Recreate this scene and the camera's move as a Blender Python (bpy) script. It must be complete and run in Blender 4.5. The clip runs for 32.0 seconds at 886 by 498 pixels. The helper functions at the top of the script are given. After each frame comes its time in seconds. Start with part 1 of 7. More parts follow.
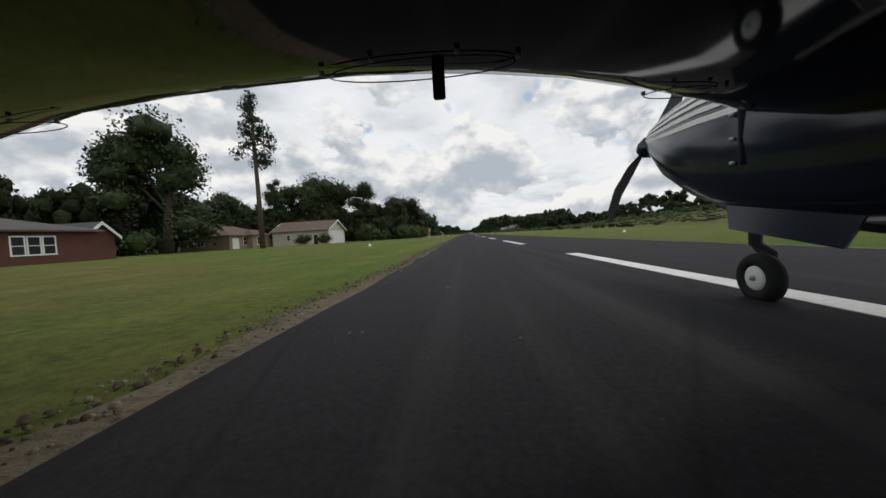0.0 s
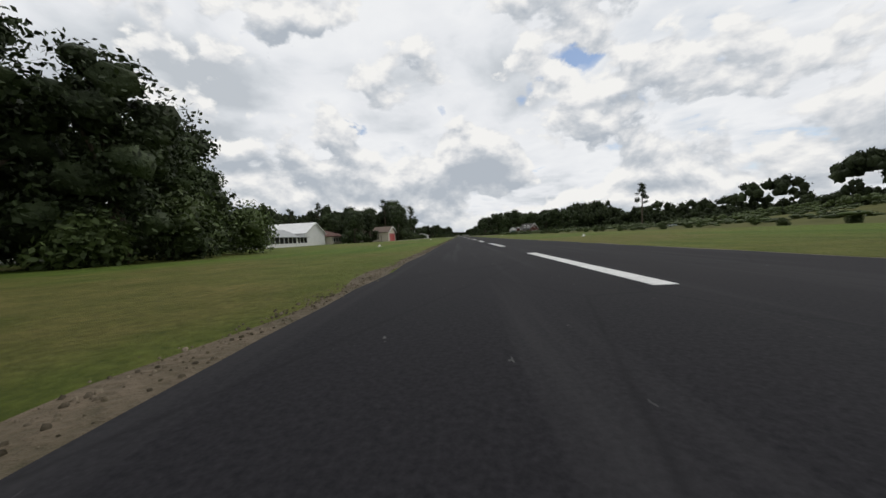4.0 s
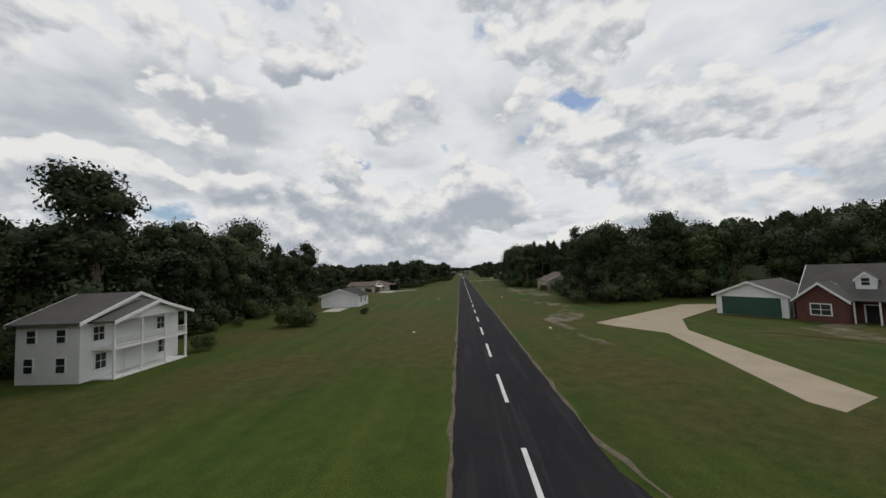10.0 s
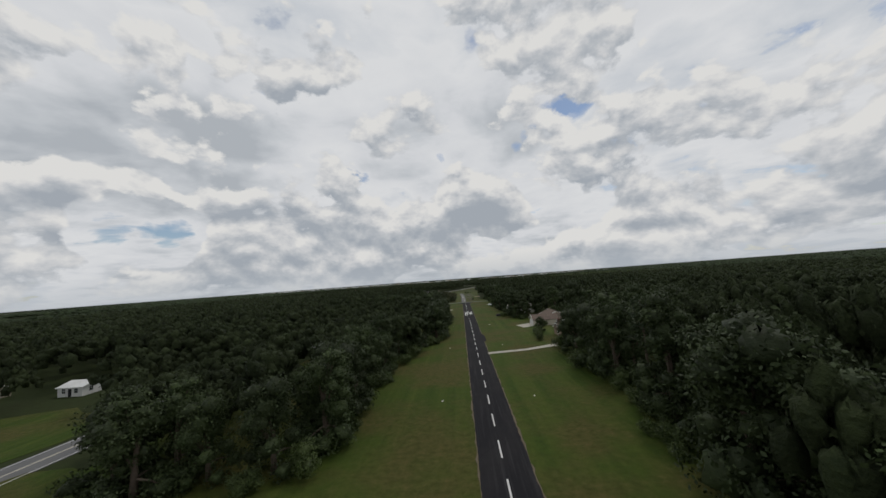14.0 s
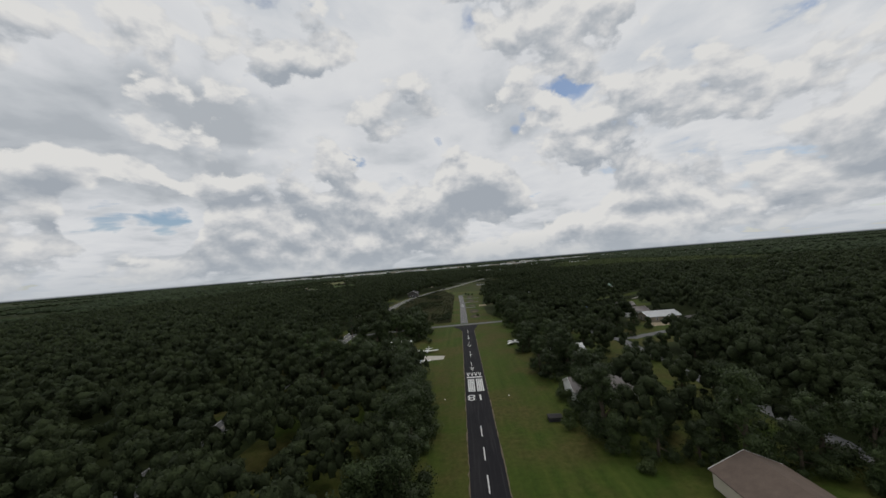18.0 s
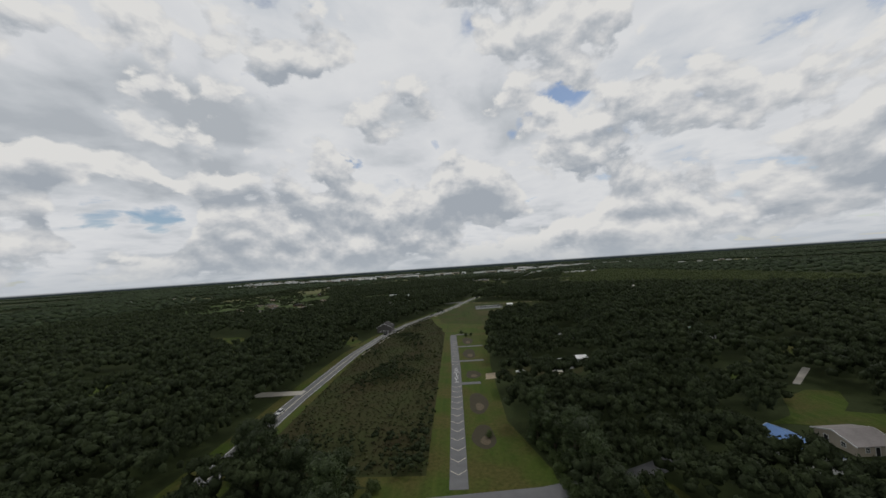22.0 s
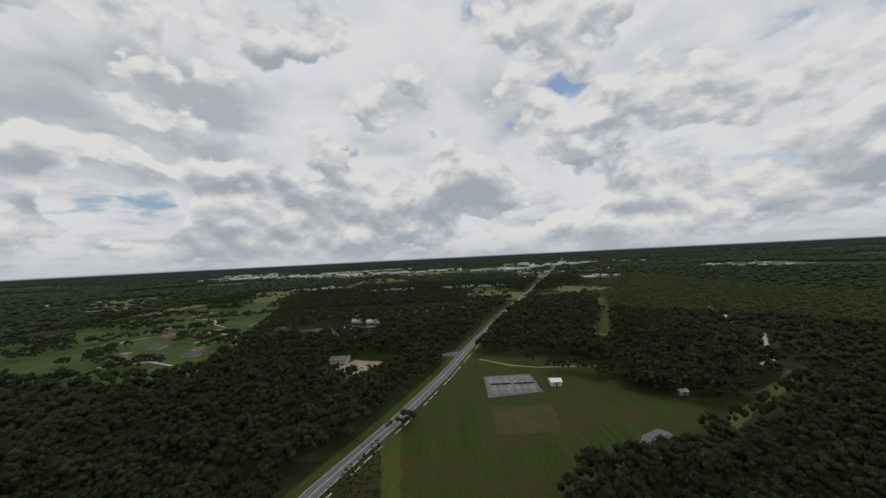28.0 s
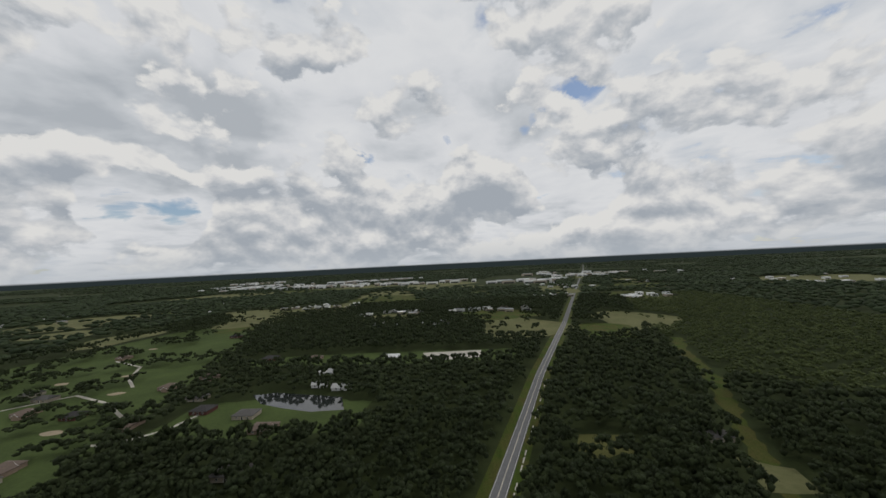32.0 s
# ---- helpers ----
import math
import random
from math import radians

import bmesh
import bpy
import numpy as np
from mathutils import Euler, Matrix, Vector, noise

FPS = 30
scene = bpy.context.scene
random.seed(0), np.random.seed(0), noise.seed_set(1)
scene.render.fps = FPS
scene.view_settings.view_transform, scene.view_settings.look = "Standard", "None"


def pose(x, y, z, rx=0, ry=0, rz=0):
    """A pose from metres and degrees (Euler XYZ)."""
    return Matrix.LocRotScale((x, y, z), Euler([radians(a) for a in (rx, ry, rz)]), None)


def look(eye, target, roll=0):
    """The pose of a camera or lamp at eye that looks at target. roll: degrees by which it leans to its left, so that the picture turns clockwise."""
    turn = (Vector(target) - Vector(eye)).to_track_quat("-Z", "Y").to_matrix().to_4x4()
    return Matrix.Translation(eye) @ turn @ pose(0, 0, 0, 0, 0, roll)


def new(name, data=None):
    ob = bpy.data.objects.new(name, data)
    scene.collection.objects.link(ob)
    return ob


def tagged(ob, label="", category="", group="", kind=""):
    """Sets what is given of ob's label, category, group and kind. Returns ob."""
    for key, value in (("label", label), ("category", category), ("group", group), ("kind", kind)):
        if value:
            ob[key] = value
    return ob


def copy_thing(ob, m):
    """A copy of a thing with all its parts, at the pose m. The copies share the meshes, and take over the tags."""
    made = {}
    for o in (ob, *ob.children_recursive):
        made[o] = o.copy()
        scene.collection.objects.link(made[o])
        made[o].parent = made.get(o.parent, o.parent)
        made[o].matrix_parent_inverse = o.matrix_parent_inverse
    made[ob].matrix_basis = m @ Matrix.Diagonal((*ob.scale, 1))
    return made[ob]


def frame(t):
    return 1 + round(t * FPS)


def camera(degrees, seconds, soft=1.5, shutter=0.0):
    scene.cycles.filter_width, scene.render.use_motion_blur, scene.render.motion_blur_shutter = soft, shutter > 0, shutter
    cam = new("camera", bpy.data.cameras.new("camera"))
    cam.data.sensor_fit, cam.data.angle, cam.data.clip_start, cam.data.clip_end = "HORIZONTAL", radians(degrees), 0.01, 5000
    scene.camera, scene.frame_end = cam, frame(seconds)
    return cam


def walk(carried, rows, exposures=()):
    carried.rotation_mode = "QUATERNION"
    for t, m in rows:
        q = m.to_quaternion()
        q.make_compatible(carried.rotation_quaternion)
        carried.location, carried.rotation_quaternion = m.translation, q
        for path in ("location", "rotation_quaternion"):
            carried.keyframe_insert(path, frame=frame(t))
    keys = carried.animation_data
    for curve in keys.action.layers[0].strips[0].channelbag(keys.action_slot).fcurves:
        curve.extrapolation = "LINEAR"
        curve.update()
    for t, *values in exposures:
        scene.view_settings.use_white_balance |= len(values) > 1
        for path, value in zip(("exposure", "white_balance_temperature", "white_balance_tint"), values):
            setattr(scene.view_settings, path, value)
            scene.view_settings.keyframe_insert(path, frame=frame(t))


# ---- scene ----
cam = camera(105.2, 32.0)
walk(cam, [
    (0.0, pose(-1.99, -0.04, 0.52, 87.59, 3.22, 3.75)),
    (0.5, pose(-1.96, 12.42, 0.53, 87.74, 3.00, 3.54)),
    (1.0, pose(-1.89, 24.95, 0.53, 87.59, 2.94, 3.34)),
    (1.5, pose(-1.82, 37.58, 0.53, 87.58, 3.02, 3.54)),
    (2.0, pose(-1.84, 50.63, 0.52, 87.86, 2.94, 4.09)),
    (2.5, pose(-1.83, 64.64, 0.54, 87.60, 2.87, 3.90)),
    (3.0, pose(-1.80, 79.38, 0.55, 87.42, 2.64, 3.32)),
    (3.5, pose(-1.80, 94.65, 0.57, 87.69, 2.90, 3.13)),
    (4.0, pose(-1.86, 110.25, 0.57, 87.94, 2.95, 2.64)),
    (4.5, pose(-1.94, 126.14, 0.54, 88.20, 2.85, 2.03)),
    (5.0, pose(-1.99, 142.28, 0.53, 88.54, 2.75, 1.50)),
    (5.5, pose(-1.97, 158.62, 0.58, 88.99, 2.65, 1.27)),
    (6.0, pose(-1.85, 175.13, 0.73, 89.62, 2.45, 1.51)),
    (6.5, pose(-1.71, 191.70, 1.02, 89.42, 1.50, 1.99)),
    (7.0, pose(-1.69, 208.26, 1.40, 89.89, 1.70, 2.52)),
    (7.5, pose(-1.66, 224.84, 2.03, 90.81, 2.51, 3.03)),
    (8.0, pose(-1.71, 241.57, 2.85, 91.03, 2.53, 2.97)),
    (8.5, pose(-1.81, 258.46, 3.87, 91.33, 3.12, 3.20)),
    (9.0, pose(-1.96, 275.44, 5.06, 92.13, 3.60, 3.52)),
    (9.5, pose(-2.16, 292.34, 6.43, 92.88, 2.09, 3.21)),
    (10.0, pose(-2.47, 308.93, 8.02, 93.60, 2.24, 2.88)),
    (10.5, pose(-2.66, 325.30, 9.81, 93.75, 2.05, 3.11)),
    (11.0, pose(-2.80, 341.57, 11.77, 93.92, 1.67, 3.77)),
    (11.5, pose(-3.00, 357.64, 13.82, 93.87, 2.46, 3.91)),
    (12.0, pose(-3.23, 373.43, 15.88, 94.09, 3.82, 3.61)),
    (12.5, pose(-3.40, 388.82, 17.86, 94.25, 5.51, 2.59)),
    (13.0, pose(-3.51, 403.85, 19.78, 94.39, 6.19, 1.77)),
    (13.5, pose(-3.60, 418.84, 21.68, 95.24, 5.03, 2.53)),
    (14.0, pose(-3.63, 433.81, 23.59, 95.10, 4.21, 2.89)),
    (14.5, pose(-3.59, 448.76, 25.48, 94.37, 3.74, 2.91)),
    (15.0, pose(-3.51, 463.71, 27.35, 93.40, 3.63, 2.65)),
    (15.5, pose(-3.37, 478.65, 29.16, 92.59, 3.90, 2.19)),
    (16.0, pose(-3.17, 493.57, 30.90, 92.30, 4.55, 1.58)),
    (16.5, pose(-2.95, 508.49, 32.59, 92.14, 4.46, 1.30)),
    (17.0, pose(-2.65, 523.43, 34.24, 93.31, 6.30, 1.32)),
    (17.5, pose(-2.24, 538.51, 35.94, 93.38, 6.53, 2.47)),
    (18.0, pose(-1.82, 553.88, 37.72, 92.55, 4.76, 2.70)),
    (18.5, pose(-1.42, 569.51, 39.56, 91.59, 3.26, 2.00)),
    (19.0, pose(-1.03, 585.30, 41.35, 91.87, 4.29, 1.40)),
    (19.5, pose(-0.65, 601.19, 43.07, 92.08, 5.04, 0.72)),
    (20.0, pose(-0.26, 617.17, 44.80, 92.69, 5.63, 0.47)),
    (20.5, pose(0.10, 633.30, 46.60, 92.87, 5.22, 0.68)),
    (21.0, pose(0.41, 649.68, 48.55, 93.10, 4.86, 1.24)),
    (21.5, pose(0.60, 666.31, 50.63, 92.93, 4.45, 1.84)),
    (22.0, pose(0.70, 683.14, 52.82, 92.98, 3.82, 1.85)),
    (22.5, pose(0.80, 700.10, 55.08, 92.62, 4.12, 1.52)),
    (23.0, pose(0.99, 717.11, 57.31, 92.26, 1.58, 0.65)),
    (23.5, pose(1.30, 734.11, 59.44, 91.84, 0.43, 0.23)),
    (24.0, pose(1.72, 751.11, 61.49, 92.00, 1.26, 0.36)),
    (24.5, pose(2.20, 768.16, 63.49, 92.07, 1.86, 0.52)),
    (25.0, pose(2.70, 785.39, 65.53, 91.94, 1.99, 0.49)),
    (25.5, pose(3.17, 802.84, 67.62, 91.97, 1.73, 0.67)),
    (26.0, pose(3.65, 820.56, 69.80, 92.14, 1.85, 1.16)),
    (26.5, pose(4.13, 838.53, 72.05, 92.32, 2.19, 1.70)),
    (27.0, pose(4.60, 856.74, 74.40, 92.35, 2.59, 2.03)),
    (27.5, pose(5.08, 875.19, 76.83, 92.09, 2.88, 1.91)),
    (28.0, pose(5.55, 893.86, 79.35, 91.41, 2.88, 1.09)),
    (28.5, pose(6.02, 912.70, 81.94, 91.28, 4.23, 0.95)),
    (29.0, pose(6.51, 931.64, 84.56, 91.48, 4.50, 0.87)),
    (29.5, pose(7.05, 950.62, 87.22, 91.85, 4.22, 0.91)),
    (30.0, pose(7.65, 969.60, 89.92, 91.92, 2.23, 0.68)),
    (30.5, pose(8.29, 988.56, 92.65, 92.27, 1.23, 0.83)),
    (31.0, pose(8.96, 1007.51, 95.39, 92.54, 1.13, 1.46)),
    (31.5, pose(9.65, 1026.47, 98.13, 92.67, 2.16, 2.75)),
    (32.0, pose(10.35, 1045.44, 100.87, 92.37, 2.78, 3.48)),
], exposures=[(0.0, 0.09), (8.0, 0.09), (12.0, -0.25), (32.0, -0.25)])

# ---- light ----
SUN_EL, SUN_AZ = radians(58), radians(35)
world = bpy.data.worlds.new("sky")
scene.world = world
world.use_nodes = True
scene.view_settings.exposure = 0.0


def build_sky():
    nt = world.node_tree
    N, L = nt.nodes, nt.links
    N.clear()
    out = N.new("ShaderNodeOutputWorld")
    bg = N.new("ShaderNodeBackground")
    sky = N.new("ShaderNodeTexSky")
    sky.sky_type, sky.sun_disc = "NISHITA", False
    sky.sun_elevation, sky.sun_rotation = SUN_EL, SUN_AZ
    sky.air_density, sky.dust_density = 1.0, 0.4
    co = N.new("ShaderNodeTexCoord")
    sep = N.new("ShaderNodeSeparateXYZ")
    L.new(co.outputs["Generated"], sep.inputs[0])

    def math_node(op, a, b=None, clamp=False):
        n = N.new("ShaderNodeMath")
        n.operation, n.use_clamp = op, clamp
        for i, v in enumerate((a, b)):
            if v is None:
                continue
            if isinstance(v, (int, float)):
                n.inputs[i].default_value = v
            else:
                L.new(v, n.inputs[i])
        return n.outputs[0]

    up = math_node("MAXIMUM", sep.outputs[2], 0.0)

    def vector(x, y, z):
        v = N.new("ShaderNodeCombineXYZ")
        for i, value in enumerate((x, y, z)):
            if isinstance(value, (int, float)):
                v.inputs[i].default_value = value
            else:
                L.new(value, v.inputs[i])
        return v.outputs[0]

    # the high layer lies on a plane overhead; the heaps stand up from the horizon
    wide = math_node("ADD", up, 0.17)
    plane = vector(math_node("DIVIDE", sep.outputs[0], wide), math_node("DIVIDE", sep.outputs[1], wide), 0.0)
    upright = vector(sep.outputs[0], sep.outputs[1], math_node("MULTIPLY", sep.outputs[2], 1.5))

    def placed(vec, offset):
        mp = N.new("ShaderNodeMapping")
        mp.inputs["Location"].default_value = offset
        L.new(vec, mp.inputs["Vector"])
        return mp.outputs[0]

    def fbm(vec, scale, detail, rough, offset, distort=0.0):
        n = N.new("ShaderNodeTexNoise")
        n.inputs["Scale"].default_value, n.inputs["Detail"].default_value = scale, detail
        n.inputs["Roughness"].default_value, n.inputs["Distortion"].default_value = rough, distort
        L.new(placed(vec, offset), n.inputs["Vector"])
        return n.outputs["Fac"]

    def ramp(fac, stops):
        r = N.new("ShaderNodeValToRGB")
        e = r.color_ramp.elements
        while len(e) < len(stops):
            e.new(0.5)
        for el, (p, c) in zip(e, stops):
            el.position, el.color = p, (*c, 1)
        L.new(fac, r.inputs[0])
        return r.outputs[0]

    def mix(fac, a, b):
        m = N.new("ShaderNodeMix")
        m.data_type = "RGBA"
        if isinstance(fac, (int, float)):
            m.inputs[0].default_value = fac
        else:
            L.new(fac, m.inputs[0])
        for i, c in ((6, a), (7, b)):
            if isinstance(c, tuple):
                m.inputs[i].default_value = (*c, 1)
            else:
                L.new(c, m.inputs[i])
        return m.outputs[2]

    def spots(value, rows):
        """Adds to a value round each direction: x, y, z, cosine of the radius, amount."""
        for x, y, z, size, amount in rows:
            dot = N.new("ShaderNodeVectorMath")
            dot.operation = "DOT_PRODUCT"
            dot.inputs[1].default_value = Vector((x, y, z)).normalized()
            L.new(co.outputs["Generated"], dot.inputs[0])
            near = math_node("MULTIPLY", math_node("SUBTRACT", dot.outputs["Value"], size), amount / (1 - size))
            value = math_node("ADD", value, math_node("MINIMUM" if amount < 0 else "MAXIMUM", near, 0.0))
        return value

    # high broken layer: bright where it is thin, grey where it is thick
    broad = fbm(plane, 1.0, 9, 0.50, (3.1, 1.7, 0.4), 0.3)
    detail = fbm(plane, 3.0, 8, 0.52, (1.2, 6.1, 2.0), 0.3)
    thick = math_node("ADD", math_node("MULTIPLY", broad, 0.70), math_node("MULTIPLY", detail, 0.30))
    grey = spots(thick, [(-0.527, 0.791, 0.309, 0.985, 0.07), (-0.265, 0.861, 0.433, 0.99, -0.04), (0.45, 0.80, 0.40, 0.985, -0.05)])
    high = ramp(grey, [(0.38, (1.13, 1.19, 1.27)), (0.45, (1.40, 1.42, 1.45)), (0.52, (1.29, 1.32, 1.37)), (0.57, (1.08, 1.13, 1.19)), (0.63, (0.84, 0.90, 0.97))])
    gaps = spots(math_node("ADD", math_node("MULTIPLY", broad, 0.45), math_node("MULTIPLY", detail, 0.55)), [
        (0.325, 0.851, 0.425, 0.9984, -0.20), (0.262, 0.880, 0.402, 0.9984, -0.21), (0.205, 0.907, 0.362, 0.9988, -0.20), (0.165, 0.925, 0.335, 0.9992, -0.16),
        (-0.290, 0.908, 0.303, 0.9992, -0.16), (-0.240, 0.918, 0.308, 0.9994, -0.13), (-0.130, 0.938, 0.316, 0.9995, -0.10),
        (-0.720, 0.680, 0.166, 0.9982, -0.15), (-0.655, 0.740, 0.150, 0.9982, -0.17)])
    mask = ramp(gaps, [(0.31, (0.05, 0.05, 0.05)), (0.36, (0.35, 0.35, 0.35)), (0.405, (1, 1, 1))])
    blue = N.new("ShaderNodeVectorMath")
    blue.operation = "SCALE"
    blue.inputs[3].default_value = 0.17
    L.new(sky.outputs[0], blue.inputs[0])
    seen = mix(mask, blue.outputs[0], high)

    # heaped clouds standing on the horizon: round heads lit from above, grey-blue bellies
    def puffs(shift, detail, rough):
        v = N.new("ShaderNodeTexVoronoi")
        v.feature, v.normalize = "SMOOTH_F1", True
        v.inputs["Scale"].default_value, v.inputs["Detail"].default_value, v.inputs["Roughness"].default_value, v.inputs["Smoothness"].default_value = 9.0, 3.0, 0.5, 0.25
        L.new(placed(upright, (7.4, 2.2, 3.0 + shift)), v.inputs["Vector"])
        soft = fbm(upright, 4.2, detail, rough, (4.4, 2.2, 3.0 + shift), 0.15)
        return math_node("SUBTRACT", math_node("ADD", soft, 0.12), math_node("MULTIPLY", v.outputs["Distance"], 0.32))

    band = ramp(up, [(0.0, (0.5, 0.5, 0.5)), (0.04, (1, 1, 1)), (0.13, (0.85, 0.85, 0.85)), (0.30, (0, 0, 0))])
    here = puffs(0.0, 8, 0.55)
    lit = math_node("SUBTRACT", here, puffs(0.045, 8, 0.55))
    heap = spots(math_node("ADD", here, math_node("MULTIPLY", band, 0.10)), [
        (-0.465, 0.876, 0.131, 0.990, 0.12), (-0.538, 0.829, 0.154, 0.995, 0.08), (-0.352, 0.928, 0.110, 0.993, 0.10), (0.058, 0.968, 0.246, 0.994, 0.20),
        (0.122, 0.979, 0.175, 0.995, 0.12), (0.514, 0.843, 0.150, 0.990, 0.12), (-0.720, 0.680, 0.166, 0.996, -0.3), (-0.655, 0.740, 0.150, 0.996, -0.3)])
    mask = ramp(heap, [(0.535, (0, 0, 0)), (0.575, (1, 1, 1))])
    belly = math_node("SUBTRACT", math_node("ADD", math_node("MULTIPLY", lit, 3.4), 0.58), math_node("MULTIPLY", math_node("SUBTRACT", heap, 0.55), 1.0))
    cloud = ramp(belly, [(0.22, (0.72, 0.79, 0.88)), (0.42, (0.94, 0.99, 1.05)), (0.56, (1.18, 1.20, 1.23)), (0.74, (1.46, 1.45, 1.42))])
    seen = mix(mask, seen, cloud)
    low = ramp(up, [(0.0, (1, 1, 1)), (0.065, (0, 0, 0))])
    seen = mix(math_node("MULTIPLY", low, 0.62), seen, (0.86, 0.94, 1.03))
    below = ramp(math_node("ADD", sep.outputs[2], 0.5), [(0.4985, (1, 1, 1)), (0.4995, (0, 0, 0))])
    seen = mix(below, seen, (0.045, 0.062, 0.066))
    L.new(seen, bg.inputs[0])
    bg.inputs[1].default_value = 0.575
    L.new(bg.outputs[0], out.inputs[0])


build_sky()
sun = new("sun", bpy.data.lights.new("sun", "SUN"))
sun.data.energy, sun.data.angle, sun.data.color = 0.75, radians(11), (1.0, 0.96, 0.9)
sun.matrix_world = look((0, 0, 200), (-math.sin(SUN_AZ) * math.cos(SUN_EL), -math.cos(SUN_AZ) * math.cos(SUN_EL), 200 - math.sin(SUN_EL)))


# ---- materials ----
def material(name, base, rough=0.8, second=None, scale=2.0, fine=20.0, contrast=0.5, bump=0.3, metal=0.0, random_tint=0.0, island=0.0, spec=0.3, bump_scale=None, coords="Object"):
    """A two-scale noise material between two colours, with fine relief."""
    m = bpy.data.materials.new(name)
    m.use_nodes = True
    nt = m.node_tree
    N, L = nt.nodes, nt.links
    p = N["Principled BSDF"]
    p.inputs["Roughness"].default_value, p.inputs["Metallic"].default_value = rough, metal
    p.inputs["Specular IOR Level"].default_value = spec
    second = second or tuple(c * 0.7 for c in base)
    co = N.new("ShaderNodeTexCoord")
    a, b = N.new("ShaderNodeTexNoise"), N.new("ShaderNodeTexNoise")
    for n, s, d in ((a, scale, 5), (b, fine, 4)):
        n.inputs["Scale"].default_value, n.inputs["Detail"].default_value = s, d
        n.inputs["Roughness"].default_value = 0.6
        L.new(co.outputs[coords], n.inputs["Vector"])
    add = N.new("ShaderNodeMath")
    add.operation = "MULTIPLY_ADD"
    add.inputs[1].default_value = 0.45
    L.new(b.outputs["Fac"], add.inputs[0])
    half = N.new("ShaderNodeMath")
    half.operation = "MULTIPLY"
    half.inputs[1].default_value = 0.55
    L.new(a.outputs["Fac"], half.inputs[0])
    L.new(half.outputs[0], add.inputs[2])
    r = N.new("ShaderNodeValToRGB")
    e = r.color_ramp.elements
    e[0].position, e[1].position = 0.5 - 0.22 * contrast - 0.02, 0.5 + 0.22 * contrast + 0.02
    e[0].color, e[1].color = (*second, 1), (*base, 1)
    L.new(add.outputs[0], r.inputs[0])
    col = r.outputs[0]
    for k, node, key in ((random_tint, "ShaderNodeObjectInfo", "Random"), (island, "ShaderNodeNewGeometry", "Random Per Island")):
        if not k:
            continue
        info = N.new(node)
        hsv = N.new("ShaderNodeHueSaturation")
        mr = N.new("ShaderNodeMapRange")
        mr.inputs["To Min"].default_value, mr.inputs["To Max"].default_value = 1 - k, 1 + k
        L.new(info.outputs[key], mr.inputs["Value"])
        L.new(mr.outputs[0], hsv.inputs["Value"])
        L.new(col, hsv.inputs["Color"])
        col = hsv.outputs[0]
    L.new(col, p.inputs["Base Color"])
    if bump:
        bp = N.new("ShaderNodeBump")
        bp.inputs["Strength"].default_value = bump
        bp.inputs["Distance"].default_value = bump_scale or 0.05
        L.new(b.outputs["Fac"], bp.inputs["Height"])
        L.new(bp.outputs[0], p.inputs["Normal"])
    return m


M = {}
M["road"] = material("road_asphalt", (0.16, 0.16, 0.16), 0.9, (0.10, 0.10, 0.105), 0.3, 30, 0.8, 0.3, bump_scale=0.01)
M["concrete"] = material("concrete", (0.50, 0.47, 0.41), 0.9, (0.33, 0.31, 0.27), 0.4, 9, 0.9, 0.2, bump_scale=0.01)
M["tan_concrete"] = material("tan_concrete", (0.42, 0.35, 0.25), 0.9, (0.28, 0.23, 0.16), 0.5, 9, 0.9, 0.2, bump_scale=0.01)
M["sand"] = material("bare_sand", (0.40, 0.33, 0.25), 0.95, (0.17, 0.14, 0.075), 0.5, 6, 0.8, 0.5)
M["verge"] = material("dry_verge", (0.15, 0.115, 0.08), 0.95, (0.045, 0.040, 0.020), 1.6, 14, 0.75, 0.9)
M["pale_verge"] = material("pale_verge", (0.200, 0.155, 0.118), 0.95, (0.060, 0.058, 0.028), 2.2, 18, 0.85, 0.9)
M["dark_earth"] = material("dark_earth", (0.050, 0.046, 0.026), 0.95, (0.038, 0.030, 0.018), 0.5, 4.0, 0.8, 0.6)
M["paint"] = material("white_marking", (0.74, 0.74, 0.72), 0.7, (0.45, 0.45, 0.44), 1.5, 30, 0.8, 0.2, bump_scale=0.005)
M["paint_yellow"] = material("faded_marking", (0.62, 0.58, 0.45), 0.8, (0.36, 0.34, 0.30), 1.2, 12, 0.9, 0.2, bump_scale=0.005)
M["leaf"] = material("oak_leaf", (0.050, 0.070, 0.022), 0.65, (0.020, 0.033, 0.012), 0.5, 3, 0.9, 0.8, random_tint=0.25, island=0.35, bump_scale=0.2, spec=0.25)
M["leaf_pine"] = material("pine_needle", (0.042, 0.060, 0.024), 0.65, (0.018, 0.030, 0.013), 0.6, 5, 0.9, 0.0, random_tint=0.22, island=0.3, spec=0.25)
M["leaf_bush"] = material("bush_leaf", (0.085, 0.115, 0.032), 0.6, (0.040, 0.060, 0.02), 0.8, 5, 0.9, 0.7, random_tint=0.2, island=0.35, spec=0.25, bump_scale=0.12)
M["forest"] = material("forest_leaf", (0.038, 0.050, 0.020), 0.8, (0.019, 0.027, 0.012), 0.13, 2.2, 0.55, 1.0, island=0.30, spec=0.12, bump_scale=0.45)
M["forest_light"] = material("young_forest_leaf", (0.082, 0.100, 0.034), 0.75, (0.036, 0.050, 0.018), 0.03, 1.3, 0.8, 1.0, island=0.22, spec=0.12, bump_scale=0.45)
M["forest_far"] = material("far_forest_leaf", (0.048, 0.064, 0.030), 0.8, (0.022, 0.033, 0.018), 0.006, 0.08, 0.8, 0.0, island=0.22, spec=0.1)
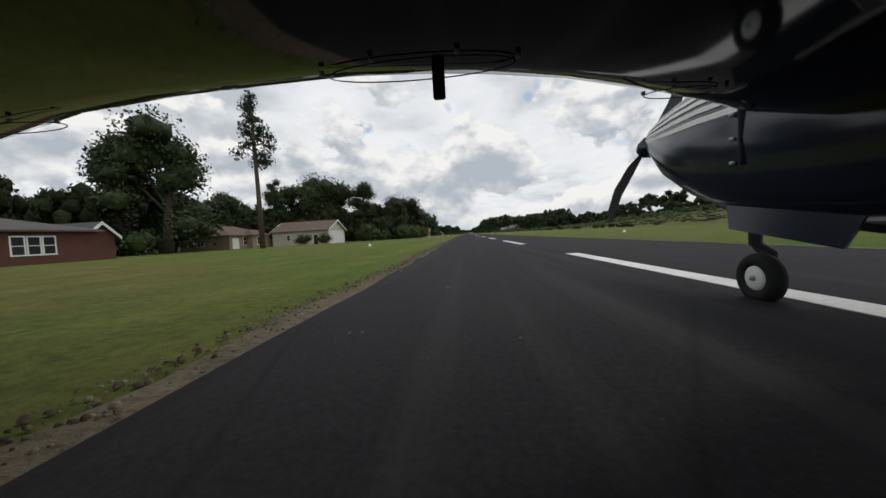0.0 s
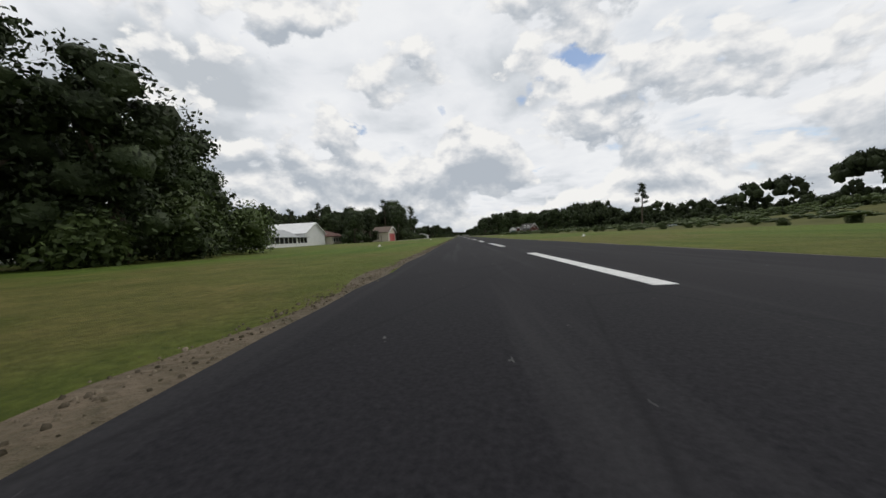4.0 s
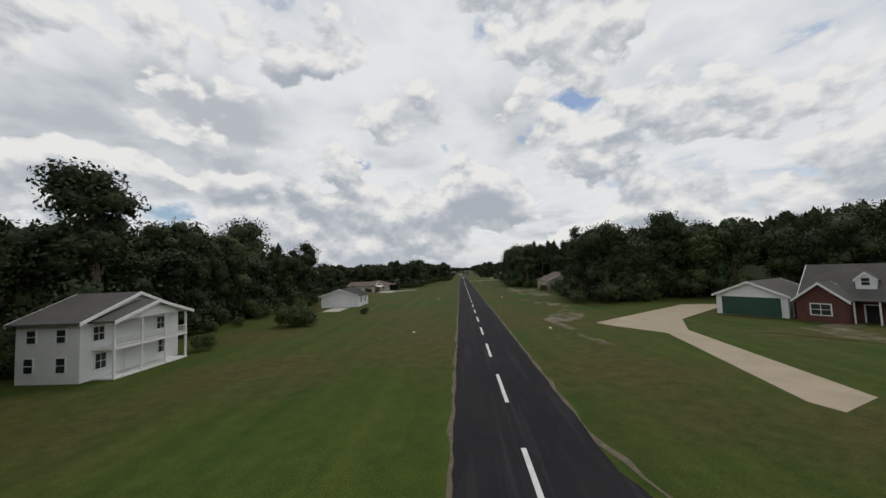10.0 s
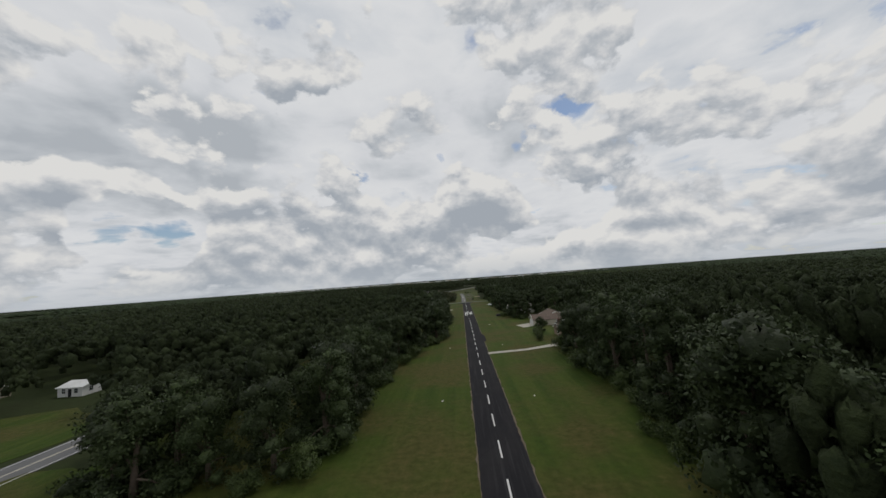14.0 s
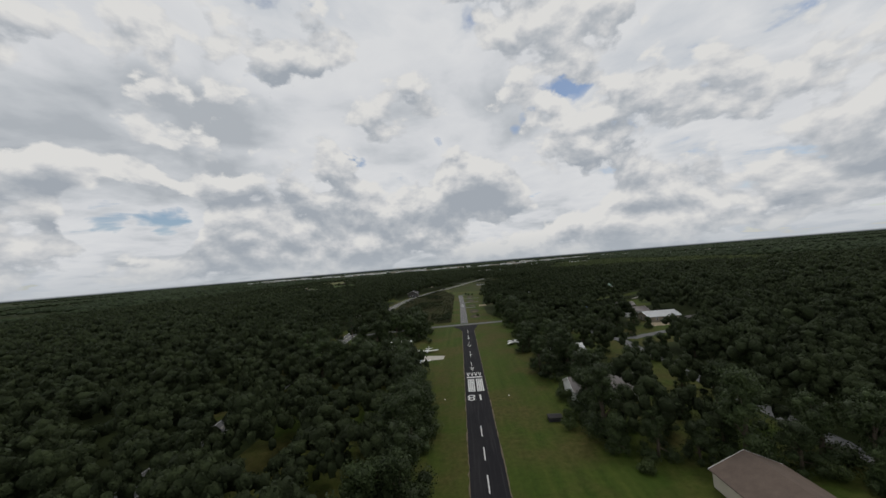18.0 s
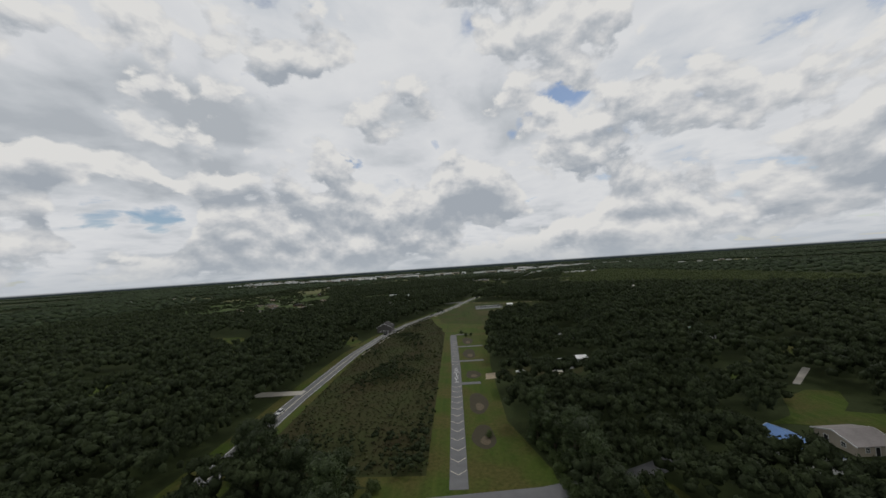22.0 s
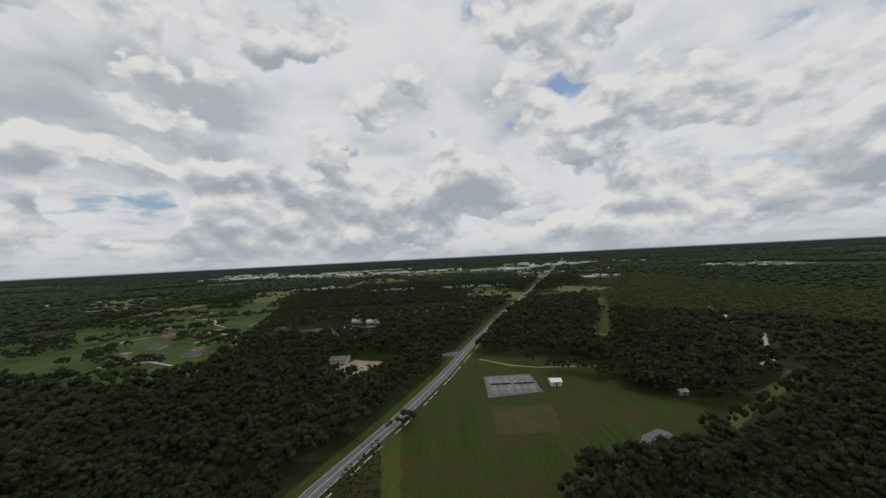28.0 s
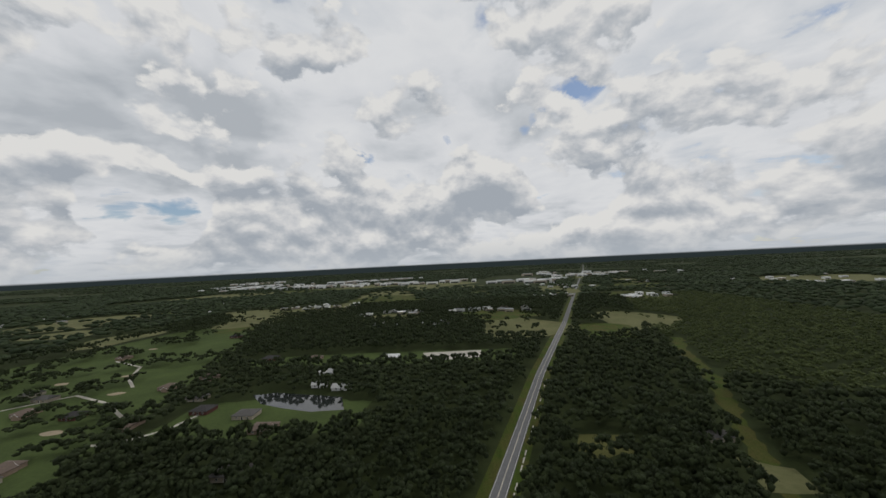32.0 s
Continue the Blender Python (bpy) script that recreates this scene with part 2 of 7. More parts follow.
M["weed"] = material("weed_leaf", (0.036, 0.049, 0.016), 0.8, (0.036, 0.027, 0.013), 0.07, 2.0, 0.6, 0.5, island=0.35, spec=0.1)
M["bark"] = material("bark", (0.13, 0.10, 0.075), 0.95, (0.06, 0.048, 0.038), 3, 14, 0.9, 0.9)
M["white"] = material("white_siding", (0.78, 0.78, 0.765), 0.6, (0.64, 0.64, 0.625), 0.6, 8, 0.8, 0.1)
M["cream"] = material("cream_stucco", (0.60, 0.56, 0.46), 0.8, (0.46, 0.42, 0.34), 0.5, 9, 0.8, 0.2)
M["tan"] = material("tan_siding", (0.42, 0.37, 0.30), 0.8, (0.32, 0.28, 0.22), 0.5, 9, 0.8, 0.2)
M["brick"] = material("red_brick", (0.135, 0.055, 0.043), 0.9, (0.075, 0.036, 0.030), 1.2, 12, 0.9, 0.5)
M["tan_brick"] = material("tan_brick", (0.33, 0.25, 0.19), 0.9, (0.22, 0.16, 0.12), 1.2, 12, 0.9, 0.5)
M["red_door"] = material("red_door", (0.40, 0.075, 0.07), 0.6, (0.32, 0.06, 0.055), 0.5, 6, 0.8, 0.1)
M["green_door"] = material("green_door", (0.035, 0.085, 0.06), 0.5, (0.025, 0.06, 0.045), 0.5, 6, 0.8, 0.1)
M["shingle_grey"] = material("grey_shingle", (0.112, 0.106, 0.10), 0.95, (0.066, 0.063, 0.06), 0.7, 9, 0.9, 0.5)
M["shingle_brown"] = material("brown_shingle", (0.165, 0.125, 0.10), 0.95, (0.095, 0.072, 0.06), 0.7, 9, 0.9, 0.5)
M["shingle_red"] = material("red_brown_shingle", (0.135, 0.070, 0.055), 0.95, (0.075, 0.042, 0.036), 0.7, 9, 0.9, 0.5)
M["pale_roof"] = material("pale_grey_roof", (0.36, 0.37, 0.37), 0.7, (0.27, 0.28, 0.28), 0.5, 6, 0.8, 0.1)
M["shingle_dark"] = material("dark_shingle", (0.050, 0.047, 0.046), 0.95, (0.028, 0.027, 0.027), 0.7, 9, 0.9, 0.5)
M["metal_roof"] = material("grey_metal_roof", (0.34, 0.355, 0.37), 0.45, (0.23, 0.24, 0.25), 0.4, 4, 0.9, 0.1, metal=0.3)
M["old_roof"] = material("weathered_metal_roof", (0.24, 0.22, 0.21), 0.8, (0.13, 0.115, 0.11), 0.35, 3, 0.9, 0.2)
M["white_roof"] = material("white_metal_roof", (0.78, 0.78, 0.77), 0.5, (0.60, 0.60, 0.59), 0.4, 5, 0.8, 0.1)
M["blue_roof"] = material("blue_metal_roof", (0.10, 0.20, 0.42), 0.45, (0.07, 0.15, 0.32), 0.4, 5, 0.8, 0.1)
M["green_roof"] = material("green_metal_roof", (0.16, 0.24, 0.19), 0.6, (0.11, 0.17, 0.13), 0.4, 5, 0.8, 0.1)
M["olive_roof"] = material("olive_metal_roof", (0.14, 0.155, 0.105), 0.6, (0.10, 0.11, 0.075), 0.4, 5, 0.8, 0.1)
M["trim"] = material("white_trim", (0.76, 0.76, 0.74), 0.5, (0.66, 0.66, 0.64), 1.0, 12, 0.7, 0.0)
M["dark"] = material("dark_interior", (0.02, 0.02, 0.02), 0.9, (0.012, 0.012, 0.012), 1, 6, 0.7, 0.0)
M["glass"] = material("window_glass", (0.03, 0.035, 0.04), 0.08, (0.02, 0.024, 0.03), 0.5, 3, 0.7, 0.0, spec=0.8)
M["water"] = material("pond_water", (0.03, 0.034, 0.032), 0.06, (0.02, 0.024, 0.022), 0.05, 1.5, 0.8, 0.05, spec=0.7)
M["rubber"] = material("black_rubber", (0.016, 0.016, 0.017), 0.8, (0.010, 0.010, 0.011), 4, 30, 0.8, 0.2, bump_scale=0.004)
M["court"] = material("tennis_court", (0.17, 0.18, 0.175), 0.9, (0.12, 0.125, 0.12), 0.2, 4, 0.9, 0.1)
M["dark_bush"] = material("dark_metal", (0.05, 0.05, 0.055), 0.5, (0.03, 0.03, 0.034), 1, 8, 0.7, 0.0)


def grass_material(name, sand=0.0, tone=1.0):
    """Mown grass: strips along the runway, dry brown patches, fine blades; its colour brightened to the south and
    darkened to the north.
    """
    m = bpy.data.materials.new(name)
    m.use_nodes = True
    nt = m.node_tree
    N, L = nt.nodes, nt.links
    p = N["Principled BSDF"]
    p.inputs["Roughness"].default_value = 0.95
    p.inputs["Specular IOR Level"].default_value = 0.15
    co = N.new("ShaderNodeTexCoord")

    def tex(scale, detail, rough=0.6, stretch=(1, 1, 1)):
        mp = N.new("ShaderNodeMapping")
        mp.inputs["Scale"].default_value = stretch
        L.new(co.outputs["Object"], mp.inputs["Vector"])
        n = N.new("ShaderNodeTexNoise")
        n.inputs["Scale"].default_value, n.inputs["Detail"].default_value, n.inputs["Roughness"].default_value = scale, detail, rough
        L.new(mp.outputs[0], n.inputs["Vector"])
        return n.outputs["Fac"]

    def ramp(fac, stops):
        r = N.new("ShaderNodeValToRGB")
        e = r.color_ramp.elements
        while len(e) < len(stops):
            e.new(0.5)
        for el, (q, c) in zip(e, stops):
            el.position, el.color = q, (*c, 1)
        L.new(fac, r.inputs[0])
        return r.outputs[0]

    def mix(fac, a, b, kind="MIX"):
        n = N.new("ShaderNodeMix")
        n.data_type, n.blend_type = "RGBA", kind
        if isinstance(fac, float):
            n.inputs[0].default_value = fac
        else:
            L.new(fac, n.inputs[0])
        L.new(a, n.inputs[6])
        L.new(b, n.inputs[7])
        return n.outputs[2]

    strips = tex(0.55, 3, 0.5, (1, 0.02, 1))
    patch = tex(0.06, 5)
    blade = tex(9.0, 8, 0.78)
    clump = tex(0.9, 5, 0.7)
    green = ramp(strips, [(0.3, (0.044 * tone, 0.076 * tone, 0.014 * tone)), (0.7, (0.078 * tone, 0.104 * tone, 0.024 * tone))])
    dry = ramp(clump, [(0.3, (0.068 * tone, 0.075 * tone, 0.020 * tone)), (0.75, (0.112 * tone, 0.090 * tone, 0.040 * tone))])
    col = mix(ramp(patch, [(0.42, (0, 0, 0)), (0.60, (0.9, 0.9, 0.9))]), green, dry)
    col = mix(0.75, col, ramp(blade, [(0.32, (0.36, 0.42, 0.32)), (0.68, (1.55, 1.48, 1.4))]), "MULTIPLY")
    col = mix(0.6, col, ramp(clump, [(0.30, (0.62, 0.66, 0.60)), (0.70, (1.30, 1.27, 1.25))]), "MULTIPLY")
    if sand:
        worn = tex(0.22, 7, 0.62, (1, 0.6, 1))
        bare = ramp(clump, [(0.3, (0.13, 0.105, 0.075)), (0.75, (0.30, 0.255, 0.20))])
        col = mix(ramp(worn, [(0.56 - sand * 0.2, (0, 0, 0)), (0.66 - sand * 0.2, (1, 1, 1))]), col, bare)
    tone = N.new("ShaderNodeHueSaturation")
    tone.inputs["Saturation"].default_value = 1.06
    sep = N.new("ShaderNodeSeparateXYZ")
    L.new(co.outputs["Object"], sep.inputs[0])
    # brightness worked into the colour: 1.40 in the south, 0.80 in the north
    south_gain = N.new("ShaderNodeMapRange")
    south_gain.interpolation_type = "SMOOTHSTEP"
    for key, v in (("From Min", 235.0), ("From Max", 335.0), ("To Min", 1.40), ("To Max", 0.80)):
        south_gain.inputs[key].default_value = v
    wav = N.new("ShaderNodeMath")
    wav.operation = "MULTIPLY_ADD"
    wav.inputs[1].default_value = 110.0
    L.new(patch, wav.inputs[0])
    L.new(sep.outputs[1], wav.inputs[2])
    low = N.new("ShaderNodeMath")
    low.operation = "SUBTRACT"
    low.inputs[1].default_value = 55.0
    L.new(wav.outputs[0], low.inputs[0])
    L.new(low.outputs[0], south_gain.inputs["Value"])
    L.new(south_gain.outputs[0], tone.inputs["Value"])
    L.new(col, tone.inputs["Color"])
    L.new(tone.outputs[0], p.inputs["Base Color"])
    bp = N.new("ShaderNodeBump")
    bp.inputs["Strength"].default_value, bp.inputs["Distance"].default_value = 0.8, 0.08
    L.new(blade, bp.inputs["Height"])
    L.new(bp.outputs[0], p.inputs["Normal"])
    return m


def asphalt_material():
    """Black asphalt with long pale wear streaks, fine grit, flecks and thin cracks."""
    m = bpy.data.materials.new("runway_asphalt")
    m.use_nodes = True
    nt = m.node_tree
    N, L = nt.nodes, nt.links
    p = N["Principled BSDF"]
    p.inputs["Roughness"].default_value, p.inputs["Specular IOR Level"].default_value = 0.9, 0.12
    co = N.new("ShaderNodeTexCoord")

    def tex(scale, detail, stretch, rough=0.6, kind="ShaderNodeTexNoise"):
        mp = N.new("ShaderNodeMapping")
        mp.inputs["Scale"].default_value = stretch
        L.new(co.outputs["Object"], mp.inputs["Vector"])
        n = N.new(kind)
        n.inputs["Scale"].default_value = scale
        L.new(mp.outputs[0], n.inputs["Vector"])
        if kind == "ShaderNodeTexVoronoi":
            n.feature = "DISTANCE_TO_EDGE"
            return n.outputs["Distance"]
        n.inputs["Detail"].default_value, n.inputs["Roughness"].default_value = detail, rough
        return n.outputs["Fac"]

    def ramp(fac, stops):
        r = N.new("ShaderNodeValToRGB")
        e = r.color_ramp.elements
        while len(e) < len(stops):
            e.new(0.5)
        for el, (q, c) in zip(e, stops):
            el.position, el.color = q, (*c, 1)
        L.new(fac, r.inputs[0])
        return r.outputs[0]

    def mix(fac, a, b):
        n = N.new("ShaderNodeMix")
        n.data_type = "RGBA"
        L.new(fac, n.inputs[0])
        for i, c in ((6, a), (7, b)):
            if isinstance(c, tuple):
                n.inputs[i].default_value = (*c, 1)
            else:
                L.new(c, n.inputs[i])
        return n.outputs[2]

    grit = tex(38, 5, (1, 1, 1), 0.7)
    col = ramp(grit, [(0.3, (0.009, 0.009, 0.0105)), (0.72, (0.023, 0.022, 0.025))])
    streak = tex(2.2, 4, (1, 0.03, 1))
    col = mix(ramp(streak, [(0.52, (0, 0, 0)), (0.72, (0.55, 0.55, 0.55))]), col, (0.044, 0.043, 0.045))
    patch = tex(0.22, 4, (1, 0.4, 1))
    col = mix(ramp(patch, [(0.45, (0, 0, 0)), (0.7, (0.35, 0.35, 0.35))]), col, (0.036, 0.034, 0.034))
    fleck = tex(9, 3, (1, 0.35, 1), 0.75)
    col = mix(ramp(fleck, [(0.70, (0, 0, 0)), (0.76, (0.55, 0.55, 0.55))]), col, (0.16, 0.16, 0.155))
    crack = tex(0.42, 0, (1, 0.5, 1), kind="ShaderNodeTexVoronoi")
    col = mix(ramp(crack, [(0.0, (0.4, 0.4, 0.4)), (0.010, (0, 0, 0))]), col, (0.007, 0.007, 0.008))
    L.new(col, p.inputs["Base Color"])
    bp = N.new("ShaderNodeBump")
    bp.inputs["Strength"].default_value, bp.inputs["Distance"].default_value = 0.07, 0.004
    L.new(grit, bp.inputs["Height"])
    L.new(bp.outputs[0], p.inputs["Normal"])
    return m


M["asphalt"] = asphalt_material()
M["grass"] = grass_material("mown_grass")
M["dry"] = material("dry_brown_grass", (0.078, 0.066, 0.030), 0.95, (0.046, 0.050, 0.019), 0.12, 1.5, 0.7, 0.6, spec=0.08)
M["bare"] = grass_material("bare_patchy_ground", 0.42)
M["fairway"] = material("golf_fairway", (0.070, 0.098, 0.031), 0.95, (0.044, 0.062, 0.021), 0.035, 0.5, 0.55, 0.3, spec=0.08)
M["rubble"] = material("earth_clods", (0.17, 0.14, 0.105), 0.95, (0.035, 0.030, 0.016), 3.0, 25.0, 0.5, 0.5, island=0.5, bump_scale=0.01, spec=0.08)
M["pale_field"] = material("pale_dry_field", (0.16, 0.155, 0.075), 0.95, (0.085, 0.095, 0.040), 0.02, 0.3, 0.8, 0.3, spec=0.08)
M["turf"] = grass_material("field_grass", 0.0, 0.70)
M["scrub"] = material("rough_field", (0.034, 0.047, 0.015), 0.95, (0.040, 0.030, 0.015), 0.06, 1.3, 0.6, 0.9, bump_scale=0.2, spec=0.08)
M["hill"] = material("brushy_slope", (0.115, 0.115, 0.040), 0.95, (0.070, 0.075, 0.025), 0.08, 1.2, 0.8, 0.7, spec=0.08)
M["floor_woods"] = material("woodland_floor", (0.038, 0.052, 0.018), 0.95, (0.022, 0.027, 0.011), 0.05, 0.8, 0.9, 0.5, spec=0.08)


# ---- mesh helpers ----
def mesh(name, verts, faces, mat_, smooth=False):
    me = bpy.data.meshes.new(name)
    me.from_pydata([tuple(v) for v in verts], [], [tuple(f) for f in faces])
    me.materials.append(mat_)
    if smooth:
        me.polygons.foreach_set("use_smooth", [True] * len(me.polygons))
    me.update()
    return me


def big_mesh(name, verts, quads, mat_):
    """A mesh from arrays: verts (n, 3), faces (m, k)."""
    me = bpy.data.meshes.new(name)
    n, k = quads.shape
    me.vertices.add(len(verts))
    me.vertices.foreach_set("co", np.ascontiguousarray(verts, np.float32).ravel())
    me.loops.add(n * k)
    me.loops.foreach_set("vertex_index", np.ascontiguousarray(quads, np.int32).ravel())
    me.polygons.add(n)
    me.polygons.foreach_set("loop_start", np.arange(0, n * k, k, dtype=np.int32))
    me.materials.append(mat_)
    me.update(calc_edges=True)
    return me


def part(name, me, parent, label="", m=None):
    ob = new(name, me)
    ob.parent = parent
    if m is not None:
        ob.matrix_basis = m
    if label:
        ob["label"] = label
    return ob


def thing(name, label, category, m=None, group="", kind=""):
    ob = new(name)
    if m is not None:
        ob.matrix_basis = m
    return tagged(ob, label, category, group, kind)


def box(name, x0, x1, y0, y1, z0, z1, mat_, bevel=0.0):
    bm = bmesh.new()
    bmesh.ops.create_cube(bm, size=1)
    for v in bm.verts:
        v.co = ((x0 + x1) / 2 + v.co.x * (x1 - x0), (y0 + y1) / 2 + v.co.y * (y1 - y0), (z0 + z1) / 2 + v.co.z * (z1 - z0))
    if bevel:
        bmesh.ops.bevel(bm, geom=bm.edges[:], offset=bevel, segments=2, affect="EDGES")
    me = bpy.data.meshes.new(name)
    bm.to_mesh(me)
    bm.free()
    me.materials.append(mat_)
    return me


def tube(name, pts, radii, mat_, sides=8, caps=True):
    """A tube through points with a radius at each."""
    vs, fs = [], []
    pts = [Vector(p) for p in pts]
    for i, p in enumerate(pts):
        d = (pts[min(i + 1, len(pts) - 1)] - pts[max(i - 1, 0)]).normalized()
        a = d.orthogonal().normalized() if abs(d.z) < 0.95 else Vector((1, 0, 0))
        b = d.cross(a).normalized()
        a = b.cross(d)
        for k in range(sides):
            t = 2 * math.pi * k / sides
            vs.append(p + radii[i] * (math.cos(t) * a + math.sin(t) * b))
    for i in range(len(pts) - 1):
        for k in range(sides):
            k2 = (k + 1) % sides
            fs.append((i * sides + k, i * sides + k2, (i + 1) * sides + k2, (i + 1) * sides + k))
    if caps:
        fs.append(tuple(range(sides))[::-1])
        fs.append(tuple((len(pts) - 1) * sides + k for k in range(sides)))
    return mesh(name, vs, fs, mat_, True)


def slab(name, outline, z, thick, mat_):
    """A flat plate with the given outline, its top at z."""
    n = len(outline)
    vs = [(x, y, z) for x, y in outline] + [(x, y, z - thick) for x, y in outline]
    fs = [tuple(range(n)), tuple(range(2 * n - 1, n - 1, -1))] + [(i, i + n, (i + 1) % n + n, (i + 1) % n) for i in range(n)]
    return mesh(name, vs, fs, mat_)


def ribbon(name, path, half, z, thick, mat_, jag=0.0, seed=0):
    """A strip of ground along a path, with uneven edges where jag is given."""
    rnd = random.Random(seed)
    pts = []
    for (xa, ya), (xb, yb) in zip(path, path[1:]):
        n = max(1, int(math.hypot(xb - xa, yb - ya) / (1.2 if jag else 12)))
        pts += [(xa + (xb - xa) * i / n, ya + (yb - ya) * i / n) for i in range(n)]
    pts.append(path[-1])
    left, right = [], []
    for i, p in enumerate(pts):
        a, b = pts[max(i - 1, 0)], pts[min(i + 1, len(pts) - 1)]
        d = math.hypot(b[0] - a[0], b[1] - a[1])
        nx, ny = -(b[1] - a[1]) / d, (b[0] - a[0]) / d
        hl, hr = half + rnd.uniform(-jag, jag), half + rnd.uniform(-jag, jag)
        left.append((p[0] + nx * hl, p[1] + ny * hl))
        right.append((p[0] - nx * hr, p[1] - ny * hr))
    n = len(pts)
    vs = [(x, y, z) for x, y in left] + [(x, y, z) for x, y in right] + [(x, y, z - thick) for x, y in left] + [(x, y, z - thick) for x, y in right]
    fs = []
    for i in range(n - 1):
        fs += [(i, n + i, n + i + 1, i + 1), (i, i + 1, 2 * n + i + 1, 2 * n + i), (n + i, 3 * n + i, 3 * n + i + 1, n + i + 1)]
    return mesh(name, vs, fs, mat_)


# ---- ground ----
def inside(poly, x, y):
    """Which of the points x, y lie within the polygon."""
    x, y = np.asarray(x, float), np.asarray(y, float)
    hit = np.zeros(x.shape, bool)
    for (xa, ya), (xb, yb) in zip(poly, poly[1:] + poly[:1]):
        cross = ((ya > y) != (yb > y)) & (x < (xb - xa) * (y - ya) / ((yb - ya) or 1e-9) + xa)
        hit ^= cross
    return hit


ROAD = [(-90, -600), (-86, 100), (-76, 380), (-73, 455), (-68, 545), (-67, 640), (-69, 731), (-70, 830), (-67.5, 905), (-60, 958), (-46, 1012),
        (-25, 1062), (-2, 1125), (16, 1184), (72, 1350), (163, 1589), (367, 2163), (888, 3611), (1400, 5100)]
TRACK = [(184, 1112), (200, 1117), (216, 1125), (237, 1151), (262, 1180), (274, 1194)]
TRACK_FAR = [(277, 1224), (312, 1286), (330, 1330)]
LANE = [(64, 470), (62.5, 560), (63.5, 610), (62, 660), (63, 700), (57, 721), (40, 745)]


def near_line(path, x, y, r):
    hit = np.zeros(np.shape(x), bool)
    for (xa, ya), (xb, yb) in zip(path, path[1:]):
        dx, dy = xb - xa, yb - ya
        t = np.clip(((x - xa) * dx + (y - ya) * dy) / (dx * dx + dy * dy), 0, 1)
        hit |= np.hypot(x - xa - t * dx, y - ya - t * dy) < r
    return hit


# open ground: the airstrip with its lawns, the fields and gardens
STRIP = [(-120, -300), (30, -300), (30, 60), (25, 180), (18, 250), (18, 285), (26, 309), (56, 327), (72, 332), (72, 362), (50, 384), (22, 380), (24, 412), (40, 418), (40, 436), (17, 442), (17, 462),
         (23, 494), (24, 545), (58, 545), (58, 604), (47, 611), (25, 612), (19, 622), (19, 640), (24, 654), (21, 700), (22, 772), (15, 800), (16, 860), (22, 935), (24, 985),
         (36, 1005), (66, 1022), (90, 1022), (112, 1032), (128, 1066), (116, 1076), (101, 1086), (98, 1105), (110, 1118), (104, 1134), (60, 1158), (22, 1168), (2, 1122), (-24, 1058),
         (-42, 1010), (-50, 980), (-62, 940), (-63, 800), (-50, 775), (-22, 768), (-19, 720), (-62, 712), (-62, 680), (-20, 678), (-11, 645), (-11, 570), (-22, 530),
         (-23, 476), (-50, 470), (-69, 464), (-70, 430), (-64, 412), (-50, 403), (-41, 396), (-41, 350), (-42, 328), (-27, 323), (-26, 250), (-42, 249), (-44, 230), (-58, 229), (-60, 170), (-46, 168), (-34, 160), (-17, 135), (-16, 88),
         (-27, 84), (-48, 82), (-52, 10)]
def wobble(poly, amount=2.2, step=5.0, seed=0.0):
    """The same outline with uneven, natural edges."""
    out = []
    for (xa, ya), (xb, yb) in zip(poly, poly[1:] + poly[:1]):
        n = max(1, int(math.hypot(xb - xa, yb - ya) / step))
        for i in range(n):
            x, y = xa + (xb - xa) * i / n, ya + (yb - ya) * i / n
            k = 0.9 / step
            out.append((x + amount * noise.noise(Vector((x * k, y * k, seed))), y + amount * noise.noise(Vector((x * k, y * k, seed + 9.0)))))
    return out


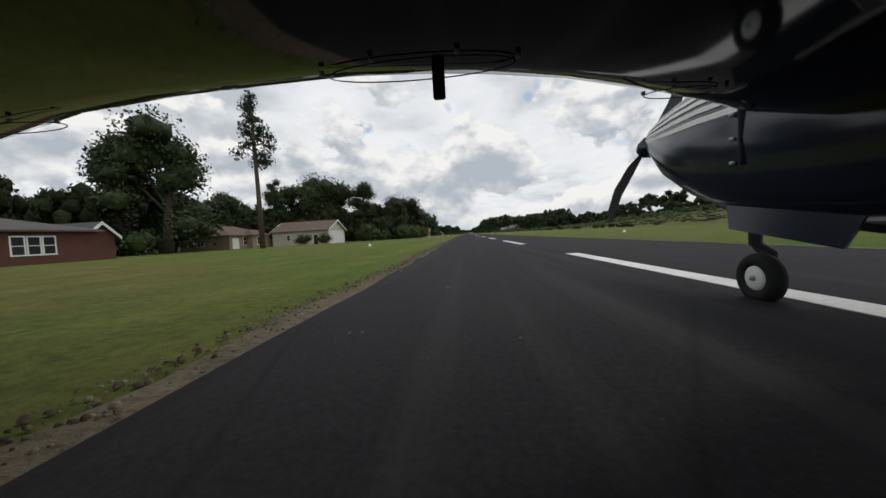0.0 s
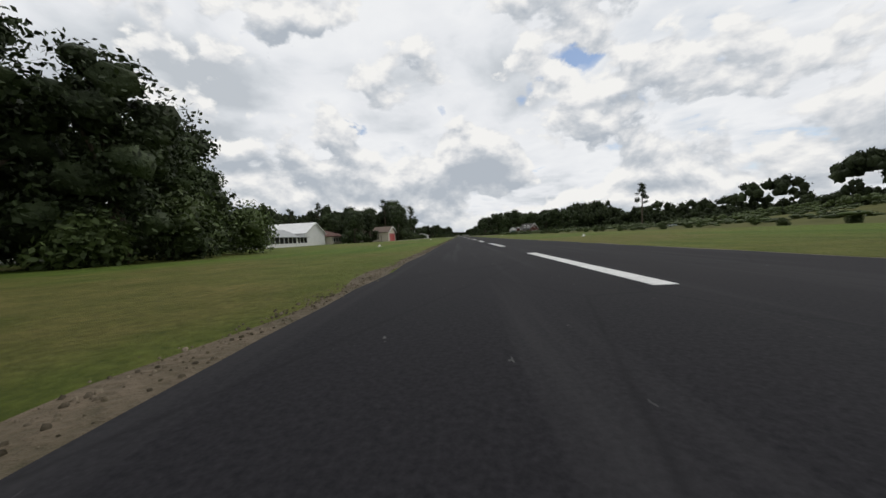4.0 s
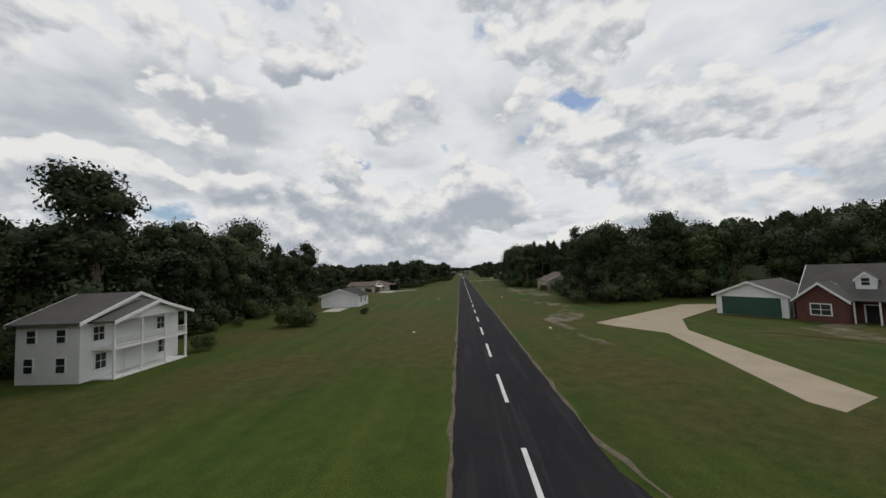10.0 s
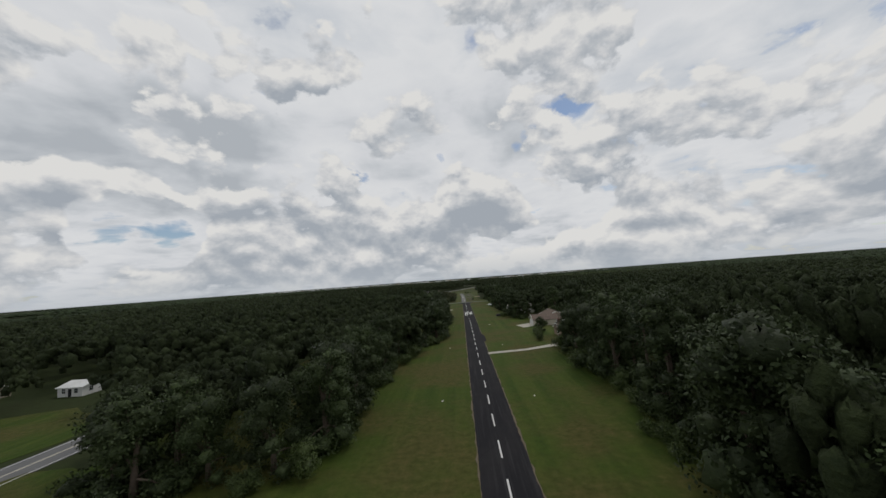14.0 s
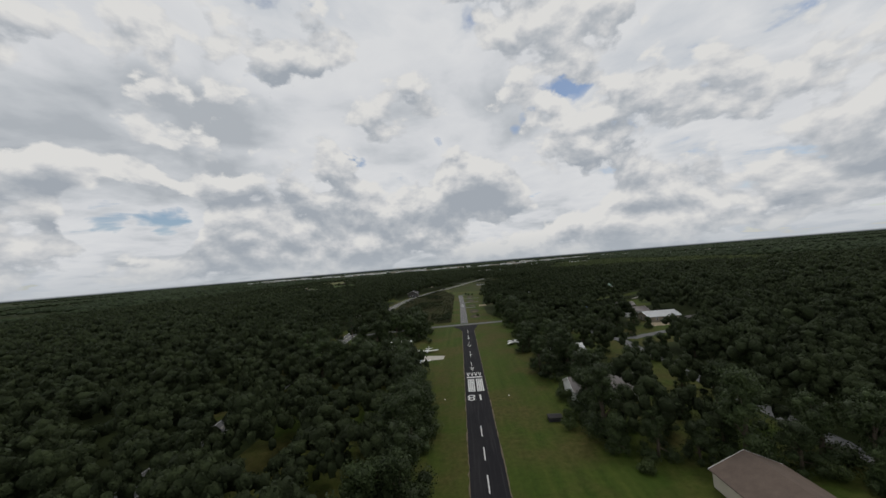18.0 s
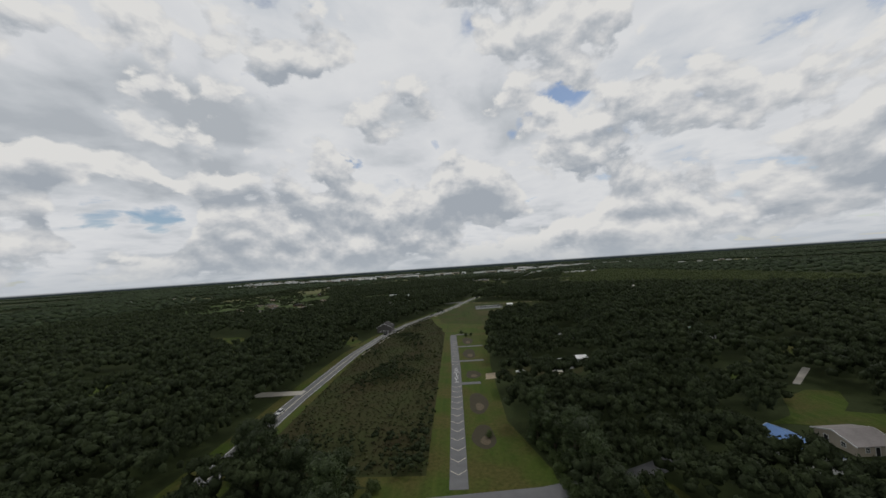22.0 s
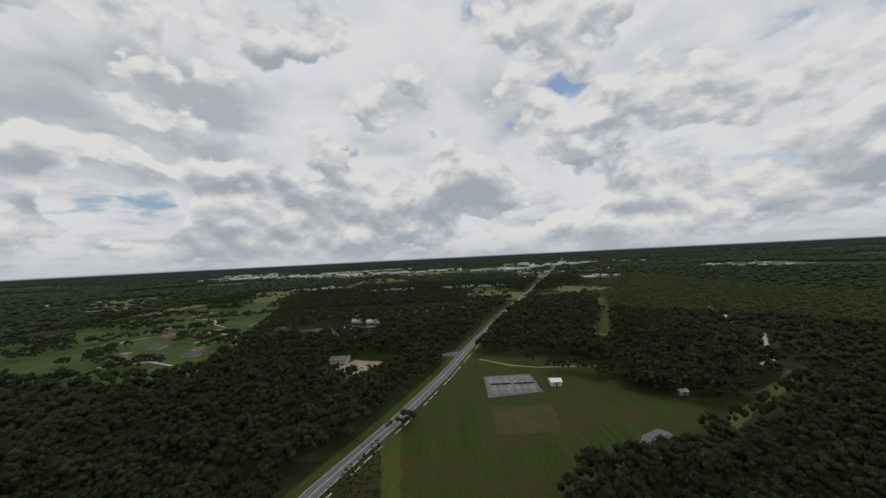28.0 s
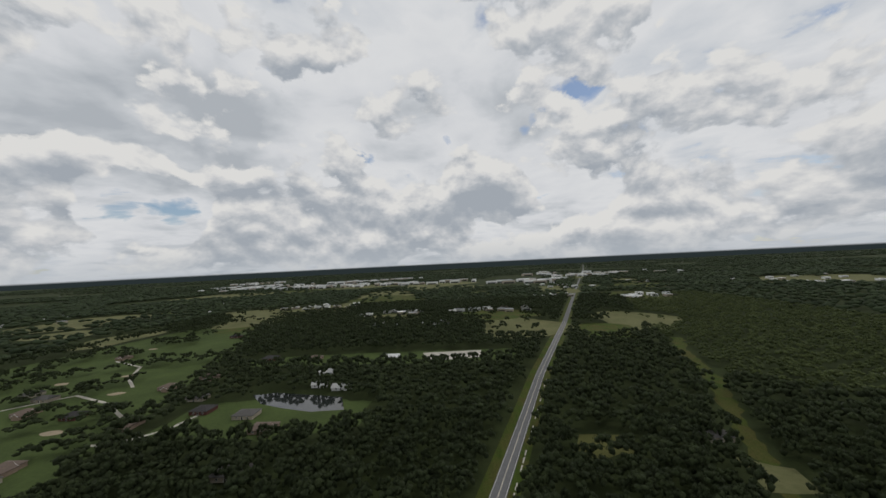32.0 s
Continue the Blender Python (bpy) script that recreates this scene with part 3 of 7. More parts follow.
GARDENS = [wobble(g, 4.0, 7.0) for g in (
    [(84, 723), (100, 710), (113, 713), (112, 742), (86, 744)],
    [(65, 684), (73, 689), (96, 703), (106, 711), (103, 728), (90, 729), (70, 717), (65, 704)],
    [(-160, 916), (-150, 930), (-178, 975), (-200, 995), (-228, 998), (-228, 972), (-180, 940)],
    [(-90, 1140), (-56, 1118), (-47, 1136), (-48, 1160), (-76, 1172), (-94, 1158)],
    [(-560, 1250), (-500, 1660), (-345, 1610), (-232, 1305), (-198, 1195), (-186, 1150), (-240, 1128), (-340, 1150)],
    [(-200, 1250), (-110, 1245), (-62, 1262), (-64, 1300), (-120, 1312), (-196, 1302)],
    [(-235, 1400), (-60, 1395), (60, 1400), (64, 1440), (-120, 1440), (-230, 1432)],
    [(125, 1168), (131, 1166), (142, 1198), (161, 1238), (205, 1322), (234, 1410), (262, 1462), (252, 1468), (225, 1416), (198, 1332), (154, 1244)],
    [(160, 1480), (236, 1500), (250, 1545), (170, 1530)],
    [(60, 1220), (92, 1226), (96, 1246), (70, 1246)],
    [(93, 815), (106, 820), (118, 828), (140, 841), (160, 854), (181, 864), (176, 873), (150, 857), (118, 838), (104, 829), (92, 821)],
    [(120, 1046), (126, 1043), (170, 1071), (214, 1102), (210, 1107), (164, 1076)],
    [(-92, 986), (-70, 928), (-77, 926), (-92, 952)],
    [(-205, 850), (-172, 846), (-168, 866), (-200, 884)],
    [(20, 842), (42, 846), (52, 842), (60, 850), (56, 862), (40, 858), (20, 853)],
    [(44, 908), (66, 906), (84, 920), (86, 942), (74, 936), (50, 924)],
    [(-240, 670), (-190, 655), (-180, 668), (-225, 690)],
    [(130, 1196), (150, 1196), (156, 1212), (138, 1222)],
    [(52, 638), (60, 636), (60, 708), (53, 706)],
    [(90, 788), (100, 794), (110, 804), (121, 812), (132, 806), (118, 793), (128, 790), (112, 777), (104, 786)],
    [(-70, 470), (-62, 468), (-50, 474), (-56, 482), (-70, 484)],
    [(-82, 398), (-78, 440), (-76, 500), (-96, 512), (-122, 500), (-150, 512), (-152, 500), (-118, 464), (-94, 436)],
)]
POND_FIELD = wobble([(76, 1031), (82, 1028), (92, 1032), (97, 1038), (93, 1045), (84, 1041)], 1.6, 2.0)
POND_FAR = [(-168, 1318), (-150, 1322), (-90, 1310), (-80, 1286), (-104, 1284), (-128, 1291), (-150, 1300)]


def is_open(x, y):
    o = inside(STRIP, x, y) | (near_line(ROAD, x, y, 5.5) & (y > 720)) | (near_line(ROAD, x, y, 9.5) & (y > 1150)) | (near_line(ROAD, x, y, 6.5) & (y > 455) & (y < 520)) | (near_line(ROAD, x, y, 2.6) & ((y < 520) | (y > 690))) | near_line(LANE, x, y, 3.4) | near_line(TRACK, x, y, 3.4) | near_line(TRACK_FAR, x, y, 3)
    for g in GARDENS:
        o |= inside(g, x, y)
    return o | inside(POND_FAR, x, y)


def hill_height(x, y):
    """The rise east of the runway; zero elsewhere."""
    a = np.clip((np.asarray(x, float) - 34) / 90, 0, 1)
    b = np.clip((250 - np.asarray(y, float)) / 90, 0, 1)
    return 5.6 * a * a * (3 - 2 * a) * b * b * (3 - 2 * b)


def build_ground():
    # one sheet to the horizon
    far = [-7000, -3000, -1200, -500]
    xs = np.array(far + list(np.arange(-300, 301, 25)) + [500, 1200, 3000, 7000], float)
    ys = np.array([-5000, -2000, -700] + list(np.arange(-300, 1701, 25)) + [2200, 3200, 5000, 9000], float)
    X, Y = np.meshgrid(xs, ys)
    V = np.stack([X, Y, np.full(X.shape, -0.02)], -1).reshape(-1, 3)
    nx = len(xs)
    i = (np.arange(len(ys) - 1)[:, None] * nx + np.arange(nx - 1)[None]).ravel()
    ob = new("ground", big_mesh("ground", V, np.stack([i, i + 1, i + nx + 1, i + nx], 1), M["floor_woods"]))
    tagged(ob, "dark woodland floor under the trees reaching the horizon", "ground", kind="structure")
    tagged(new("lawn", slab("lawn", STRIP, 0.0, 0.3, M["grass"])), "mown grass with dry brown strips, coloured brighter in the south", "grass", kind="structure")
    under = [(-46, 60), (12, 60), (12, 246), (112, 246), (112, 334), (58, 334), (60, 640), (60, 715), (46, 768), (-46, 768), (-62, 440), (-44, 330)]
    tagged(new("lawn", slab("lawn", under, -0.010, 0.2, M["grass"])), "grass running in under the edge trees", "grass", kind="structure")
    # low brushy rise east of the runway
    gx, gy = np.arange(26, 262, 6.0), np.arange(-200, 260, 7.0)
    X, Y = np.meshgrid(gx, gy)
    Z = hill_height(X, Y) + 0.004
    k = (np.arange(len(gy) - 1)[:, None] * len(gx) + np.arange(len(gx) - 1)[None]).ravel()
    me = big_mesh("hillside", np.stack([X, Y, Z], -1).reshape(-1, 3), np.stack([k, k + 1, k + len(gx) + 1, k + len(gx)], 1), M["hill"])
    me.polygons.foreach_set("use_smooth", [True] * len(me.polygons))
    tagged(new("hillside", me), "gentle slope of rough yellow-green grass and brush", "hill", kind="structure")
    for k, g in enumerate(GARDENS):
        ob = new("meadow", slab("meadow", g, 0.002 * (k + 1), 0.3, M["pale_field" if k in (8, 17) else "hill" if k in (9, 11) else "scrub" if k in (14, 15) else "fairway" if k in (4, 5, 6) else "grass"]))
        tagged(ob, "open green meadow between woods and houses", "meadow", kind="structure")
    tri = [(-62, 774), (-10, 772), (-10, 955), (-30, 1050), (-45, 1004), (-60, 950), (-63, 880)]
    ob = new("rough_field", slab("rough_field", tri, 0.008, 0.1, M["scrub"]))
    tagged(ob, "rough overgrown field of brown and green weeds", "field", kind="structure")
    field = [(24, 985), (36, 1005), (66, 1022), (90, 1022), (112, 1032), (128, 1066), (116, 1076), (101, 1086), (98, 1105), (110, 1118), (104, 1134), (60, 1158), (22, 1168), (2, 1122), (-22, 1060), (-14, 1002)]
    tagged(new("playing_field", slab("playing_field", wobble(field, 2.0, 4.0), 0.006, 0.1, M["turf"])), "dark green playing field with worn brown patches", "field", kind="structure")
    for k, (poly, lab) in enumerate(((POND_FIELD, "small dark pond at the edge of a field"), (POND_FAR, "still dark pond among gardens and trees"))):
        ob = new("pond", slab("pond", poly, 0.07, 0.3, M["water"]))
        tagged(ob, lab, "pond", kind="structure")
    # runway with a turn pad on its eastern side, then the closed stopway
    W, E = -3.09, 3.29
    rnd = random.Random(3)
    left = [(W + 0.10 * min(1, max(0, (170 - y) / 50)) + rnd.uniform(-0.08, 0.05), y) for y in np.arange(-120, 742, 0.9)]
    left += [(-4.4, 748), (-8.7, 757.6)]
    right = []
    for y in np.arange(-120, 742, 0.9):
        e = E
        for a, b, w in ((304, 323, 1.3), (559, 577, 1.0)):
            if a < y < b:
                e = E + w * min(1, (y - a) / 3, (b - y) / 5)
        right.append((e + rnd.uniform(-0.06, 0.12), y))
    right += [(4.3, 748), (6.6, 759.5)]
    n = len(left)
    vs = [(x, y, 0.030) for x, y in left] + [(x, y, 0.030) for x, y in right] + [(x, y, -0.05) for x, y in left] + [(x, y, -0.05) for x, y in right]
    fs = []
    for i in range(n - 1):
        fs += [(i, n + i, n + i + 1, i + 1), (i, i + 1, 2 * n + i + 1, 2 * n + i), (n + i, 3 * n + i, 3 * n + i + 1, n + i + 1)]
    tagged(new("runway", mesh("runway", vs, fs, M["asphalt"])), "narrow black asphalt runway with worn edges", "runway", kind="structure")
    edge = [(E + 0.12, -120), (E + 0.12, 300), (E + 1.25, 306), (E + 1.25, 320), (E + 0.1, 326), (E + 0.1, 742)]
    tagged(new("verge", ribbon("verge", edge, 0.15, 0.012, 0.05, M["pale_verge"], 0.15, 6)), "dry sandy earth strip along the runway edge", "verge", kind="structure")
    tagged(new("verge", ribbon("verge", [(W - 0.10, 176), (W - 0.09, 330), (W - 0.08, 742)], 0.14, 0.012, 0.05, M["pale_verge"], 0.17, 4)), "thin pale sandy strip along the runway edge", "verge", kind="structure")
    tagged(new("verge", ribbon("verge", [(W - 0.06, -120), (W - 0.08, 120), (W - 0.10, 175.8)], 0.21, 0.009, 0.05, M["verge"], 0.17, 9)), "broken brown earth and gravel along the runway edge", "verge", kind="structure")
    cross = [(-60, 752), (-21, 760.4), (18, 763.2), (40, 768), (60, 776)]
    tagged(new("road", ribbon("crossing_road", cross, 2.4, 0.034, 0.06, M["road"])), "narrow grey road crossing beyond the runway end", "road", kind="structure")
    stop = [(-1.7, 766), (-1.7, 860), (-3.4, 938), (-3.2, 946)]
    tagged(new("stopway", ribbon("stopway", stop, 2.3, 0.024, 0.06, M["road"])), "old grey paved stopway beyond the runway", "pavement", kind="structure")
    for y, x1 in ((873.8, 13.5), (907.2, 15.6), (946, 8), (838, 9)):
        tagged(new("pavement", ribbon("stub", [(-1.5, y), (x1, y)], 1.5, 0.028, 0.06, M["road"])), "short grey paved stub beside the stopway", "pavement", kind="structure")
    for y0, y1 in ((783, 798), (806, 826), (844, 856), (878, 900), (912, 934)):
        cx, cy, a, b = 6.4, (y0 + y1) / 2, 3.6, (y1 - y0) / 2
        pad = [(cx + a * math.cos(t) * (1 + 0.12 * math.sin(3 * t + y0)), cy + b * math.sin(t)) for t in np.linspace(0, 2 * math.pi, 22)[:-1]]
        tagged(new("bare_patch", slab("bare_patch", pad, 0.010, 0.05, M["dark_earth"])), "oval dark brown hollow between the stubs", "earth", kind="structure")
        core = [(cx + 0.3 + 0.42 * (x - cx), y0 + 0.32 * (y1 - y0) + 0.34 * (y - cy)) for x, y in pad]
        tagged(new("bare_patch", slab("bare_patch", core, 0.014, 0.05, M["verge"])), "pale sandy middle of a dried hollow", "earth", kind="structure")
    tagged(new("road_verge", ribbon("road_verge", ROAD[5:17], 9.0, -0.004, 0.05, M["grass"])), "mown grass verges along the country road", "verge", kind="structure")
    road = new("road", ribbon("road", ROAD, 3.6, 0.040, 0.06, M["road"]))
    tagged(road, "two-lane grey country road curving past the airstrip", "road", kind="structure")
    for off, name in ((-3.2, "edge_line"), (3.2, "edge_line"), (-0.16, "centre_line"), (0.16, "centre_line")):
        pts = []
        for i, p in enumerate(ROAD[3:16]):
            q = ROAD[3:17][i + 1]
            d = math.hypot(q[0] - p[0], q[1] - p[1])
            pts.append((p[0] - (q[1] - p[1]) / d * off, p[1] + (q[0] - p[0]) / d * off))
        part(name, ribbon(name, pts, 0.09, 0.046, 0.004, M["paint"] if name == "edge_line" else M["paint_yellow"]), road)
    for tr, lab in ((TRACK, "curving pale dirt track through woods"), (TRACK_FAR, "straight pale dirt track through young trees")):
        tagged(new("dirt_track", ribbon("dirt_track", tr, 1.5, 0.03, 0.06, M["concrete"], 0.5, 2)), lab, "road", kind="structure")
    for k, tr in enumerate(([(-355, 1241), (-378, 1285), (-335, 1328), (-285, 1309), (-222, 1268)], [(-226, 1243), (-210, 1243), (-190, 1262), (-186, 1282)], [(-300, 1180), (-262, 1190), (-232, 1176), (-205, 1158)], [(-420, 1440), (-360, 1412), (-330, 1370), (-300, 1345)])):
        tagged(new("cart_path", ribbon("cart_path", tr, 1.3, 0.06 + 0.01 * k, 0.08, M["concrete"], 0.2, k)), "pale narrow path winding across the golf course", "path", kind="structure")
    for k, (cx, cy) in enumerate(((-300, 1330), (-340, 1380), (-270, 1260), (-390, 1360), (-430, 1500), (-320, 1225))):
        oval = [(cx + 7 * math.cos(t) * (1 + 0.2 * math.sin(2 * t + k)), cy + 4 * math.sin(t)) for t in np.linspace(0, 6.28, 15)[:-1]]
        tagged(new("bunker", slab("bunker", oval, 0.11, 0.1, M["sand"])), "pale sand bunker on the golf course", "bunker", kind="structure")
    # broken pale gutter slabs along the field side of the road
    side = []
    for i, p in enumerate(ROAD[8:14]):
        q = ROAD[9:15][i]
        d = math.hypot(q[0] - p[0], q[1] - p[1])
        n = int(d / 7)
        for j in range(n):
            x, y = p[0] + (q[0] - p[0]) * j / n, p[1] + (q[1] - p[1]) * j / n
            if (i * 5 + j * 3) % 4 != 1:
                a = math.atan2(q[1] - p[1], q[0] - p[0])
                ob = part("gutter_slab", slab("gutter_slab", [(-2.6, -0.35), (2.6, -0.35), (2.6, 0.35), (-2.6, 0.35)], 0.05, 0.1, M["concrete"]), road, "", pose(x + (q[1] - p[1]) / d * 6.3, y - (q[0] - p[0]) / d * 6.3, 0, 0, 0, math.degrees(a)))
    tagged(new("lane", ribbon("lane", LANE, 1.9, 0.036, 0.06, M["road"])), "narrow grey lane among houses and trees", "road", kind="structure")
    dirt = [
        (wobble([(10, 362), (13, 358), (18, 366), (17, 373), (13, 368)], 1.2, 1.0), "bare", "patch of pale bare sand in the grass"),
        ([(9.8, 362), (10.6, 352), (11.4, 341), (12.6, 340), (12.0, 352), (11, 363)], "bare", "worn sandy strip in the grass"),
        (wobble([(12, 394), (15, 380), (19, 374), (20, 378), (17, 386), (14, 396)], 1.2, 1.0), "bare", "worn sandy track beside the woods"),
        (wobble([(12, 456), (13.6, 436), (15.0, 418), (16.6, 402), (21, 402), (24, 414), (24, 430), (20, 440), (15, 450)], 2.4, 1.6), "bare", "bare brown sandy ground in front of a hangar"),
        (wobble([(23.4, 1073), (55.5, 1073.5), (51, 1046), (22.8, 1046)], 1.6, 2.0), "dry", "square brown dry patch in the playing field"),
        (wobble([(-88, 1142), (-79, 1158), (-76, 1168), (-50, 1160), (-48, 1136), (-55, 1119), (-68, 1134), (-74, 1138)], 3.0, 3.0), "sand", "bare sandy yard with parked vehicles"),
        (wobble([(12, 842), (24, 843), (42, 848), (46, 844), (50, 848), (40, 853), (22, 852), (12, 850)], 1.2, 2.0), "sand", "sandy drive leading to white sheds"),
        (wobble([(88, 721), (106, 723), (107, 729), (89, 729)], 1.2, 2.0), "sand", "sandy yard before a silver-roofed house"),
    ]
    for k, (poly, mt, lab) in enumerate(dirt):
        tagged(new("bare_ground", slab("bare_ground", poly, 0.010 + 0.0025 * k, 0.06, M[mt])), lab, "earth", kind="structure")
    slabs = [
        ([(15.9, 357), (17, 354), (20.5, 348.8), (16.3, 329), (16.8, 327.6), (20.4, 329.4), (23.6, 350), (28, 358), (40, 368), (54, 366), (54, 371), (38, 374), (21, 361)], "tan_concrete", "tan concrete driveway reaching toward the runway"),
        ([(36, 339), (60, 346), (58, 356), (44, 352), (30, 348)], "bare", "pale worn gravel terrace beside a brick house"),
        ([(-27.4, 233), (-27.4, 246), (-17.5, 243), (-16.2, 238), (-19, 233.6)], "concrete", "pale concrete apron in front of a red hangar door"),
        ([(-33.4, 390), (-29.2, 390), (-28.9, 381), (-32.7, 381.6)], "concrete", "pale concrete pad before a white garage"),
        ([(-37.4, 445), (-30, 442.4), (-29.8, 450.4), (-21.8, 454), (-21.6, 457), (-32.4, 453.8), (-37.3, 455.6)], "concrete", "pale concrete apron and taxi path of a hangar"),
        ([(3.2, 539.6), (15, 541.3), (28.5, 546.3), (34, 552), (34, 556), (26, 549), (14.8, 543.4), (3.3, 541.9)], "concrete", "grey concrete driveway from runway to a house"),
        ([(27, 588.5), (22.5, 586), (20.6, 594), (28.6, 599)], "concrete", "pale concrete pad before a house garage"),
        ([(-26, 698.3), (-10.8, 695), (-11.2, 690), (-26, 689)], "concrete", "grey concrete apron before a weathered hangar"),
        ([(-62, 703), (-48, 702), (-42, 690), (-46, 688), (-54, 694), (-62, 698)], "sand", "pale sandy driveway to a hangar"),
        ([(22.9, 1084.6), (55.2, 1090), (54.4, 1119.6), (23.8, 1118)], "court", "fenced grey tennis courts with white lines"),
        ([(24, 1155.4), (44.8, 1137.4), (64, 1130.6), (110, 1128.6), (110, 1130), (64, 1132.2), (45.4, 1139), (24.6, 1157)], "sand", "curving pale footpath across the field"),
        ([(-41, 1433), (25, 1437.5), (24, 1409), (-31, 1399)], "concrete", "long pale paved lot beyond the trees"),
        ([(38.6, 850.6), (43.4, 856.4), (52, 851.5), (48, 845.6)], "concrete", "pale concrete pad with parked trucks"),
        (wobble([(64, 702), (69, 700), (100, 713), (99, 716), (70, 705)], 0.6, 2.0), "road", "grey gravel drive through a lawn"),
        ([(125, 817.5), (127, 816.5), (147, 832.5), (145.5, 834.5)], "concrete", "pale drive crossing a grass strip"),
        (wobble([(93, 714), (94, 710), (99, 712), (98.8, 718), (95, 719)], 0.4, 2.0), "concrete", "pale drive before a white garage"),
        ([(-95, 835), (-71, 835), (-71, 840), (-93, 841)], "concrete", "pale driveway joining the road"),
        ([(-16, 1168), (8, 1166), (14, 1180), (4, 1178), (-14, 1172)], "road", "side road joining the country road"),
    ]
    for k, (poly, mt, lab) in enumerate(slabs):
        tagged(new("driveway" if mt != "court" else "tennis_court", slab("driveway", poly, 0.022 if mt == "court" else 0.034 + 0.003 * k, 0.09, M[mt])), lab, "pavement", kind="structure")


build_ground()


# ---- runway markings ----
def build_markings():
    runway = bpy.data.objects["runway"]
    z = 0.036
    ks = [0, 8, 16, 22, 31, 36, 40, 44, 51, 54, 59]
    fs = [6.5, 96.6, 186.8, 250.4, 345.8, 397.2, 436.8, 475.5, 541.8, 567.8, 615.5]
    ends = np.interp(np.arange(-8, 62), ks, fs)
    ends[:8] = 6.5 - 11.27 * np.arange(8, 0, -1)
    ends[68:] = 615.5 + 9.0 * np.arange(1, 3)
    for i, y in enumerate(ends):
        p = y - ends[i - 1] if i else 11.2
        part("centre_stripe", slab("centre_stripe", [(-0.115, y - 0.51 * p), (0.115, y - 0.51 * p), (0.115, y), (-0.115, y)], z, 0.005, M["paint"]), runway)
    for s in (-1, 1):
        for k in range(4):
            x = 0.12 + s * (0.48 + 0.54 * k)
            part("threshold_stripe", slab("threshold_stripe", [(x - 0.2, 654.4), (x + 0.2, 654.4), (x + 0.2, 665.0), (x - 0.2, 665.0)], z, 0.005, M["paint"]), runway)
    part("threshold_bar", slab("threshold_bar", [(-2.5, 666.2), (2.6, 666.2), (2.6, 667.2), (-2.5, 667.2)], z, 0.005, M["paint"]), runway)
    for k in range(4):
        x = -1.9 + 1.28 * k
        part("chevron", mesh("chevron", [(x - 0.55, 671.5, z), (x - 0.33, 671.5, z), (x, 669.0, z), (x + 0.33, 671.5, z), (x + 0.55, 671.5, z), (x + 0.11, 667.9, z), (x - 0.11, 667.9, z)],
                             [(0, 6, 2, 1), (6, 5, 2), (5, 4, 3, 2)], M["paint"]), runway)
    for top, tip in ((746, 737.2), (731.2, 721.8), (716.2, 706.6), (700.2, 691.6), (683.4, 673.8)):
        x, w = -0.35, 0.16
        part("arrow", mesh("arrow", [(x - w / 2, top, z), (x + w / 2, top, z), (x + w / 2, tip, z), (x - w / 2, tip, z), (x - 0.75, tip + 3.2, z), (x - 0.5, tip + 3.2, z), (x + 0.75, tip + 3.2, z), (x + 0.5, tip + 3.2, z), (x, tip - 0.3, z)],
                           [(0, 3, 2, 1), (4, 8, 3, 5), (8, 6, 7, 2), (3, 8, 2)], M["paint"]), runway)
    cu = bpy.data.curves.new("numerals", "FONT")
    cu.body, cu.size, cu.align_x, cu.extrude = "18", 4.3, "CENTER", 0.002
    cu.materials.append(M["paint"])
    ob = part("numerals", cu, runway, "white painted numerals 18")
    ob.matrix_basis = pose(-0.25, 651.9, z + 0.001, 0, 0, 180) @ Matrix.Diagonal((1.15, 1.3, 1, 1))
    stop = bpy.data.objects["stopway"]
    for k in range(28):
        y = 771.5 + 5.6 * k
        if 837 < y < 863:
            continue
        x = -1.7 - max(0, y - 860) * 0.0215
        h, d, w = 2.15, 2.0, 0.28
        part("chevron", mesh("chevron", [(x - h, y + d, 0.03), (x, y, 0.03), (x + h, y + d, 0.03), (x + h, y + d + w, 0.03), (x, y + w, 0.03), (x - h, y + d + w, 0.03)], [(0, 1, 4, 5), (1, 2, 3, 4)], M["paint_yellow"]), stop)
    for k, ch in enumerate("TAXIWAY"):
        cu = bpy.data.curves.new("letter", "FONT")
        cu.body, cu.size, cu.align_x, cu.extrude = ch, 3.2, "CENTER", 0.002
        cu.materials.append(M["paint"])
        part("letter", cu, stop, "white painted letter", pose(-1.7, 840.0 + 3.3 * k + 2.4, 0.031, 0, 0, 180))
    court = bpy.data.objects["tennis_court"]
    for k in range(2):
        x0 = 27.2 + 14.2 * k
        for a, b, c, d in ((0, 10.97, 0, 0.14), (0, 10.97, 23.6, 23.74), (0, 0.14, 0, 23.7), (10.83, 10.97, 0, 23.7), (1.37, 1.5, 0, 23.7), (9.5, 9.63, 0, 23.7), (1.37, 9.6, 5.4, 5.54), (1.37, 9.6, 18.2, 18.34), (5.42, 5.55, 5.4, 18.3)):
            part("court_line", slab("court_line", [(x0 + a, 1091 + c), (x0 + b, 1091 + c), (x0 + b, 1091 + d), (x0 + a, 1091 + d)], 0.027, 0.004, M["paint"]), court)
    # white cone markers with their worn rings beside the runway
    cone = tube("cone", [(0, 0, 0), (0, 0, 0.03), (0, 0, 0.04), (0, 0, 0.15), (0, 0, 0.17)], [0.15, 0.15, 0.09, 0.05, 0.02], M["white"], 12)
    first = None
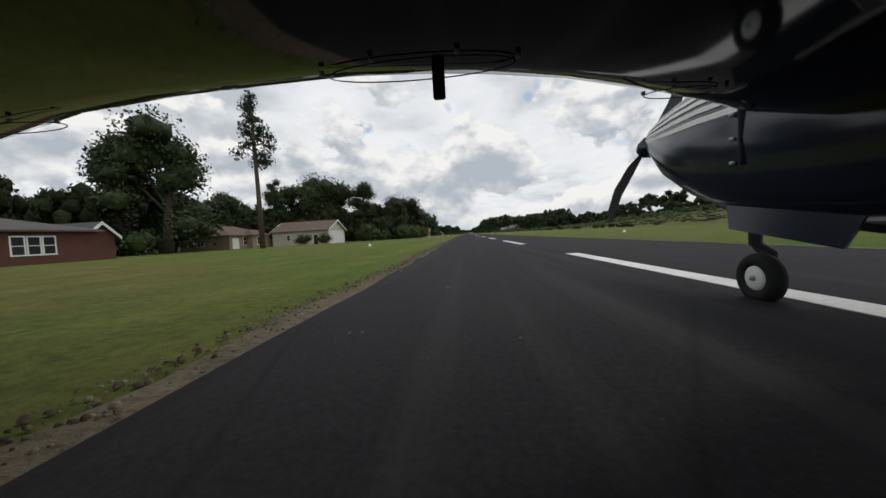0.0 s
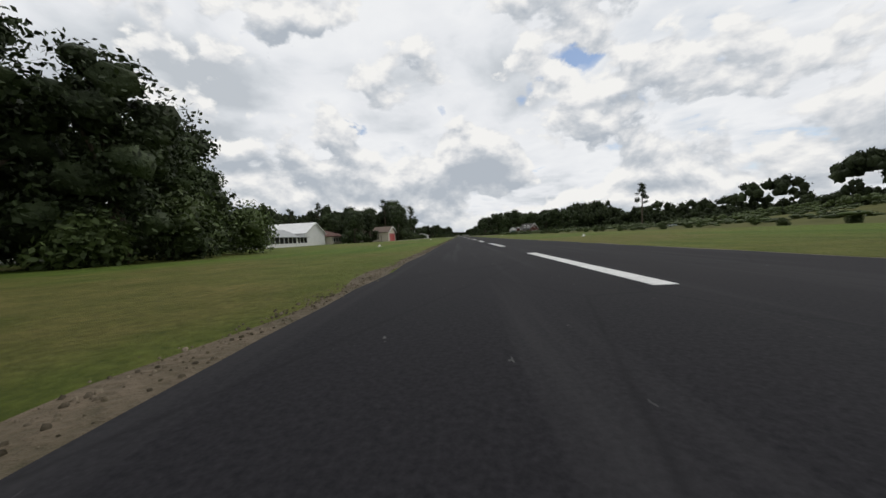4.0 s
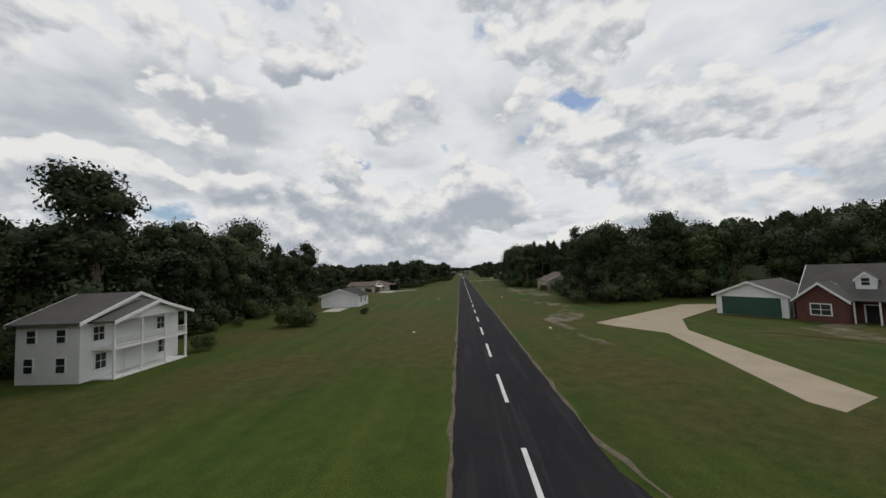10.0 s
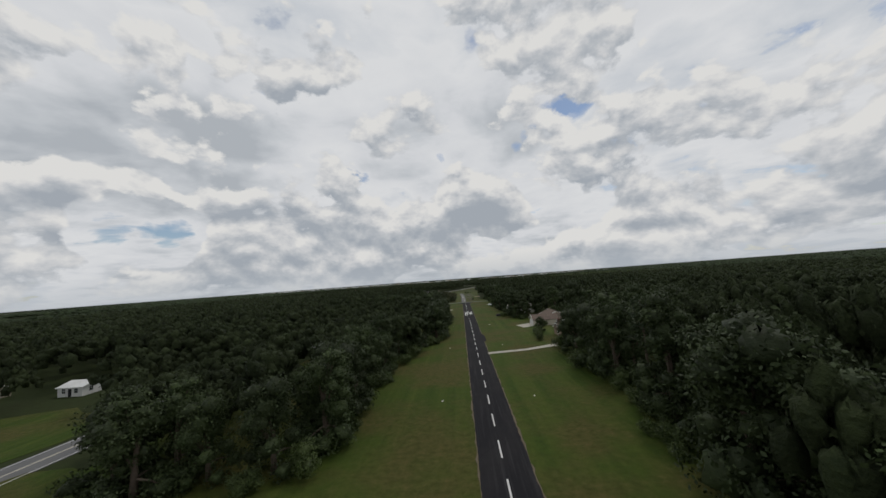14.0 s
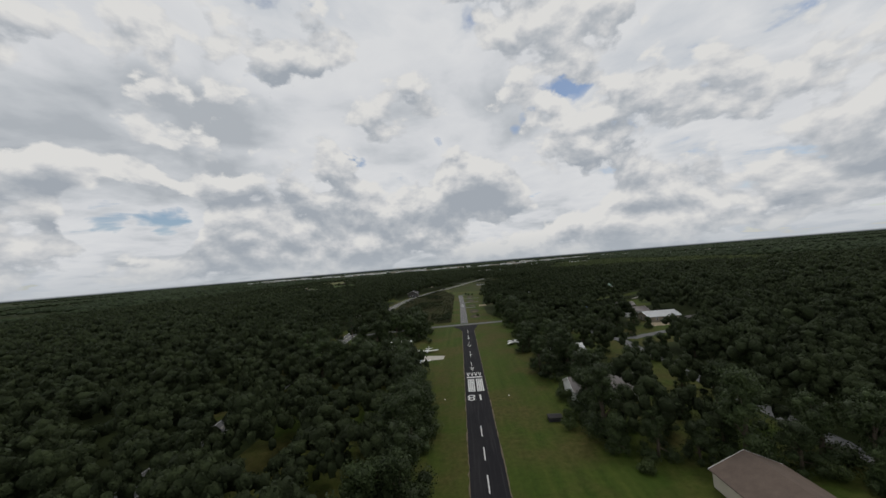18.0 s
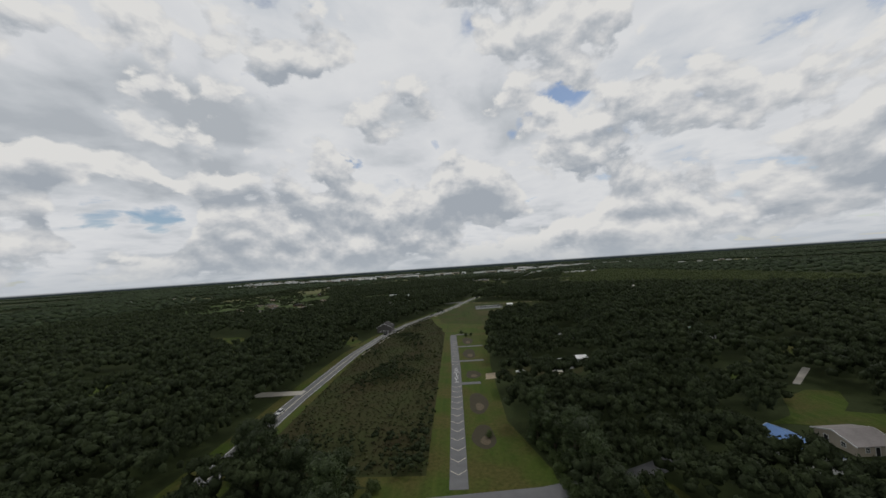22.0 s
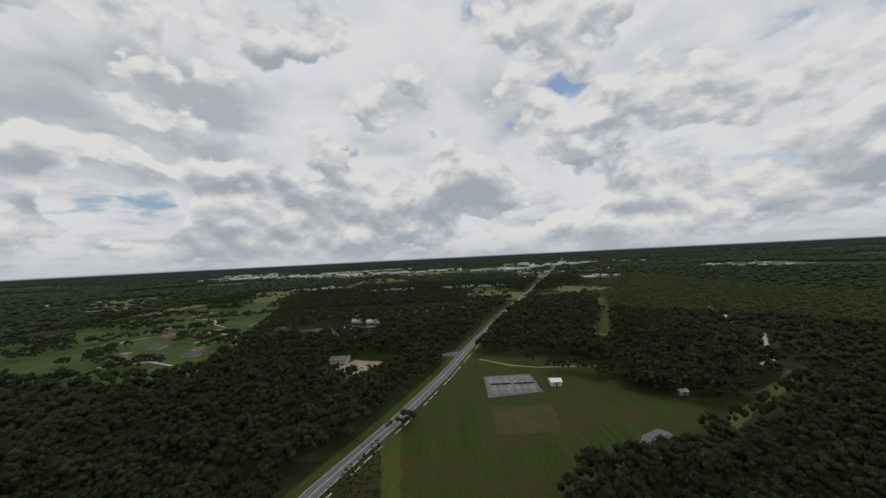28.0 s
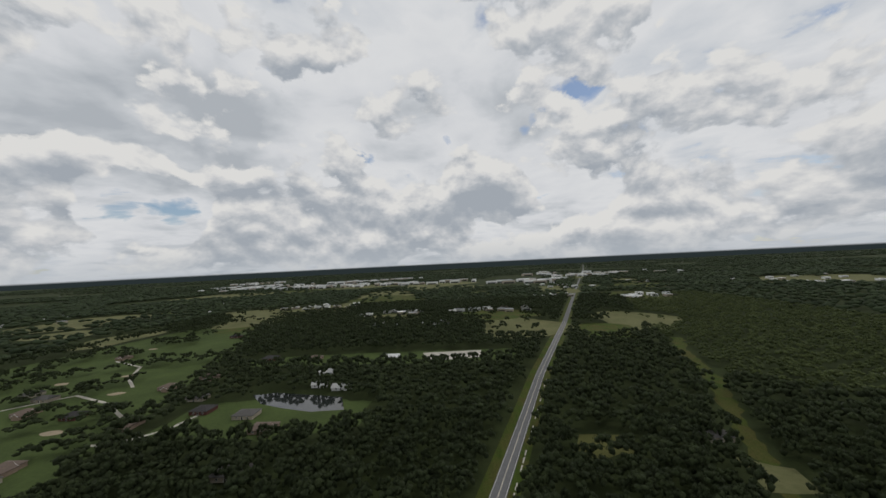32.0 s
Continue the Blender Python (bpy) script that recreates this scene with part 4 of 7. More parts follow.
    for y in (24, 85, 140, 195, 254, 303, 354, 405, 453, 502, 552, 602, 650):
        for s in (-1, 1):
            x = s * 8.9
            if first is None:
                first = thing("runway_marker", "small white cone marker standing in the grass", "marker", pose(x, y, 0), "runway edge markers")
                part("cone", cone, first)
                ring = [(0.27 * math.cos(t) * (1 + 0.2 * math.sin(5 * t)), 0.27 * math.sin(t)) for t in np.linspace(0, 6.28, 15)[:-1]]
                part("worn_ring", slab("worn_ring", ring, 0.008, 0.01, M["sand"]), first, "ring of bare sandy soil")
            else:
                copy_thing(first, pose(x, y, 0, 0, 0, y * 7 % 360))


build_markings()


# ---- trees ----
def leaf_quads(rng, centres, radii, n, size, flat=0.75, lo=0.6, loose=0.55):
    """Diamond-shaped leaf sprays over a set of clumps: vertices (4n, 3)."""
    w = radii ** 2
    pick = rng.choice(len(centres), n, p=w / w.sum())
    d = rng.normal(size=(n, 3))
    d /= np.linalg.norm(d, axis=1, keepdims=True)
    r = radii[pick, None] * rng.uniform(lo, 1.08, (n, 1))
    c = centres[pick] + d * r * np.array([1, 1, flat])
    nrm = d + rng.normal(size=(n, 3)) * loose + np.array([0, 0, 0.35])
    nrm /= np.linalg.norm(nrm, axis=1, keepdims=True)
    a = np.cross(nrm, rng.normal(size=(n, 3)))
    a /= np.linalg.norm(a, axis=1, keepdims=True)
    b = np.cross(nrm, a)
    s = size * rng.uniform(0.55, 1.35, (n, 1))
    V = np.stack([c - a * s, c - b * s * 0.55, c + a * s, c + b * s * 0.55], 1)
    V[:, 1] += nrm * s * 0.15
    return V.reshape(-1, 3)


def quads_of(n, start=0):
    return (np.arange(n * 4).reshape(n, 4) + start)


def crown_layout(rng, kind, h, r):
    if kind == "oak":
        k = 27
        t = rng.uniform(0, 1, k) ** 0.8
        t[:6] = rng.uniform(-0.20, -0.05, 6)
        ang = rng.uniform(0, 6.28, k)
        ang[:6] = np.arange(6) * 1.05 + rng.uniform(-0.4, 0.4, 6)
        rad = r * 0.72 * np.sqrt(rng.uniform(0.02, 1, k)) * (1 - 0.55 * np.maximum(t, 0))
        rad[:6] = r * rng.uniform(0.45, 0.70, 6)
        z = h * (0.22 + 0.66 * t)
        return np.stack([rad * np.cos(ang), rad * np.sin(ang), z], 1), r * rng.uniform(0.26, 0.46, k)
    if kind == "pine":
        k = 20
        t = np.linspace(0, 1, k)
        ang = rng.uniform(0, 6.28, k)
        rad = r * (1 - 0.6 * t) * rng.uniform(0.25, 1, k)
        return np.stack([rad * np.cos(ang), rad * np.sin(ang), h * (0.56 + 0.40 * t)], 1), r * rng.uniform(0.26, 0.46, k)
    k = 7
    ang = rng.uniform(0, 6.28, k)
    rad = r * rng.uniform(0, 0.6, k)
    return np.stack([rad * np.cos(ang), rad * np.sin(ang), h * rng.uniform(0.2, 0.6, k)], 1), r * rng.uniform(0.4, 0.6, k)


def lumps(rng, centres, radii, flat, cols=8, bands=4, skirt=0.55, rough=0.3):
    """Uneven leafy domes, one for each clump: vertices and quads."""
    b = np.arange(bands + 1)
    el = math.pi / 2 * (0.93 - (0.93 + skirt) * b / bands)
    grid = (np.arange(bands)[:, None] * cols + np.arange(cols)[None])
    turn = (np.arange(bands)[:, None] * cols + (np.arange(cols)[None] + 1) % cols)
    quads = np.stack([grid, grid + cols, turn + cols, turn], -1).reshape(-1, 4)
    cap = np.array([[0, cols // 4 + 1, cols // 2 + 1, cols - 1]])
    quads = np.concatenate([quads, cap])
    V, Q = [], []
    for i, (c, r) in enumerate(zip(centres, radii)):
        t = rng.uniform(0, 6.28) + 2 * math.pi * (np.arange(cols)[None] + 0.5 * b[:, None]) / cols + rng.uniform(-0.2, 0.2, (bands + 1, cols)) * 4 / cols
        rr = r * (1 + rng.uniform(-rough, rough, (bands + 1, cols)))
        e = el[:, None] + rng.uniform(-0.25, 0.25, (bands + 1, cols)) / bands
        V.append(np.stack([c[0] + rr * np.cos(e) * np.cos(t), c[1] + rr * np.cos(e) * np.sin(t), c[2] + rr * np.sin(e) * flat], -1).reshape(-1, 3))
        Q.append(quads + i * (bands + 1) * cols)
    return np.concatenate(V), np.concatenate(Q)


def tree_prototype(kind, seed, h, r, n, size, name, label, category, leaf):
    rng = np.random.default_rng(seed)
    c, rad = crown_layout(rng, kind, h, r)
    root = thing(name, label, category, pose(0, 0, -400))
    if kind != "bush":
        bend = rng.uniform(-0.4, 0.4, 2)
        top = h * (0.55 if kind == "oak" else 0.95)
        tr = 0.028 * h if kind == "oak" else 0.014 * h
        trunk = [(0, 0, -0.2), (bend[0] * 0.3, bend[1] * 0.3, top * 0.35), (bend[0], bend[1], top * 0.75), (bend[0] * 1.3, bend[1] * 1.3, top)]
        tk = part("trunk", tube("trunk", trunk, [tr * 1.35, tr, tr * 0.75, tr * 0.3], M["bark"], 8), root)
        for i in range(0, len(c), 4 if kind == "oak" else 2):
            base = Vector(trunk[1]).lerp(Vector(trunk[2]), min(1, max(0, (c[i][2] - h * 0.3) / (h * 0.6)))) if kind == "oak" else Vector((bend[0], bend[1], c[i][2] - 0.5))
            mid = base.lerp(Vector(c[i]), 0.5) + Vector((0, 0, 0.25))
            part("limb", tube("limb", [base, mid, Vector(c[i])], [tr * 0.5, tr * 0.3, tr * 0.1], M["bark"], 5, False), tk)
    V = leaf_quads(rng, c, rad, n, size, 0.8 if kind != "pine" else 0.7, 0.48 if kind != "pine" else 0.15, 1.3)
    V[:, 2] = np.maximum(V[:, 2], -0.12)
    Q = quads_of(n)
    if kind != "pine":
        D, q = lumps(rng, c, rad * (0.52 if kind == "oak" else 0.46), 0.8, 8, 4, 0.6, 0.34)
        D[:, 2] = np.maximum(D[:, 2], -0.12)
        V, Q = np.concatenate([V, D]), np.concatenate([Q, q + len(V)])
    me = big_mesh("crown", V, Q, leaf)
    part("crown", me, root)
    return root


PROTOS = {"oak": [], "pine": [], "bush": []}
for s in range(5):
    h = (10.5, 12.5, 9.0, 13.5, 11.5)[s]
    PROTOS["oak"].append(tree_prototype("oak", 10 + s, h, (4.4, 5.2, 3.8, 4.6, 5.6)[s], 6600, 0.175, "oak_tree", "dense dark green broadleaf tree at the woods edge", "tree", M["leaf"]))
for s in range(3):
    PROTOS["pine"].append(tree_prototype("pine", 30 + s, (17.5, 15.5, 18.5)[s], (2.6, 2.3, 3.0)[s], 3000, 0.16, "pine_tree", "tall thin pine with a sparse tufted crown", "tree", M["leaf_pine"]))
for s in range(3):
    PROTOS["bush"].append(tree_prototype("bush", 50 + s, (1.8, 2.6, 3.4)[s], (1.5, 1.9, 2.3)[s], 2600, 0.10, "bush", "leafy green bush at the edge of the grass", "bush", M["leaf_bush"]))
USED = set()


def plant(kind, i, x, y, scale=1.0, group=""):
    src = PROTOS[kind][i % len(PROTOS[kind])]
    m = pose(x, y, float(hill_height(x, y)) * 0.97 - (0.1 if x > 30 and y < 330 else 0.0), 0, 0, (x * 37 + y * 53) % 360)
    if src not in USED:
        USED.add(src)
        src.matrix_basis = m @ Matrix.Scale(scale, 4)
        ob = src
    else:
        ob = copy_thing(src, m)
        ob.scale = (scale, scale, scale * (0.92 + 0.16 * ((x * 13.7 + y * 7.1) % 1)))
    if group:
        ob["group"] = group
    return ob


TREE_SPOTS = []


def stature(x, y):
    """How tall the woods stand, by stretch of the strip."""
    x, y = np.asarray(x, float), np.asarray(y, float)
    k = np.full(np.broadcast(x, y).shape, 1.12)
    k = np.where((x < 0) & (y > 80) & (y < 104), 0.62, k)
    k = np.where((x < 0) & (y >= 104) & (y < 150), 1.12, k)
    k = np.where((x < 0) & (y >= 150) & (y < 232), 0.82, k)
    k = np.where((x < 0) & (y >= 232) & (y < 250), 1.1, k)
    k = np.where((x < 0) & (y > 248) & (y < 330), 1.42, k)
    k = np.where((x > 0) & (y > 352) & (y < 480), 1.65, k)
    k = np.where((x > 0) & (y >= 480) & (y < 545), 1.35, k)
    k = np.where((x < 0) & (y > 330) & (y < 440), 1.45, k)
    return k


def plant_edges():
    """Single trees along the rims of the woods beside the strip, and in the gardens."""
    rng = np.random.default_rng(77)
    chosen = [  # kind, proto, x, y, scale
        ("pine", 0, -32.4, 49.0, 1.32), ("oak", 4, -48.5, 50, 1.85), ("oak", 3, -55.5, 50, 1.5), ("oak", 0, -62, 66, 1.3), ("oak", 2, -60, 46, 1.0), ("oak", 4, -48, 12, 1.0), ("oak", 0, -58, 26, 1.1), ("oak", 2, -60, 76, 1.1), ("oak", 3, -50, 84, 1.1),
        ("oak", 1, -66, 58, 1.0), ("oak", 4, -42, 90, 1.6), ("oak", 0, -36, 92, 1.5), ("oak", 2, -49, 92, 1.8), ("oak", 3, -30, 92, 1.3), ("pine", 1, -50, 84, 1.1), ("oak", 1, -58, 78, 1.2), ("bush", 2, -30.2, 66, 0.8), ("bush", 1, -30.2, 57.5, 0.9),
        ("oak", 4, -34, 214, 0.9), ("oak", 1, -36, 224, 1.0), ("oak", 2, -33, 228, 0.8), ("oak", 0, -37.5, 219, 0.8), ("oak", 3, -31, 221, 0.75), ("pine", 1, -58, 222, 0.8), ("oak", 4, -62, 192, 0.9), ("oak", 1, -62, 180, 1.0), ("oak", 3, -63, 204, 0.7), ("oak", 3, -46, 250, 1.1),
        ("pine", 2, -29.1, 308.1, 1.08), ("pine", 0, -35, 304, 1.12), ("pine", 1, -34, 287, 1.2), ("oak", 3, -44, 345, 1.1), ("oak", 1, -48, 336, 1.2), ("oak", 4, -27, 250, 1.4),
        ("oak", 0, -46, 352, 0.9), ("oak", 3, -50, 360, 1.0), ("oak", 1, -48, 372, 0.95), ("oak", 2, -45, 398, 0.9), ("oak", 1, -50, 408, 1.0), 
        ("bush", 2, -29.2, 362.4, 1.15), ("bush", 1, -27.4, 363.2, 1.25), ("bush", 1, -31.0, 362.2, 1.3), ("bush", 2, -29.0, 364.4, 1.1), ("bush", 0, -22, 376, 0.8), ("oak", 0, -29.5, 283, 1.1), ("oak", 3, -31.5, 293, 1.0), ("oak", 1, -29, 300, 0.95), ("oak", 4, -33.5, 313, 1.0), ("oak", 2, -30, 275, 1.25), ("bush", 2, -26.8, 287, 1.2), ("bush", 1, -26.6, 295, 1.3), ("bush", 2, -27.2, 303, 1.2), ("bush", 1, -27.5, 279, 1.2), ("bush", 2, -40.3, 410.7, 0.8), ("oak", 2, -62, 402, 1.3), ("oak", 4, -58, 392, 1.35), ("oak", 0, -64, 385, 1.3), ("bush", 1, -32, 346.8, 0.8), ("bush", 1, -40, 365, 0.7), ("oak", 0, -60, 452, 1.15), ("oak", 4, -64, 457, 1.1), ("oak", 1, -58, 460, 0.9), ("oak", 2, -88, 467, 0.5), ("oak", 3, -92, 466, 0.55), ("oak", 2, -96, 464.5, 0.55), ("oak", 0, -100, 463, 0.5), ("oak", 1, -112, 490, 0.7), ("oak", 4, -104, 498, 0.75), ("bush", 2, -45, 442, 1.1), ("bush", 1, -39.6, 442.8, 1.0),
        ("bush", 1, 24.6, 421.4, 0.9), ("oak", 2, 30, 415, 0.8), ("pine", 1, 44.7, 198.5, 0.72),
        ("oak", 1, 26, 571, 0.55), ("bush", 2, 22.5, 556, 1.1), ("bush", 2, 23.5, 562, 1.2), ("bush", 2, 24.3, 568, 1.1), ("bush", 1, 31.5, 587.2, 1.1), ("bush", 2, 39, 587, 0.9), ("bush", 1, 44.5, 588, 1.0),
        ("oak", 0, 56.5, 583, 0.75), ("oak", 4, 55, 566, 0.6), ("oak", 2, 56, 606, 0.7), ("bush", 0, 27.8, 586.6, 0.8), ("oak", 3, 52, 632, 0.9), ("oak", 0, 25, 620, 0.7), ("oak", 1, 31, 618, 0.72), ("oak", 4, 37, 616, 0.66), ("oak", 2, 24, 631, 0.75), ("oak", 3, 30, 628, 0.7), ("oak", 0, 37, 626, 0.75), ("oak", 1, 44, 620, 0.7), ("oak", 2, 44, 632, 0.7), ("oak", 4, 50, 612, 0.75), ("oak", 3, 22, 668, 0.95), ("oak", 1, 23, 660, 0.85),
        ("oak", 1, 53, 548, 1.0), ("oak", 4, 46, 545, 1.0), ("oak", 0, 38, 544, 0.8), ("oak", 3, 58, 553, 1.0), ("oak", 2, 60, 562, 0.8), ("oak", 3, 57, 592, 0.8), ("oak", 0, 70, 706, 0.6), ("oak", 2, 84, 718, 0.6), ("oak", 4, 82, 727, 0.6), ("oak", 1, 112, 708, 0.8), ("oak", 3, 106, 750, 0.7), ("oak", 0, 93, 706, 0.5), ("oak", 0, 80, 668, 0.7), ("oak", 3, 31, 661, 0.75), ("oak", 1, 38, 660, 0.7), ("oak", 4, 46.5, 659, 0.72), ("oak", 0, 52.5, 645, 0.6), ("oak", 2, 27, 692, 0.8), ("oak", 4, 49, 684, 0.62), ("oak", 1, 54.5, 703, 0.62), ("oak", 3, 55, 672, 0.5), ("oak", 0, 46, 696, 0.7), ("oak", 2, 68.6, 681, 0.7), ("oak", 1, 74, 672, 0.8), ("oak", 4, 20.5, 692, 0.7), ("bush", 2, 44, 655, 0.9), ("bush", 1, 26, 656, 1.0), ("oak", 1, 96, 682, 0.75), ("oak", 2, 108, 690, 0.7), ("oak", 4, 72, 724, 0.6), ("oak", 3, 100, 652, 0.8), ("oak", 2, 116, 700, 0.8), ("oak", 0, 88, 652, 0.8), ("oak", 4, 74, 652, 0.8),
        ("oak", 2, -70.5, 697, 0.6), ("oak", 0, -50, 680.5, 0.6), ("bush", 1, -47, 710, 1.0), ("oak", 1, 60, 672, 0.7), ("bush", 2, 8, 790, 0.7), ("bush", 2, 6, 938, 1.0), ("bush", 1, 10, 940, 1.0), ("bush", 2, 3, 948, 0.9),
    ]
    for kind, i, x, y, s in chosen:
        plant(kind, i, x, y, s * (1.45 if kind == "oak" and x < -40 and 340 < y < 412 else 1.0))
        TREE_SPOTS.append((x, y))
    count = {"oak": 0, "pine": 0, "bush": 0}
    cand = np.stack([rng.uniform(-66, 78, 26000), rng.uniform(70, 790, 26000)], 1)
    op = is_open(cand[:, 0], cand[:, 1])
    near = np.zeros(len(cand), bool)
    for a in np.linspace(0, 6.28, 11)[:-1]:
        near |= inside(STRIP, cand[:, 0] + 8.5 * math.cos(a), cand[:, 1] + 8.5 * math.sin(a))
    tight = np.zeros(len(cand), bool)
    for a in np.linspace(0, 6.28, 11)[:-1]:
        tight |= inside(STRIP, cand[:, 0] + 2.6 * math.cos(a), cand[:, 1] + 2.6 * math.sin(a))
    good = cand[near & ~op]
    gt = tight[near & ~op]
    kept = []
    for (x, y), t in zip(good, gt):
        gap = 2.4 if t else 4.7
        if all((x - a) ** 2 + (y - b) ** 2 > gap * gap for a, b in TREE_SPOTS[-400:] + kept[-400:] if abs(b - y) < 6):
            right_hill = x > 12 and y < 332
            if right_hill:
                kind = "bush"
            elif t:
                kind = "bush"
            else:
                kind = "pine" if rng.random() < 0.07 else "oak"
            if count[kind] >= {"oak": 250, "pine": 50, "bush": 250}[kind]:
                continue
            s = rng.uniform(0.8, 1.12) * (0.55 if right_hill else 1.0) * (1.25 if kind == "bush" and x < 0 and 80 < y < 140 else 1.0) * (0.5 if right_hill and kind == "oak" else 1.0)
            if kind != "bush" and not right_hill:
                s *= min(float(stature(x, y)), 1.1 if kind == "pine" else 1.5)
            elif kind == "bush" and not right_hill:
                s *= 1.3
            plant(kind, int(rng.integers(5)), float(x), float(y), float(s))
            count[kind] += 1
            kept.append((x, y))
    TREE_SPOTS.extend(kept)


plant_edges()


def merge_crowns(name, label, spots, heights, radii, n, size, mat_, seed, variants=6, cols=8, bands=4, lobes=0):
    """One mesh of many whole crowns (leaf sprays over a dark dome) for woods nobody could count."""
    rng = np.random.default_rng(seed)
    protos = []
    for v in range(variants):
        k = lobes or (5 if n > 60 else 3 if n > 8 else 1)
        ang0 = rng.uniform(0, 6.28)
        cs, rs = [], []
        for j in range(k):
            out = 0.0 if k == 1 else 0.40 * math.sqrt((j + 0.25) / k) * rng.uniform(0.8, 1.15)
            a = ang0 + 2.4 * j + rng.uniform(-0.5, 0.5)
            cs.append((out * math.cos(a), out * math.sin(a), (0.62 if k == 1 else 0.76) - 1.7 * out * out + rng.uniform(-0.07, 0.07)))
            rs.append(rng.uniform(0.30, 0.40) / k ** 0.38 if k > 1 else rng.uniform(0.36, 0.46))
        c, rad = np.array(cs), np.array(rs)
        D, q = lumps(rng, c, rad * 0.86, 0.75, cols, bands, 0.55, 0.27)
        if n:
            up = leaf_quads(rng, c, rad * 1.06, n * 2, size, 0.75, 0.8, 1.8).reshape(-1, 4, 3)
            V = up[np.argsort(-up[:, :, 2].mean(1) + rng.normal(size=2 * n) * 0.08)[:n]].reshape(-1, 3)
            D, q = np.concatenate([V, D]), np.concatenate([quads_of(n), q + len(V)])
        protos.append((D, q))
    pick = rng.integers(variants, size=len(spots))
    ang = rng.uniform(0, 6.28, len(spots))
    VV, QQ, at = [], [], 0
    for v, (V, Q) in enumerate(protos):
        idx = np.where(pick == v)[0]
        if not len(idx):
            continue
        ca, sa = np.cos(ang[idx])[:, None], np.sin(ang[idx])[:, None]
        R2 = 2 * radii[idx][:, None]
        X = (V[None, :, 0] * ca - V[None, :, 1] * sa) * R2 + spots[idx, 0][:, None]
        Y = (V[None, :, 0] * sa + V[None, :, 1] * ca) * R2 + spots[idx, 1][:, None]
        Z = V[None, :, 2] * heights[idx][:, None] + hill_height(spots[idx, 0], spots[idx, 1])[:, None]
        P = np.stack([X, Y, Z], -1).reshape(-1, 3)
        VV.append(P)
        QQ.append((Q[None] + (np.arange(len(idx)) * len(V))[:, None, None]).reshape(-1, 4) + at)
        at += len(P)
    me = big_mesh(name, np.concatenate(VV), np.concatenate(QQ), mat_)
    return tagged(new(name, me), label, "woods", kind="stuff")


def jitter_grid(rng, x0, x1, y0, y1, step):
    X, Y = np.meshgrid(np.arange(x0, x1, step), np.arange(y0, y1, step))
    P = np.stack([X.ravel(), Y.ravel()], 1)
    return P + rng.uniform(-0.48, 0.48, P.shape) * step


def keep_clear(P, margin):
    bad = np.zeros(len(P), bool)
    for a in np.linspace(0, 6.28, 9)[:-1]:
        bad |= is_open(P[:, 0] + margin * math.cos(a), P[:, 1] + margin * math.sin(a))
    for poly in HOUSE_PLOTS:
        x0, x1, y0, y1 = poly
        bad |= (P[:, 0] > x0 - 3.4) & (P[:, 0] < x1 + 2.6) & (P[:, 1] > y0 - 4.6) & (P[:, 1] < y1 + 2.6)
    bad |= (P[:, 0] > 14) & (P[:, 0] < 100) & (P[:, 1] < 328)
    return P[~bad]


HOUSE_PLOTS = [(-54, -44.5, 58, 72), (-43.5, -31, 69, 81), (-57, -43, 172, 213), (-54, -41, 213, 228), (-41, -27, 231, 247), (-40, -31, 335, 345), (91, 106, 728, 741), (99, 110, 711, 721), (88, 101, 747, 759), (76, 88, 760, 780), (92, 106, 766, 784), (27, 40, 660, 686), (45, 58, 841, 860), (57, 67, 848, 863), (24, 41, 641, 651), (36, 56, 345, 368), (66, 78, 902, 918), (146, 158, 882, 906), (200, 214, 920, 942), (142, 160, 888, 908),
               (198, 216, 925, 945), (-70, -54, 968, 990), (-93, -78, 1157, 1171), (60, 72, 1094, 1108), (-130, -110, 468, 486), (-148, -128, 512, 528), (-116, -100, 518, 532), (-56, -44, 378, 390)]


